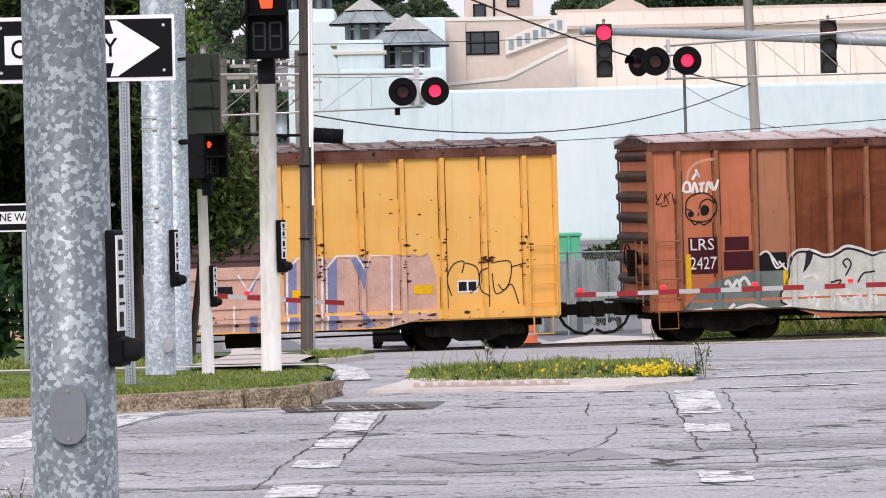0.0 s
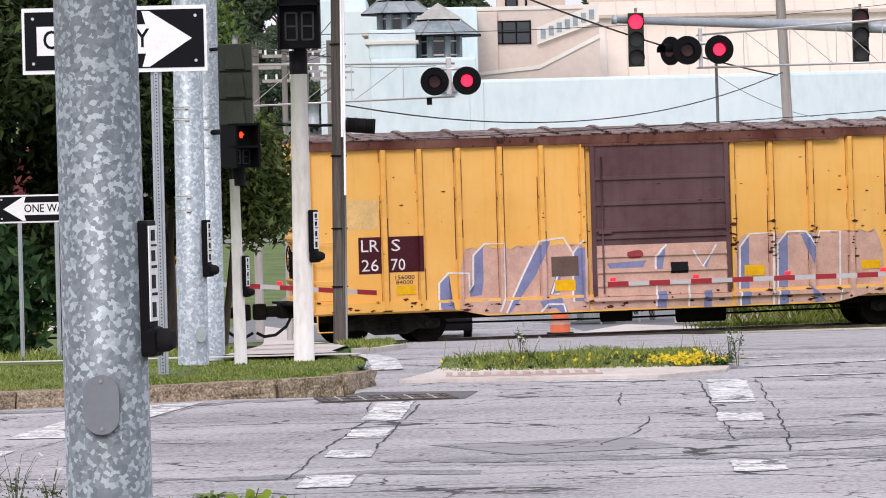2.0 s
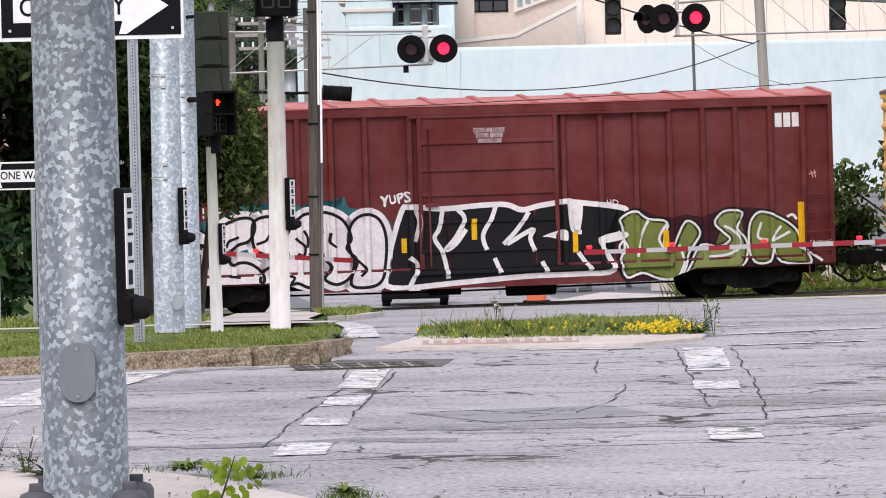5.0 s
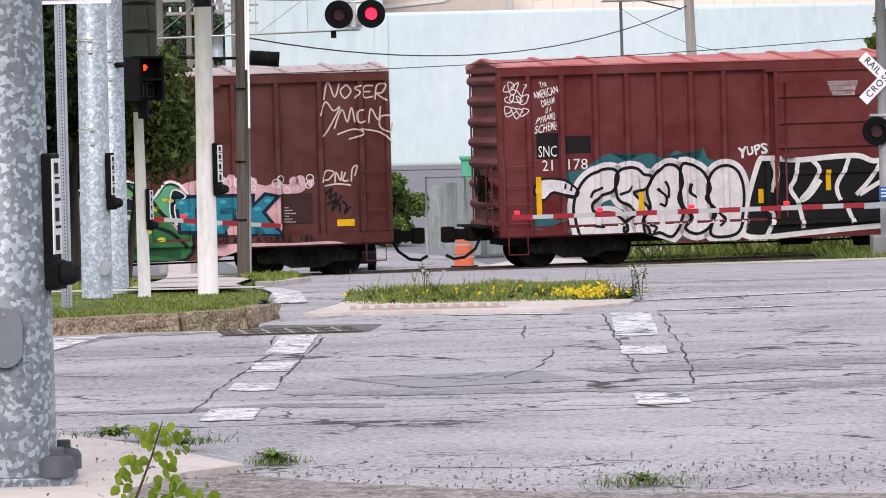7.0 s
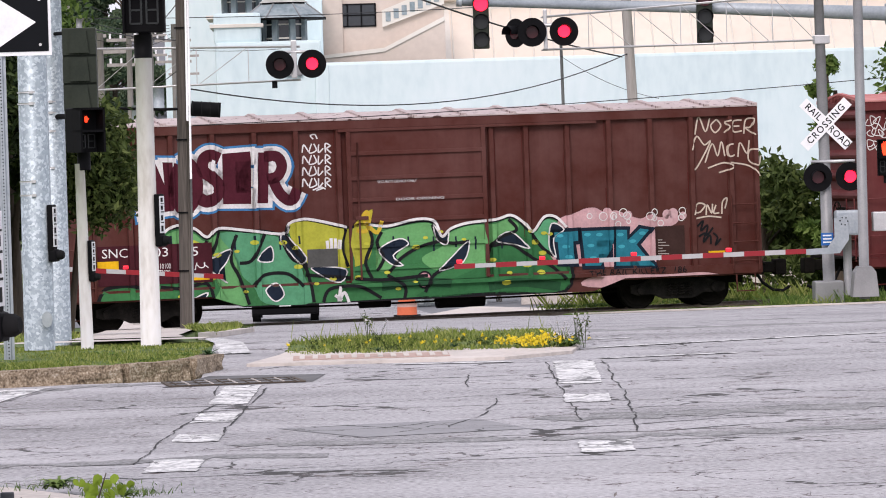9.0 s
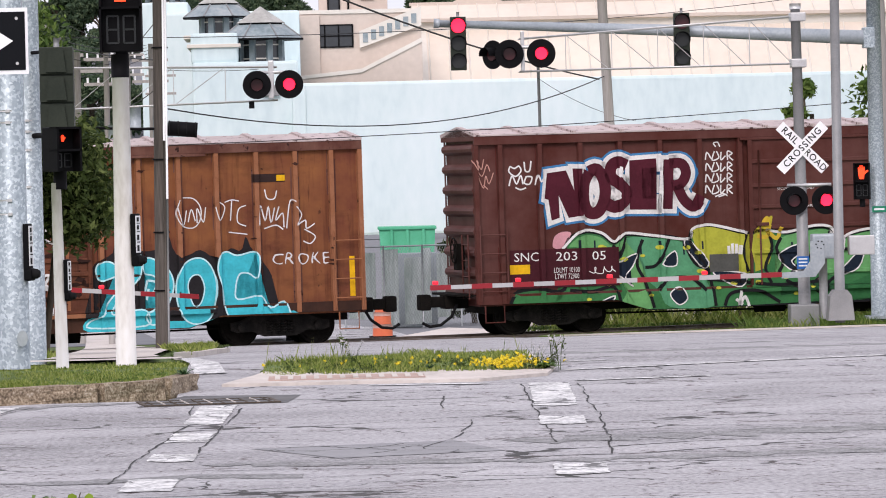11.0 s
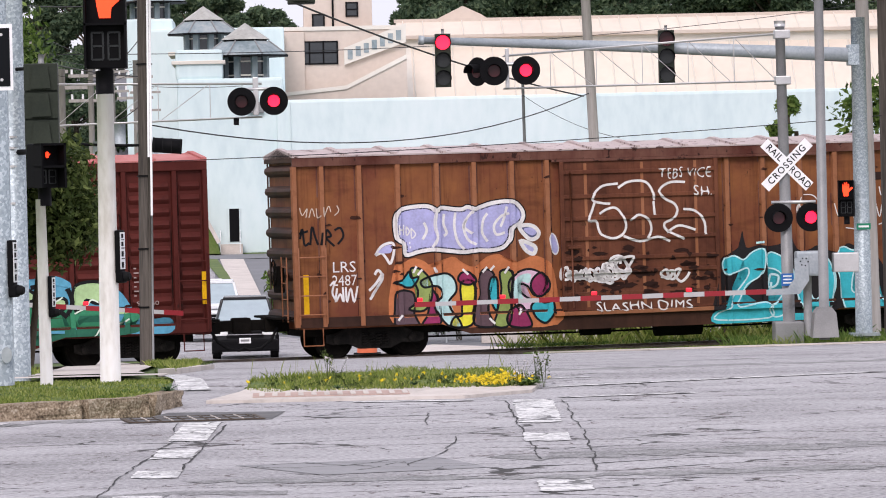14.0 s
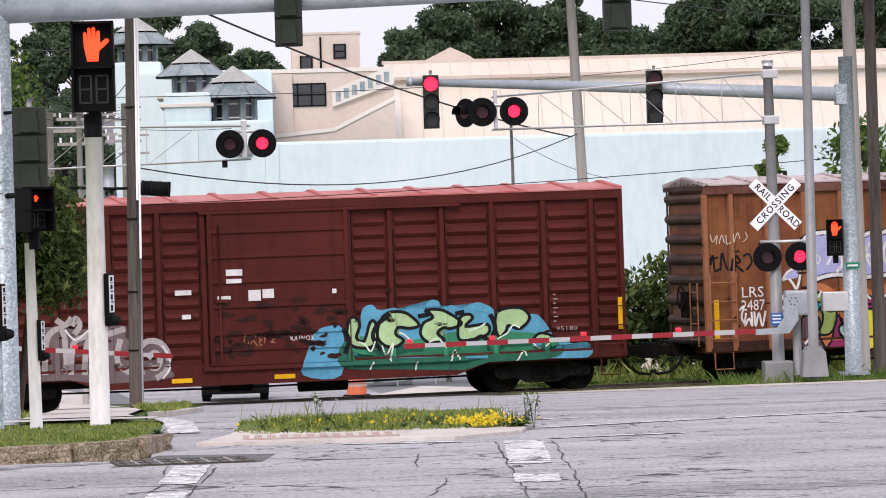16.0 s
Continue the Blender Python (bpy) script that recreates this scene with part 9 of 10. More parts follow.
    stroke(d, [(6.43, 3.55), (6.57, 3.86), (6.74, 3.66), (6.89, 3.73), (6.59, 3.21), (6.47, 3.09)], 0.035, cream, 3)
    stroke(d, [(6.75, 3.26), (6.93, 3.68), (7.05, 3.4), (7.15, 3.72), (7.22, 3.39)], 0.035, cream, 3)
    stroke(d, [(7.44, 3.66), (7.29, 3.62), (7.3, 3.39), (7.46, 3.41)], 0.035, cream, 3)
    stroke(d, [(7.53, 3.36), (7.59, 3.68), (7.75, 3.43), (7.81, 3.73)], 0.035, cream, 3)
    stroke(d, [(8.01, 3.52), (7.81, 3.5), (7.79, 3.27), (8.01, 3.16), (8.07, 3.37)], 0.035, cream, 3)
    stroke(d, [(6.81, 3.13), (7.2, 3.24), (7.41, 3.13), (7.07, 3.02)], 0.035, cream, 3)
    stroke(d, [(7.33, 3.24), (7.79, 3.15), (8.05, 2.91)], 0.035, cream, 3)
    stroke(d, [(6.44, 2.08), (6.53, 2.33), (6.71, 2.3), (6.6, 2.15), (6.5, 2.13)], 0.035, cream, 3)
    stroke(d, [(6.73, 2.07), (6.76, 2.3), (6.86, 2.11), (6.89, 2.32)], 0.035, cream, 3)
    stroke(d, [(6.97, 2.29), (6.91, 2.11), (7.04, 2.11)], 0.035, cream, 3)
    stroke(d, [(7.1, 2.08), (7.13, 2.36), (7.24, 2.43), (7.18, 2.2)], 0.035, cream, 3)
    stroke(d, [(6.49, 2), (6.78, 2.04), (7.09, 2)], 0.035, cream, 3)
    stroke(d, [(6.51, 1.82), (6.65, 1.94), (6.59, 1.72), (6.75, 1.84), (6.72, 1.61), (6.88, 1.78)], 0.045, black, 5)
    stroke(d, [(6.54, 1.59), (6.69, 1.66), (6.64, 1.46), (6.8, 1.61), (6.82, 1.41)], 0.045, black, 5)
    stroke(d, [(6.88, 1.66), (6.98, 1.55), (6.92, 1.38), (7.06, 1.53)], 0.045, black, 5)
    # brick-red car: white bubble letters with black outlines
    milk = paint(0.7, 0.66, 0.68)
    shape(c, [(-6.19, 0.69), (-6.27, 1.07), (-6.31, 1.32), (-6.21, 1.69), (-5.97, 2), (-5.6, 2.16), (-5.32, 2.14), (-5.25, 1.94), (-5.38, 1.67), (-5.66, 1.57), (-5.87, 1.37), (-5.79, 1.15), (-5.6, 1.19), (-5.37, 1.16), (-5.14, 0.98), (-5.09, 0.77), (-5.25, 0.63), (-5.55, 0.54), (-5.9, 0.62)], milk, 1, rim=milk, w=0.3)
    shape(c, [(-5.3, 2.02), (-5.06, 2.18), (-4.8, 2.15), (-4.65, 2.02), (-4.47, 1.96), (-4.6, 1.7), (-4.89, 1.62), (-4.74, 1.44), (-4.55, 1.23), (-4.69, 1.01), (-4.57, 0.68), (-4.9, 0.61), (-5.17, 0.75), (-5.08, 1), (-4.87, 1.13), (-5.03, 1.33), (-5.28, 1.51)], milk, 1, rim=milk, w=0.3)
    shape(c, [(-4.59, 1.66), (-4.35, 2.06), (-4.08, 2.22), (-3.84, 2.13), (-3.75, 1.8), (-3.86, 1.46), (-3.76, 1.08), (-4.03, 0.61), (-4.36, 0.7), (-4.65, 0.63), (-4.7, 0.99), (-4.52, 1.26)], milk, 1, rim=milk, w=0.3)
    shape(c, [(-3.78, 2.17), (-3.5, 2.18), (-3.24, 2), (-3.1, 1.65), (-3.21, 1.42), (-2.98, 1.13), (-3.19, 0.77), (-3.48, 0.64), (-3.74, 0.78), (-3.57, 1.02), (-3.78, 1.36)], milk, 1, rim=milk, w=0.3)
    shape(c, [(-3.14, 1.84), (-2.98, 2.08), (-2.71, 2.16), (-2.45, 2.02), (-2.32, 1.63), (-2.35, 1.06), (-2.48, 0.66), (-2.82, 0.55), (-3.15, 0.63), (-3.05, 1.08), (-3.16, 1.46)], milk, 1, rim=milk, w=0.3)
    shape(c, [(-6.19, 0.69), (-6.27, 1.07), (-6.31, 1.32), (-6.21, 1.69), (-5.97, 2), (-5.6, 2.16), (-5.32, 2.14), (-5.25, 1.94), (-5.38, 1.67), (-5.66, 1.57), (-5.87, 1.37), (-5.79, 1.15), (-5.6, 1.19), (-5.37, 1.16), (-5.14, 0.98), (-5.09, 0.77), (-5.25, 0.63), (-5.55, 0.54), (-5.9, 0.62)], milk, 2, rim=black, w=0.07)
    shape(c, [(-5.3, 2.02), (-5.06, 2.18), (-4.8, 2.15), (-4.65, 2.02), (-4.47, 1.96), (-4.6, 1.7), (-4.89, 1.62), (-4.74, 1.44), (-4.55, 1.23), (-4.69, 1.01), (-4.57, 0.68), (-4.9, 0.61), (-5.17, 0.75), (-5.08, 1), (-4.87, 1.13), (-5.03, 1.33), (-5.28, 1.51)], milk, 2, rim=black, w=0.07)
    shape(c, [(-4.59, 1.66), (-4.35, 2.06), (-4.08, 2.22), (-3.84, 2.13), (-3.75, 1.8), (-3.86, 1.46), (-3.76, 1.08), (-4.03, 0.61), (-4.36, 0.7), (-4.65, 0.63), (-4.7, 0.99), (-4.52, 1.26)], milk, 2, rim=black, w=0.07)
    shape(c, [(-3.78, 2.17), (-3.5, 2.18), (-3.24, 2), (-3.1, 1.65), (-3.21, 1.42), (-2.98, 1.13), (-3.19, 0.77), (-3.48, 0.64), (-3.74, 0.78), (-3.57, 1.02), (-3.78, 1.36)], milk, 2, rim=black, w=0.07)
    shape(c, [(-3.14, 1.84), (-2.98, 2.08), (-2.71, 2.16), (-2.45, 2.02), (-2.32, 1.63), (-2.35, 1.06), (-2.48, 0.66), (-2.82, 0.55), (-3.15, 0.63), (-3.05, 1.08), (-3.16, 1.46)], milk, 2, rim=black, w=0.07)
    stroke(c, [(-5.61, 1.75), (-5.82, 1.68), (-5.9, 1.53)], 0.06, black, 4)
    stroke(c, [(-4.94, 1.78), (-5.04, 1.65), (-5.23, 1.58)], 0.06, black, 4)
    stroke(c, [(-4.35, 1.69), (-4.27, 1.6), (-4.14, 1.5), (-4.17, 1.3), (-4.32, 1.35)], 0.06, black, 4)
    stroke(c, [(-4.16, 1.85), (-4.08, 1.69), (-4.09, 1.47)], 0.06, black, 4)
    stroke(c, [(-3.56, 1.78), (-3.59, 1.58), (-3.43, 1.45)], 0.06, black, 4)
    stroke(c, [(-2.97, 1.15), (-2.79, 0.95), (-2.92, 0.8)], 0.06, black, 4)
    stroke(c, [(-4.57, 0.88), (-4.41, 0.82), (-4.49, 0.7)], 0.06, black, 4)
    stroke(c, [(-5.86, 0.9), (-5.61, 0.87)], 0.06, black, 4)
    shape(c, [(-7.2, 1.7), (-7.08, 1.96), (-6.74, 1.99), (-6.41, 1.9), (-6.18, 1.67), (-6.34, 1.55), (-6.75, 1.69), (-6.99, 1.52)], milk, 2, rim=black, w=0.05)
    stroke(c, [(-6.49, 1.88), (-6.52, 1.75)], 0.05, black, 4)
    stroke(c, [(-6.33, 1.82), (-6.36, 1.7)], 0.05, black, 4)
    stroke(c, [(-6.54, 1.63), (-6.24, 1.57)], 0.05, black, 4)
    shape(c, [(-6.48, 2.08), (-6.09, 2.17), (-5.83, 2.31), (-5.57, 2.48), (-5.29, 2.49), (-5.06, 2.34), (-4.73, 2.45), (-4.47, 2.49), (-4.15, 2.36), (-3.88, 2.53), (-3.62, 2.39), (-3.34, 2.36), (-3.25, 2.58), (-3.13, 2.32), (-2.84, 2.27), (-2.32, 2.07), (-2.19, 1.81), (-2.35, 0.61), (-6.19, 0.69), (-6.31, 1.07), (-7.15, 0.85), (-7.17, 1.16), (-6.51, 1.07), (-6.3, 1.57)], teal, 0)
    # black letters edged in white, running over the door
    shape(c, [(-2.34, 0.9), (-1.98, 2.14), (-1.76, 2.29), (-1.05, 2.23), (-0.2, 2.28), (0.39, 2.28), (0.75, 2.15), (1.15, 2.23), (1.79, 2.31), (2.01, 2.28), (3, 2.14), (3.18, 2), (3.07, 1.58), (2.58, 1.38), (2.84, 0.75), (2.03, 0.68), (0.83, 0.67), (-0.9, 0.57), (-2.22, 0.52)], black, 1, rim=white, w=0.12)
    stroke(c, [(-1.66, 2.25), (-1.56, 1.95), (-1.67, 1.52)], 0.1, white, 4)
    stroke(c, [(-1.05, 2.23), (-1.14, 1.8), (-1.25, 1.58), (-1.07, 1.24), (-0.95, 0.68)], 0.1, white, 4)
    stroke(c, [(-0.71, 2.2), (-0.56, 1.99), (-0.77, 1.59), (-1.01, 1.32), (-0.78, 1.44), (-0.53, 1.76)], 0.1, white, 4)
    stroke(c, [(0.17, 2.3), (0.06, 2), (-0.15, 1.62), (-0.08, 1.29)], 0.1, white, 4)
    stroke(c, [(0.91, 2.1), (0.63, 1.72), (0.31, 1.4)], 0.1, white, 4)
    stroke(c, [(0.39, 1.4), (0.98, 1.71), (0.92, 1.52), (1.02, 1.22)], 0.1, white, 4)
    stroke(c, [(1.87, 2.26), (1.93, 1.68), (2.13, 1.61)], 0.1, white, 4)
    stroke(c, [(0.1, 1.1), (0.24, 0.76)], 0.1, white, 4)
    stroke(c, [(1.18, 0.99), (1.31, 0.73)], 0.1, white, 4)
    stroke(c, [(2.04, 1.16), (2.33, 0.74)], 0.1, white, 4)
    stroke(c, [(-1.81, 1.17), (-1.63, 0.98), (-1.83, 0.53)], 0.1, white, 4)
    shape(c, [(1.22, 1.55), (1.65, 1.68), (1.81, 1.61), (1.78, 1.43), (1.38, 1.52)], white, 4)
    shape(c, [(2.56, 1.5), (3.1, 1.59), (3.2, 1.48), (2.98, 1.39), (2.58, 1.35)], white, 4)
    shape(c, [(2.17, 2.26), (2.1, 1.67), (1.97, 1.63), (1.92, 1.94), (1.95, 2.27)], white, 4)
    # olive letters edged in white and black
    shape(c, [(2.88, 1.17), (2.97, 1.8), (3.37, 2.11), (3.77, 1.95), (4.22, 1.86), (4.54, 1.92), (4.93, 1.86), (5.22, 1.95), (5.71, 2.03), (6.36, 1.99), (6.9, 1.74), (7.28, 1.45), (7.63, 0.82), (7.5, 0.61), (5.67, 0.45), (4.25, 0.3), (3.1, 0.46)], paint(0.05, 0.012, 0.02), 0)
    shape(c, [(3.07, 1.67), (3.03, 1.87), (3.36, 2.03), (3.67, 1.85), (4.1, 1.76), (4.02, 1.31), (4.19, 1.13), (4.54, 1.77), (4.87, 1.51), (4.6, 1.06), (4.36, 0.47), (3.87, 0.51), (3.49, 0.65), (3.13, 0.56), (3.01, 0.92), (3.11, 1.22)], olive, 2, rim=black, w=0.14)
    shape(c, [(5.86, 1.92), (5.45, 1.97), (5.21, 1.72), (5.41, 1.49), (5.56, 1.33), (5.3, 1.17), (4.89, 1.23), (4.65, 0.86), (4.54, 0.49), (5.29, 0.51), (5.81, 0.72), (5.97, 1.07), (5.9, 1.37), (5.7, 1.58)], paint(0.22, 0.25, 0.09), 2, rim=black, w=0.14)
    shape(c, [(6.3, 1.93), (6.04, 1.69), (6, 1.19), (6.1, 0.81), (6.46, 0.8), (6.57, 1.1), (6.72, 0.79), (7.42, 0.74), (7.22, 1.15), (7.13, 1.48), (6.79, 1.75)], olive, 2, rim=black, w=0.14)
    shape(c, [(3.07, 1.67), (3.03, 1.87), (3.36, 2.03), (3.67, 1.85), (4.1, 1.76), (4.02, 1.31), (4.19, 1.13), (4.54, 1.77), (4.87, 1.51), (4.6, 1.06), (4.36, 0.47), (3.87, 0.51), (3.49, 0.65), (3.13, 0.56), (3.01, 0.92), (3.11, 1.22)], olive, 3, rim=white, w=0.05)
    shape(c, [(5.86, 1.92), (5.45, 1.97), (5.21, 1.72), (5.41, 1.49), (5.56, 1.33), (5.3, 1.17), (4.89, 1.23), (4.65, 0.86), (4.54, 0.49), (5.29, 0.51), (5.81, 0.72), (5.97, 1.07), (5.9, 1.37), (5.7, 1.58)], paint(0.22, 0.25, 0.09), 3, rim=white, w=0.05)
    shape(c, [(6.3, 1.93), (6.04, 1.69), (6, 1.19), (6.1, 0.81), (6.46, 0.8), (6.57, 1.1), (6.72, 0.79), (7.42, 0.74), (7.22, 1.15), (7.13, 1.48), (6.79, 1.75)], olive, 3, rim=white, w=0.05)
    stroke(c, [(3.67, 1.82), (3.51, 1.5), (3.39, 1.01)], 0.06, white, 5)
    stroke(c, [(4.1, 1.73), (3.91, 1.41), (4.04, 1.16)], 0.06, white, 5)
    stroke(c, [(5.42, 1.64), (5.65, 1.51), (5.8, 1.25), (5.56, 1.01), (5.04, 0.95)], 0.06, white, 5)
    stroke(c, [(6.3, 1.69), (6.21, 1.36), (6.45, 1.28)], 0.06, white, 5)
    stroke(c, [(6.76, 1.59), (6.52, 1.27), (6.97, 1.46)], 0.06, white, 5)
    stroke(c, [(7.12, 1.15), (7.38, 0.99), (7.69, 0.78)], 0.06, white, 5)
    stroke(c, [(4.37, 1.25), (4.47, 0.87), (4.31, 0.5)], 0.06, white, 5)
    stroke(c, [(3.09, 1.39), (2.99, 1.25), (3.06, 1.09), (3.19, 1.19), (3.12, 1.37)], 0.05, white, 5)
    stroke(c, [(6.98, 0.63), (7.26, 0.57), (7.37, 0.66)], 0.05, white, 5)
    stroke(c, [(6.9, 1.79), (7.03, 1.84), (7.13, 1.73)], 0.06, white, 5)
    words(c, 'ENQUE', 7.42, 7.93, 1.12, 1.25, white, 5, wob=0.13, offset=-0.02)
    words(c, 'HD.', 2.71, 3.04, 2.16, 2.32, white, 5, wob=0.13)
    stroke(c, [(7.49, 2.81), (7.54, 2.66)], 0.025, paint(0.55, 0.3, 0.28), 2)
    stroke(c, [(7.44, 2.74), (7.62, 2.78)], 0.025, paint(0.55, 0.3, 0.28), 2)
    stroke(c, [(7.57, 2.83), (7.6, 2.66)], 0.025, paint(0.55, 0.3, 0.28), 2)
    # yellow car: hollow block letters shaded in blue
    shape(b, [(-5.05, 1.34), (-4.84, 1.48), (-4.85, 0.93), (-4.73, 0.59), (-5.01, 0.6), (-5.07, 0.88)], blue, 2, curve=False)
    shape(b, [(-4.27, 1.85), (-4.06, 2.13), (-4.06, 1.34), (-4.11, 1.02), (-4.37, 0.99), (-4.39, 1.16), (-4.27, 1.22)], blue, 2, curve=False)
    shape(b, [(-3.53, 0.76), (-3.02, 1.73), (-2.7, 2.16), (-2.52, 2.15), (-2.87, 1.42), (-3.24, 0.91), (-3.53, 0.52)], blue, 2, curve=False)
    shape(b, [(-2.81, 0.84), (-2.31, 0.89), (-2.17, 0.57), (-2.32, 0.52), (-2.45, 0.68), (-2.73, 0.66)], blue, 2, curve=False)
    shape(b, [(-2.38, 1.48), (-2.3, 1.43), (-2.34, 0.98), (-2.57, 0.96)], blue, 2, curve=False)
    shape(b, [(-1.97, 1.94), (-1.75, 2.01), (-1.77, 0.8), (-2.01, 0.81)], blue, 2, curve=False)
    shape(b, [(1.87, 1.86), (2.06, 2.11), (2.04, 0.59), (1.82, 0.57)], blue, 2, curve=False)
    shape(b, [(2.74, 1.91), (2.97, 2.16), (2.93, 0.58), (2.71, 0.54)], blue, 2, curve=False)
    shape(b, [(3.27, 2.13), (3.51, 2.15), (3.61, 1.76), (3.55, 1.42), (3.45, 1.71)], blue, 2, curve=False)
    shape(b, [(-0.12, 1.7), (0.1, 1.97), (0.01, 1.47), (-0.12, 1.45)], blue, 2, curve=False)
    shape(b, [(0.74, 1.8), (0.95, 1.54), (1.24, 1.93), (1.02, 1.44)], blue, 2, curve=False)
    shape(b, [(-0.14, 0.95), (0.1, 0.96), (0.09, 0.58), (-0.12, 0.59)], blue, 2, curve=False)
    shape(b, [(0.96, 0.93), (1.14, 0.95), (1.13, 0.57), (0.95, 0.58)], blue, 2, curve=False)
    shape(b, [(3.43, 1.01), (3.82, 0.61), (3.55, 0.58)], blue, 2, curve=False)
    shape(b, [(-1.26, 1.62), (-0.35, 1.66), (-0.44, 1.51), (-1.21, 1.51)], blue, 2, curve=False)
    stroke(b, [(-5.09, 0.63), (-5.07, 1.31), (-4.86, 1.53), (-4.39, 1.51), (-4.38, 1.12), (-4.3, 1.25), (-4.28, 1.91), (-4.02, 2.15), (-3.57, 2.14), (-3.59, 0.95), (-3.71, 0.62)], 0.045, white, 3, False)
    stroke(b, [(-3.58, 0.59), (-3.15, 1.46), (-2.77, 2.17), (-2.22, 2.23), (-2.01, 1.87), (-1.77, 2.16)], 0.045, white, 3, False)
    stroke(b, [(-2.03, 0.79), (-2.01, 1.87), (-1.85, 2.07)], 0.045, white, 3, False)
    stroke(b, [(1.81, 0.54), (1.85, 1.89), (2.08, 2.17), (2.62, 2.18), (2.58, 0.52)], 0.045, white, 3, False)
    stroke(b, [(2.7, 0.51), (2.73, 1.93), (2.96, 2.19), (3.41, 2.19), (3.6, 1.83), (3.72, 2.18), (4.2, 2.16), (4.16, 0.46)], 0.045, white, 3, False)
    stroke(b, [(-0.15, 1.45), (-0.14, 1.75), (0.12, 2)], 0.045, white, 3, False)
    stroke(b, [(0.72, 1.85), (0.95, 1.49), (1.27, 1.96)], 0.045, white, 3, False)
    stroke(b, [(-0.14, 0.62), (-0.13, 1.2)], 0.045, white, 3, False)
    stroke(b, [(0.62, 1.17), (0.61, 0.59)], 0.045, white, 3, False)
    stroke(b, [(-2.79, 0.59), (-2.63, 0.76), (-2.27, 0.75), (-2.22, 0.57)], 0.045, white, 3, False)
    stroke(b, [(-2.34, 0.98), (-2.52, 0.98), (-2.35, 1.45)], 0.045, white, 3, False)
    shape(b, [(-0.79, 1.85), (-0.48, 1.89), (-0.46, 1.74), (-0.74, 1.72)], paint(0.3, 0.05, 0.06), 3)
    stroke(b, [(5.54, 1.23), (5.44, 1.61), (5.6, 1.93), (5.83, 1.98), (5.78, 1.73)], 0.025, ink, 3)
    stroke(b, [(5.86, 1.95), (6.12, 1.84), (6.16, 1.46), (5.95, 1.27)], 0.025, ink, 3)
    stroke(b, [(6.35, 1.83), (6.19, 1.71), (6.21, 1.33), (6.41, 1.2)], 0.025, ink, 3)
    stroke(b, [(6.45, 1.93), (6.89, 1.94), (6.83, 1.44), (6.54, 1.25), (6.47, 1.7)], 0.025, ink, 3)
    stroke(b, [(6.89, 1.82), (7.23, 1.91)], 0.025, ink, 3)
    stroke(b, [(7.06, 1), (6.91, 1.44), (6.73, 1.32), (6.6, 1.45)], 0.025, ink, 3)
    # oxide-red ribbed car: sky-blue cloud, mint letters, deep green base
    shape(f, [(1.79, 1.36), (1.85, 1.91), (1.96, 2.08), (2.12, 2.1), (2.27, 1.98), (2.63, 2.02), (2.81, 1.92), (3, 2.07), (3.31, 2.03), (3.45, 2.16), (3.63, 2.13), (3.73, 1.96), (3.94, 2.03), (4.14, 1.95), (4.54, 2.07), (4.88, 1.92), (4.98, 1.74), (5.77, 1.76), (6, 1.67), (6.23, 1.33), (6.41, 1.04), (7.07, 1.07), (7.12, 0.76), (6.27, 0.74), (1.78, 0.98)], sky_blue, 0)
    shape(f, [(0.76, 1.53), (1.07, 1.67), (1.4, 1.58), (1.35, 0.57), (0.48, 0.61), (0.59, 1.11)], sky_blue, 0)
    shape(f, [(1.4, 1.28), (1.84, 1.31), (2.87, 1.16), (3.92, 1.25), (4.96, 1.18), (6.41, 1.14), (6.43, 0.81), (5.76, 0.69), (5.21, 0.53), (2.59, 0.65), (1.36, 0.75)], deep, 1)
    shape(f, [(1.61, 1.37), (2.1, 1.4), (2.61, 1.28), (3.39, 1.32), (3.92, 1.42), (4.58, 1.42), (5.63, 1.35), (6.39, 1.17), (6.01, 0.96), (3.91, 0.92), (1.83, 1.01)], paint(0.04, 0.24, 0.13), 2)
    shape(f, [(1.55, 1.78), (1.71, 1.84), (1.81, 1.66), (1.72, 1.39), (1.9, 1.31), (2.04, 1.7), (2.16, 1.72), (2.2, 1.37), (2.03, 1.16), (1.64, 1.2), (1.49, 1.42)], mint, 3, rim=black, w=0.07)
    shape(f, [(2.2, 1.42), (2.3, 1.77), (2.5, 1.92), (2.79, 1.92), (2.99, 1.82), (3.17, 1.61), (2.95, 1.55), (2.69, 1.58), (2.62, 1.43), (2.8, 1.29), (2.61, 1.15), (2.35, 1.2)], mint, 3, rim=black, w=0.07)
    shape(f, [(3.2, 1.4), (3.27, 1.65), (3.49, 1.77), (3.39, 1.94), (3.75, 1.91), (4.15, 1.63), (3.92, 1.51), (3.73, 1.53), (3.59, 1.41), (3.73, 1.25), (3.39, 1.21)], mint, 3, rim=black, w=0.07)
    shape(f, [(4.13, 1.75), (4.32, 1.81), (4.41, 1.72), (4.25, 1.54), (4.74, 1.57), (4.76, 1.36), (4.44, 1.25), (4.11, 1.24), (4.06, 1.46)], mint, 3, rim=black, w=0.07)
    shape(f, [(4.92, 1.51), (5.01, 1.85), (5.51, 1.91), (5.74, 1.68), (5.5, 1.44), (5.24, 1.52), (5.17, 1.39), (5.02, 1.27)], mint, 3, rim=black, w=0.07)
    stroke(f, [(2.53, 1.86), (2.24, 1.69), (2.1, 1.4), (2.27, 1.09)], 0.1, black, 5)
    stroke(f, [(1.41, 1.6), (1.53, 1.35), (1.44, 1.05)], 0.1, black, 5)
    stroke(f, [(3.15, 1.81), (3.41, 1.85), (3.31, 1.95)], 0.1, black, 5)
    stroke(f, [(4.01, 1.83), (4.22, 1.87)], 0.1, black, 5)
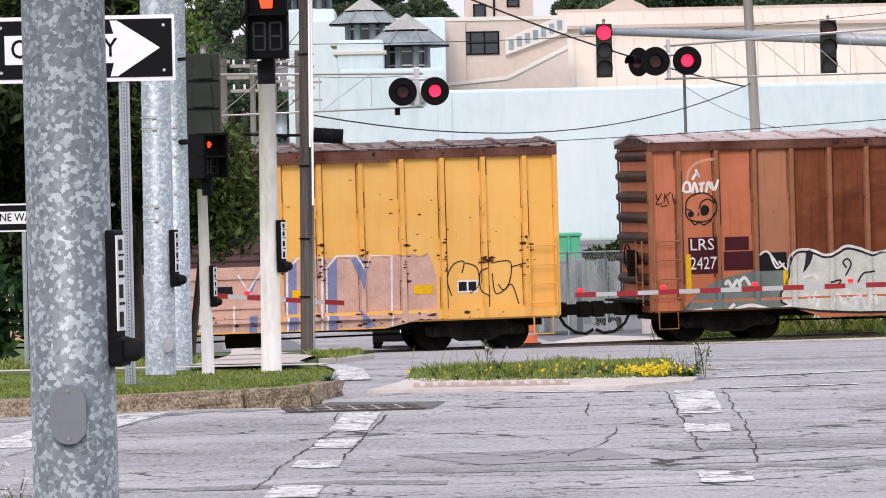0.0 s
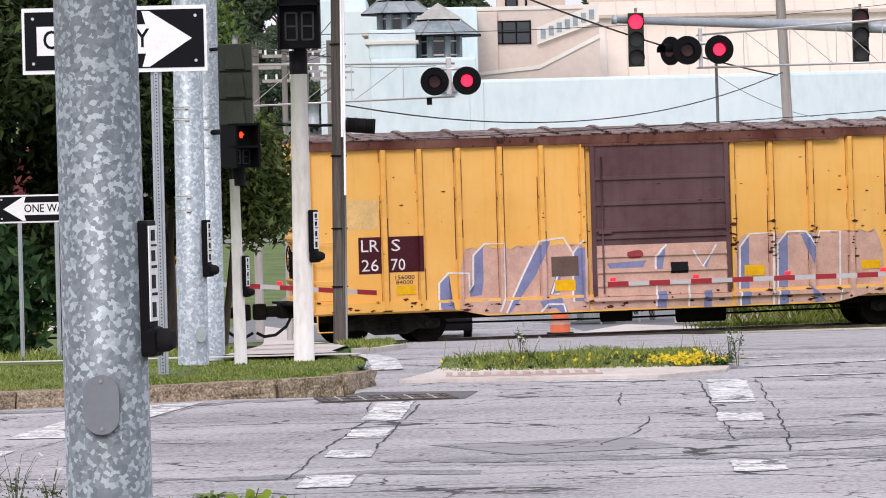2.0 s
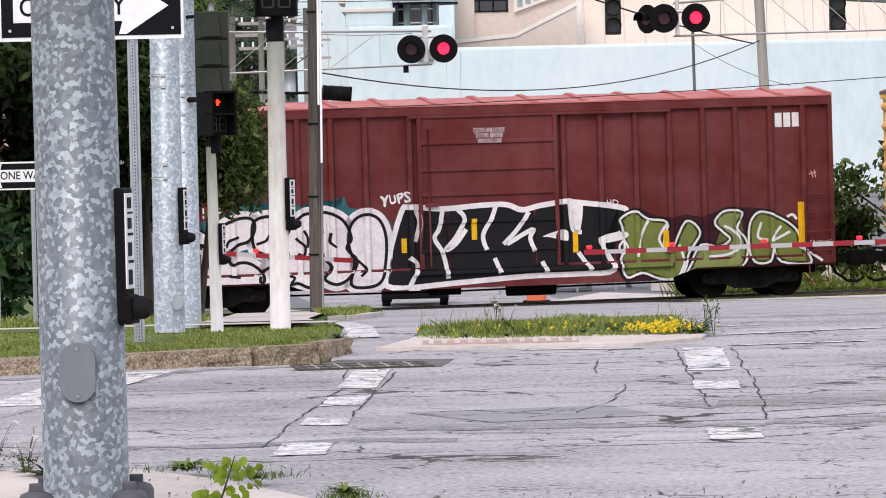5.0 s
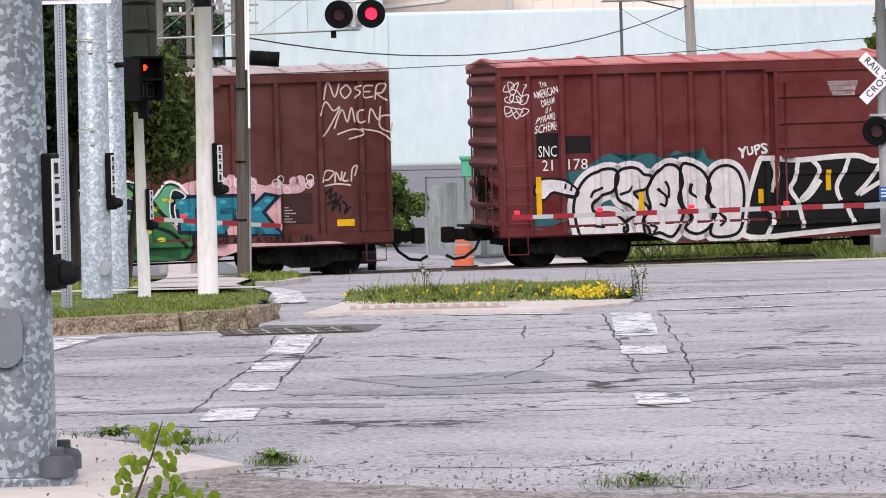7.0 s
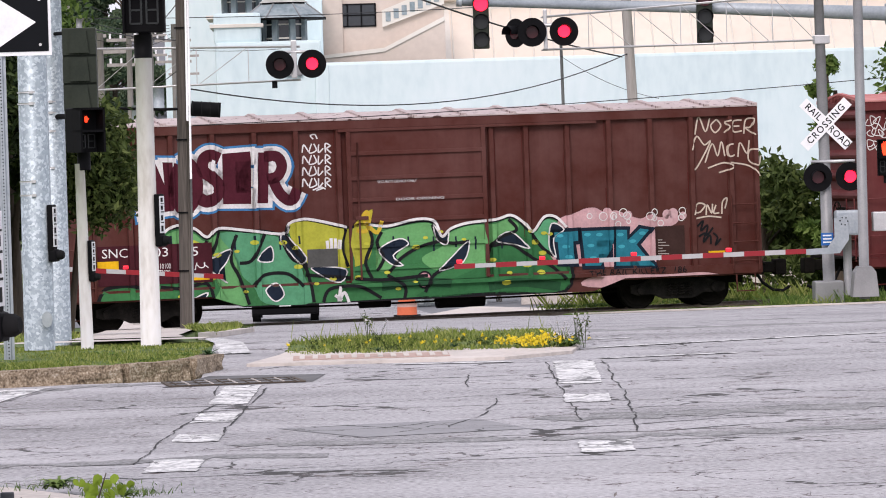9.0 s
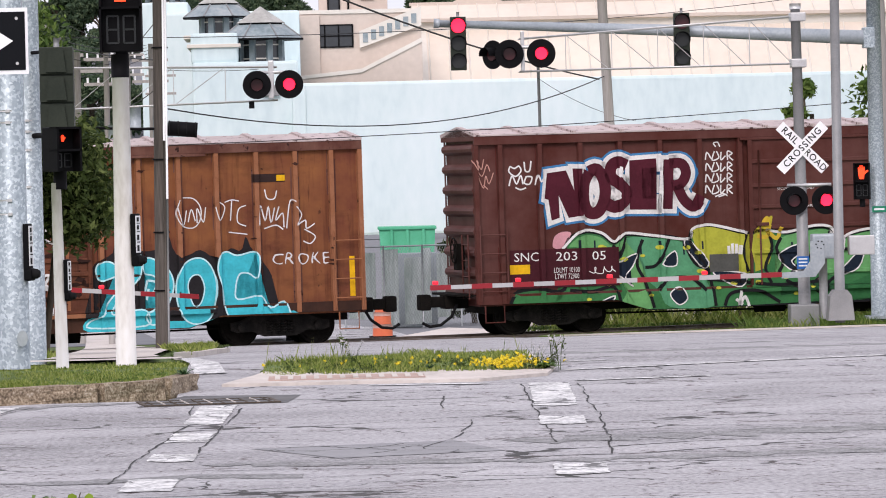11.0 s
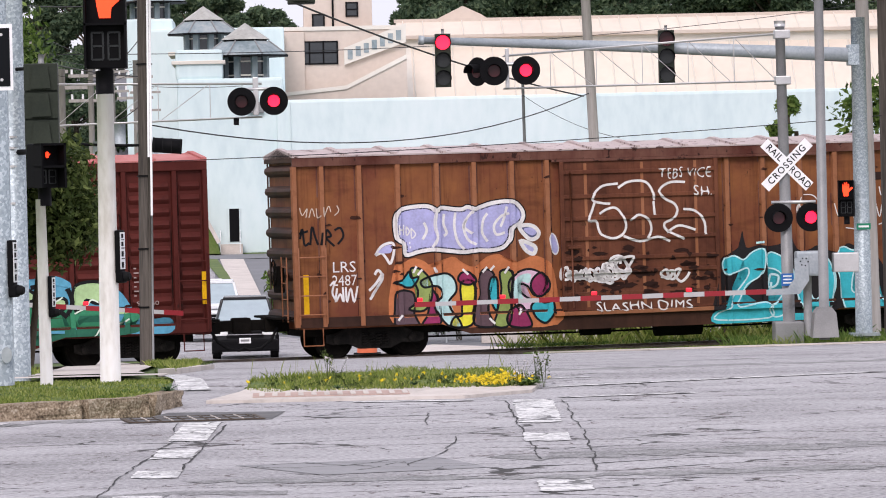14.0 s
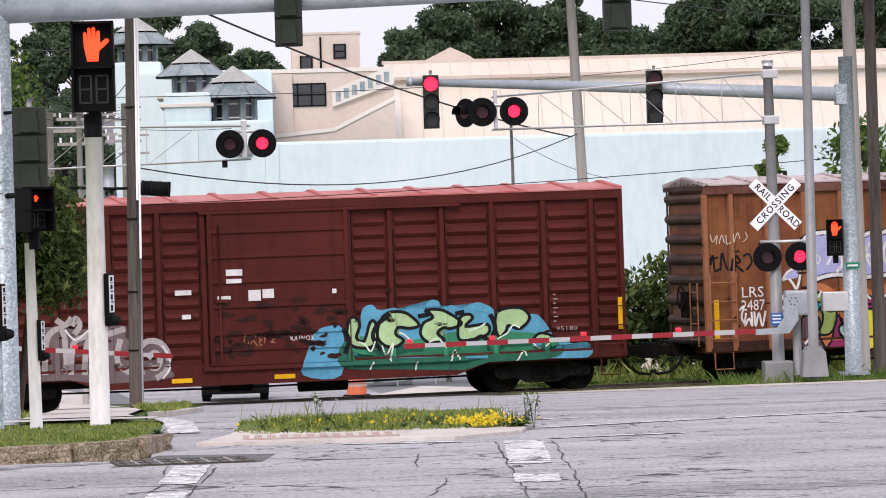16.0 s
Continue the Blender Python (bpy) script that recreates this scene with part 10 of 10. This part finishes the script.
    stroke(f, [(4.82, 1.79), (4.92, 1.49), (4.81, 1.21)], 0.1, black, 5)
    stroke(f, [(4.41, 1.18), (4.6, 1.3), (4.8, 1.16)], 0.1, black, 5)
    stroke(f, [(1.76, 1.29), (1.91, 1.23), (2.04, 1.07), (2.15, 1.29)], 0.035, paint(0.66, 0.76, 0.66), 6)
    stroke(f, [(2.3, 1.19), (2.4, 0.98), (2.56, 1.25), (2.47, 0.83)], 0.035, paint(0.66, 0.76, 0.66), 6)
    stroke(f, [(2.7, 1.47), (2.85, 1.39), (3, 1.23)], 0.035, paint(0.66, 0.76, 0.66), 6)
    stroke(f, [(3.39, 1.22), (3.6, 1.29), (3.78, 1.08)], 0.035, paint(0.66, 0.76, 0.66), 6)
    stroke(f, [(3.85, 0.77), (3.99, 1.02), (4.06, 0.81)], 0.035, paint(0.66, 0.76, 0.66), 6)
    stroke(f, [(4.31, 1.43), (4.58, 1.52), (4.71, 1.6)], 0.035, paint(0.66, 0.76, 0.66), 6)
    stroke(f, [(4.96, 1.23), (5.2, 1.35), (5.34, 1.52), (5.5, 1.46)], 0.035, paint(0.66, 0.76, 0.66), 6)
    stroke(f, [(5.75, 1.15), (5.96, 0.98), (6.17, 1.08)], 0.035, paint(0.66, 0.76, 0.66), 6)
    stroke(f, [(3.05, 0.61), (3.09, 0.8)], 0.035, paint(0.66, 0.76, 0.66), 6)
    stroke(f, [(2.01, 0.66), (2.08, 0.84)], 0.035, paint(0.66, 0.76, 0.66), 6)
    stroke(f, [(5.37, 0.64), (5.56, 0.93), (5.64, 0.82)], 0.035, paint(0.66, 0.76, 0.66), 6)
    stroke(f, [(5.75, 1.15), (5.97, 1.32), (6.31, 1.23)], 0.06, black, 6)
    shape(f, [(5.82, 1.22), (5.99, 1.29), (6.2, 1.23), (6.02, 1.19)], mint, 4)
    words(f, 'KATNOX', 0.22, 0.76, 1.37, 1.5, white, 2, wob=0.13)
    # silver-grey piece by the left end
    silver, ash = paint(0.4, 0.36, 0.36), paint(0.16, 0.12, 0.125)
    shape(f, [(-5.38, 1.78), (-5, 1.89), (-4.51, 1.82), (-4.01, 1.85), (-3.45, 1.85), (-3.46, 1.58), (-2.88, 1.48), (-2.56, 1.31), (-2.52, 0.92), (-2.66, 0.65), (-5.41, 0.72)], ash, 0)
    stroke(f, [(-5.28, 0.86), (-5.21, 1.65), (-4.88, 1.83), (-4.8, 1.14), (-4.88, 0.89)], 0.13, silver, 2)
    stroke(f, [(-4.71, 0.84), (-4.64, 1.5), (-4.39, 1.66), (-4.16, 1.8)], 0.13, silver, 2)
    stroke(f, [(-4.41, 0.82), (-4.29, 1.61), (-3.81, 1.71), (-3.48, 1.8)], 0.13, silver, 2)
    stroke(f, [(-3.59, 1.58), (-3.68, 1.09), (-3.41, 0.83)], 0.13, silver, 2)
    stroke(f, [(-3.13, 0.77), (-3.22, 1.19), (-3.04, 1.48), (-2.73, 1.47), (-2.54, 1.21), (-2.6, 0.84), (-2.83, 0.68)], 0.13, silver, 2)
    stroke(f, [(-2.99, 1.13), (-2.84, 1.25), (-2.72, 1.1), (-2.82, 0.9), (-2.97, 0.98)], 0.13, silver, 2)
    stroke(f, [(-4.65, 1.9), (-4.57, 2.07), (-4.48, 1.91), (-4.61, 1.72)], 0.13, silver, 2)
    stroke(f, [(-5, 2.06), (-4.8, 1.93), (-4.65, 2.09)], 0.13, silver, 2)
    stroke(f, [(-2.66, 1.39), (-2.52, 1.14), (-2.52, 0.87), (-2.68, 0.67)], 0.045, white, 3)
    stroke(f, [(-4.81, 1.83), (-4.59, 1.6), (-4.31, 1.78), (-4.15, 1.88)], 0.04, white, 3)
    # first car: pale bubble letters over grey
    bone = paint(0.6, 0.6, 0.56)
    shape(a, [(-4.77, 1.4), (-4.71, 1.83), (-4.5, 1.95), (-4.2, 1.92), (-3.91, 1.81), (-3.64, 1.87), (-3.4, 1.99), (-3.08, 1.93), (-2.8, 1.82), (-2.52, 1.89), (-2.07, 1.82), (-1.53, 1.55), (-1.55, 0.59), (-4.76, 0.7)], bone, 2, rim=ink, w=0.05)
    stroke(a, [(-4.8, 1.45), (-4.72, 1.88), (-4.49, 2), (-4.18, 1.97), (-3.91, 1.86), (-3.64, 1.93), (-3.4, 2.05), (-3.06, 1.98), (-2.79, 1.87), (-2.33, 1.94)], 0.06, white, 3)
    shape(a, [(-4.34, 1.97), (-4.19, 1.94), (-4.26, 1.69), (-4.43, 1.49), (-4.37, 1.74)], ink, 3)
    stroke(a, [(-3.41, 1.56), (-3.49, 1.69), (-3.38, 1.76), (-3.3, 1.63), (-3.44, 1.38)], 0.04, ink, 4)
    stroke(a, [(-3.15, 1.22), (-3.01, 1.42), (-2.74, 1.46)], 0.04, ink, 4)
    stroke(a, [(-3.82, 1.24), (-3.55, 1.28), (-3.69, 1.11)], 0.04, ink, 4)
    rect(a, -5.47, -4.81, 1.55, 1.96, black, 3)
    stroke(a, [(-5.45, 1.91), (-5.26, 1.98), (-5.01, 1.66)], 0.045, white, 4)
    stroke(a, [(-5.19, 1.9), (-5.06, 1.61), (-4.87, 1.71)], 0.045, white, 4)
    stroke(a, [(-4.82, 1.55), (-5, 1.76)], 0.045, white, 4)
    stroke(a, [(-6.27, 1.26), (-6.2, 1.35), (-6.1, 1.21), (-5.99, 1.36), (-5.91, 1.21)], 0.075, white, 4)
    stroke(a, [(-6.08, 0.71), (-5.69, 0.79), (-5.16, 0.67), (-4.76, 0.76)], 0.075, white, 4)
    stroke(a, [(-5.94, 1.31), (-5.81, 1.41), (-5.68, 1.23)], 0.075, white, 4)
    stroke(a, [(-6.22, 0.71), (-6.08, 0.83)], 0.075, white, 4)
    stroke(a, [(-4.36, 1), (-4.28, 0.8), (-4.09, 1.07), (-4.15, 0.69)], 0.075, white, 4)
    stroke(a, [(-3.83, 0.65), (-3.64, 0.98), (-3.53, 0.72), (-3.34, 1.02)], 0.075, white, 4)
    stroke(a, [(-3.45, 0.84), (-3.02, 0.91)], 0.075, white, 4)
    stroke(a, [(-3.27, 0.61), (-3.13, 0.96), (-2.98, 0.62), (-2.81, 1), (-2.73, 0.69)], 0.075, white, 4)
    stroke(a, [(-4.43, 1.36), (-4.21, 1.43), (-4.08, 1.33)], 0.075, white, 4)
    stroke(a, [(-7.07, 0.69), (-6.61, 0.74)], 0.07, white, 4)
    # skull face and tags
    stroke(a, [(-7.14, 2.9), (-7.11, 3.18), (-6.93, 3.32), (-6.66, 3.34), (-6.48, 3.18), (-6.45, 2.95), (-6.57, 2.75), (-6.83, 2.7), (-7.07, 2.77), (-7.14, 2.9)], 0.03, black, 3)
    stroke(a, [(-7.02, 2.74), (-6.94, 2.64), (-6.83, 2.69), (-6.73, 2.63), (-6.62, 2.68), (-6.54, 2.73)], 0.028, black, 3)
    stroke(a, [(-6.86, 2.84), (-6.83, 2.91)], 0.028, black, 3)
    stroke(a, [(-6.75, 2.84), (-6.78, 2.91)], 0.028, black, 3)
    stroke(a, [(-6.83, 2.99), (-6.77, 3.14), (-6.61, 3.21), (-6.48, 3.11)], 0.028, black, 3)
    stroke(a, [(-7.12, 3), (-6.99, 2.94)], 0.028, black, 3)
    shape(a, [(-6.8, 2.96), (-6.75, 3.06), (-6.64, 3.06), (-6.59, 2.96), (-6.66, 2.85), (-6.76, 2.86)], black, 3)
    shape(a, [(-7.09, 2.9), (-7.01, 2.95), (-6.95, 2.89), (-6.99, 2.82), (-7.07, 2.82)], black, 3)
    stroke(a, [(-7.19, 3.38), (-7.16, 3.56), (-7.05, 3.58), (-7.03, 3.4), (-7.16, 3.38)], 0.06, white, 3)
    stroke(a, [(-6.98, 3.35), (-6.92, 3.58), (-6.85, 3.35)], 0.06, white, 3)
    stroke(a, [(-6.82, 3.55), (-6.68, 3.57)], 0.06, white, 3)
    stroke(a, [(-6.75, 3.55), (-6.77, 3.34)], 0.06, white, 3)
    stroke(a, [(-6.66, 3.34), (-6.6, 3.59), (-6.53, 3.44)], 0.06, white, 3)
    stroke(a, [(-6.53, 3.59), (-6.48, 3.41), (-6.39, 3.64)], 0.06, white, 3)
    stroke(a, [(-6.97, 3.65), (-6.86, 3.8), (-6.79, 3.7), (-6.89, 3.88)], 0.06, white, 3)
    stroke(a, [(-7.1, 3.61), (-7.05, 3.83), (-6.88, 4.01), (-6.65, 4.08), (-6.46, 4.1)], 0.06, paint(0.62, 0.3, 0.2), 2)
    stroke(a, [(-7.82, 3.35), (-7.79, 3.22), (-7.69, 3.37)], 0.025, black, 3)
    stroke(a, [(-7.74, 3.27), (-7.82, 3.12), (-7.69, 3.14)], 0.025, black, 3)
    stroke(a, [(-7.64, 3.14), (-7.61, 3.37)], 0.025, black, 3)
    stroke(a, [(-7.61, 3.27), (-7.48, 3.39)], 0.025, black, 3)
    stroke(a, [(-7.58, 3.27), (-7.53, 3.11)], 0.025, black, 3)
    stroke(a, [(-7.45, 3.36), (-7.4, 3.11)], 0.025, black, 3)
    stroke(a, [(-7.72, 3.07), (-7.56, 3.09)], 0.025, black, 3)


def paint_train():
    white, black, ink = paint(0.72, 0.7, 0.7), paint(0.012, 0.012, 0.014), paint(0.03, 0.025, 0.03)
    amber, plate, rust = paint(0.75, 0.42, 0.01), paint(0.06, 0.012, 0.018), paint(0.075, 0.026, 0.014)
    cars = [c[0] for c in CARS]
    a, b, c, d, e, f = cars
    # first car
    for p0, p1, mat in zip(SIDES[a.name]["posts"][3:], SIDES[a.name]["posts"][4:], ["tanned"] + ["scorched"] * 20):
        if p1 - p0 < 1.2:
            rect(a, p0 + 0.07, p1 - 0.07, 0.95, 4.28, mat, 0, "panel_paint")
    grey, pale = paint(0.16, 0.19, 0.18), paint(0.55, 0.58, 0.52)
    blob(a, -7.3, 7.9, 0.72, 1.75, grey, 1, 0.25, 3)
    rect(a, -7.1, -6.45, 1.53, 2.35, plate, 2)
    rect(a, -6.25, -5.69, 2.04, 2.34, plate, 2)
    rect(a, -6.28, -5.6, 1.59, 2.01, plate, 2)
    words(a, "LRS", -7.05, -6.5, 2.06, 2.32, white, 3)
    words(a, "2427", -7.06, -6.46, 1.63, 1.91, white, 3)
    rect(a, -7.17, -7.05, 1.08, 1.98, amber, 3, "yellow_bar")
    rect(a, -4.9, -4.78, 1.1, 1.55, amber, 3, "yellow_bar")
    # yellow car
    pink, blue = paint(0.58, 0.37, 0.3), paint(0.2, 0.22, 0.38)
    faded_field(b, -4.6, -1.65, 0.6, 2.1, pink)
    rect(b, -1.6, 1.6, 0.6, 2.02, pink, 0)
    faded_field(b, 1.7, 5.2, 0.6, 2.2, pink)
    rect(b, -6.86, -6.35, 1.57, 2.38, plate, 1)
    rect(b, -6.18, -5.41, 1.59, 2.38, plate, 1)
    for text, x0, x1, z0, z1 in (("LR", -6.8, -6.4, 2.06, 2.32), ("S", -6.12, -5.92, 2.06, 2.32), ("26", -6.8, -6.42, 1.63, 1.89), ("70", -6.14, -5.82, 1.63, 1.89)):
        words(b, text, x0, x1, z0, z1, white, 2)
    words(b, "156000\n84000", -6.05, -5.62, 1.32, 1.52, ink, 2)
    rect(b, -7.2, -6.4, 2.55, 3.2, paint(0.7, 0.47, 0.2), 0, "faded_patch")
    for x0, x1, z0, z1 in ((-2.44, -1.97, 1.04, 1.29), (1.94, 2.41, 1.23, 1.47), (4.68, 5.12, 1.29, 1.49), (-6.03, -5.61, 1.09, 1.29)):
        rect(b, x0, x1, z0, z1, amber, 4)
    rect(b, -2.51, -1.89, 1.37, 1.81, paint(0.13, 0.09, 0.075), 4)
    rect(b, 5.67, 6.13, 1.29, 1.57, white, 3)
    rect(b, 5.7, 5.88, 1.33, 1.53, black, 4)
    rect(b, 5.92, 6.1, 1.33, 1.53, black, 4)
    rect(b, 0.2, 0.6, 1.35, 1.6, black, 4)
    stains(b, 190, 1.5, 7.6, 1.5, 2.7, rust, 11, 0.036, True)
    stains(b, 60, -7.6, 7.6, 1.9, 4.1, rust, 12, 0.018)
    stains(b, 90, -7.8, 7.8, 0.6, 1.0, rust, 13, 0.035)
    # brick-red car
    teal, olive = paint(0.03, 0.12, 0.14), paint(0.16, 0.19, 0.05)
    rect(c, -7.12, -6.62, 2.44, 3.02, black, 0)
    rect(c, -6.45, -5.87, 2.54, 2.93, black, 0)
    words(c, "SNC", -7.08, -6.66, 2.48, 2.73, white, 1)
    words(c, "21", -7.0, -6.76, 2.17, 2.41, white, 1)
    words(c, "178", -6.4, -5.95, 2.18, 2.42, white, 1)
    words(c, "The\nAMERICAN\nDREAM\nIS A\nPYRAMID\nSCHEME!", -7.22, -6.63, 3.1, 4.18, white, 1, offset=0.012, tilt=0.04, wob=0.13)
    for k in range(3):
        scribble(c, -7.8, -7.35, 3.35 + 0.25 * k, 3.7 + 0.25 * k, 0.022, white, 30 + k, 10)
    for x, z0, z1 in ((-7.1, 1.10, 2.04), (-4.73, 1.19, 1.63), (-1.92, 1.28, 1.6), (-0.35, 1.52, 1.99), (1.98, 1.16, 1.61), (4.07, 1.1, 1.58), (7.22, 1.17, 2.12)):
        rect(c, x - 0.06, x + 0.06, z0, z1, amber, 6, "yellow_bar")
    for k in range(3):
        rect(c, 6.68 + 0.2 * k, 6.84 + 0.2 * k, 3.82, 4.14, white, 1, "plain_mark")
    words(c, "CLOSE AND LOCK\nDOORS BEFORE\nMOVING CAR", -0.3, 0.42, 3.66, 4.0, white, 1)
    words(c, "YUPS", -2.45, -1.75, 2.32, 2.55, white, 3, offset=0.03, tilt=0.1, wob=0.13)
    # maroon car
    green, lime, oliveg = paint(0.04, 0.17, 0.06), paint(0.13, 0.35, 0.13), paint(0.32, 0.34, 0.04)
    r = random.Random(5)
    for k in range(38):
        spot(d, r.uniform(-5.5, 3.2), r.uniform(0.7, 1.95), r.uniform(0.03, 0.06), paint(0.5, 0.5, 0.06), 5, 1.8)
    rect(d, -7.22, -4.67, 1.05, 1.92, plate, 6)
    for text, x0, x1, z0, z1 in (("SNC", -7.12, -6.55, 1.66, 1.86), ("203", -6.15, -5.65, 1.65, 1.85), ("05", -5.3, -4.98, 1.64, 1.84), ("LDLMT 10100\nLTWT 72900", -6.2, -5.6, 1.24, 1.5)):
        words(d, text, x0, x1, z0, z1, white, 7)
    rect(d, -7.23, -6.76, 1.38, 1.59, amber, 7)
    rect(d, -5.2, -4.75, 1.1, 1.2, amber, 7)
    scribble(d, -5.35, -4.75, 1.3, 1.5, 0.02, white, 41, 9, 7)
    scribble(d, -1.4, -0.95, 1.9, 2.5, 0.09, paint(0.6, 0.42, 0.04), 42, 5, 5)
    for k in range(14):
        ring(d, r.uniform(3.6, 6.2), r.uniform(1.9, 2.2), r.uniform(0.05, 0.11), 0.02, white, 3)
    for k in range(10):
        spot(d, r.uniform(3.6, 6.3), r.uniform(1.9, 2.25), r.uniform(0.05, 0.12), paint(0.62, 0.4, 0.42), 2)
    rect(d, 6.75, 7.15, 1.1, 1.25, amber, 6)
    words(d, "THE RAIL KILLERZ  186", 3.9, 6.2, 0.8, 0.94, black, 4, wob=0.13)
    cream = paint(0.6, 0.5, 0.42)
    words(d, "SECURITY DEVICE ONLY", -0.9, 0.0, 3.08, 3.14, white, 1)
    words(d, "DOOR OPENING", -0.5, 0.6, 2.68, 2.74, white, 1)
    # rusty brown car
    words(e, "LRS", -7.12, -6.6, 1.93, 2.17, white, 1)
    words(e, "2487", -7.14, -6.58, 1.63, 1.87, white, 1)
    rect(e, -7.8, -7.68, 1.0, 1.9, amber, 1, "yellow_bar")
    orange, lilac = paint(0.5, 0.17, 0.07), paint(0.4, 0.4, 0.66)
    tq = paint(0.04, 0.46, 0.55)
    stains(e, 120, -1.8, 1.8, 0.95, 2.5, paint(0.03, 0.013, 0.01), 24, 0.07)
    stains(e, 50, -7.8, 7.8, 0.7, 4.2, paint(0.05, 0.02, 0.014), 25, 0.05, True)
    # oxide-red ribbed car
    sky_blue, mint, deep = paint(0.1, 0.34, 0.5), paint(0.4, 0.58, 0.3), paint(0.025, 0.13, 0.085)
    for x0, x1, z0, z1 in ((-1.19, -0.82, 2.87, 3.01), (-2.34, -1.97, 2.48, 2.59), (-0.7, -0.42, 2.3, 2.54), (-0.38, -0.12, 2.35, 2.55), (-1.2, -0.85, 2.7, 2.8), (-1.4, -1.1, 2.35, 2.43), (1.2, 1.3, 2.4, 2.5), (-2.2, -2.0, 1.95, 2.05)):
        rect(f, x0, x1, z0, z1, white, 1, "sticker")
    for x0, x1 in ((-2.48, -2.02), (-0.17, 0.3), (-5.2, -4.7)):
        rect(f, x0, x1, 0.55, 0.65, amber, 5)
    rect(f, 7.82, 7.94, 1.34, 2.06, amber, 1, "yellow_bar")
    words(f, "UKEPZ", -0.85, -0.1, 1.3, 1.6, paint(0.3, 0.13, 0.06), 1, wob=0.13)
    words(f, "95180", 6.35, 6.85, 1.36, 1.45, paint(0.34, 0.26, 0.25), 1)
    for k in range(7):
        rect(f, 6.3, 6.36 + 0.05 * (k % 2), 1.56 + 0.1 * k, 1.59 + 0.1 * k, paint(0.34, 0.26, 0.25), 1, "lettering")
    stains(f, 70, -1.5, 1.5, 0.95, 2.4, paint(0.035, 0.014, 0.012), 28, 0.08)
    stains(f, 50, -7.8, 7.8, 0.7, 4.0, paint(0.04, 0.014, 0.012), 29, 0.05, True)
    # freehand pieces
    draw_pieces(a, b, c, d, e, f, white, black, ink, amber, cream, pink, blue, teal, olive, green, lime, orange, lilac, tq, sky_blue, mint, deep)


paint_train()


def motions():
    times = [0.5 * k for k in range(33)]
    for car, center, wheelsets in CARS:
        walk(car, [(t, Matrix.Translation(LINE + ALONG * (run(t) + center) + Vector((0, 0, RAIL + GRADE * (run(t) + center)))) @ Matrix.Rotation(ANGLE, 4, "Z") @ Matrix.Rotation(-GRADE, 4, "Y")) for t in times])
        for ws in wheelsets:
            rest = ws.matrix_basis.copy()
            walk(ws, [(0.125 * k, rest @ Matrix.Rotation(run(0.125 * k) / 0.42, 4, "Y")) for k in range(129)])


motions()
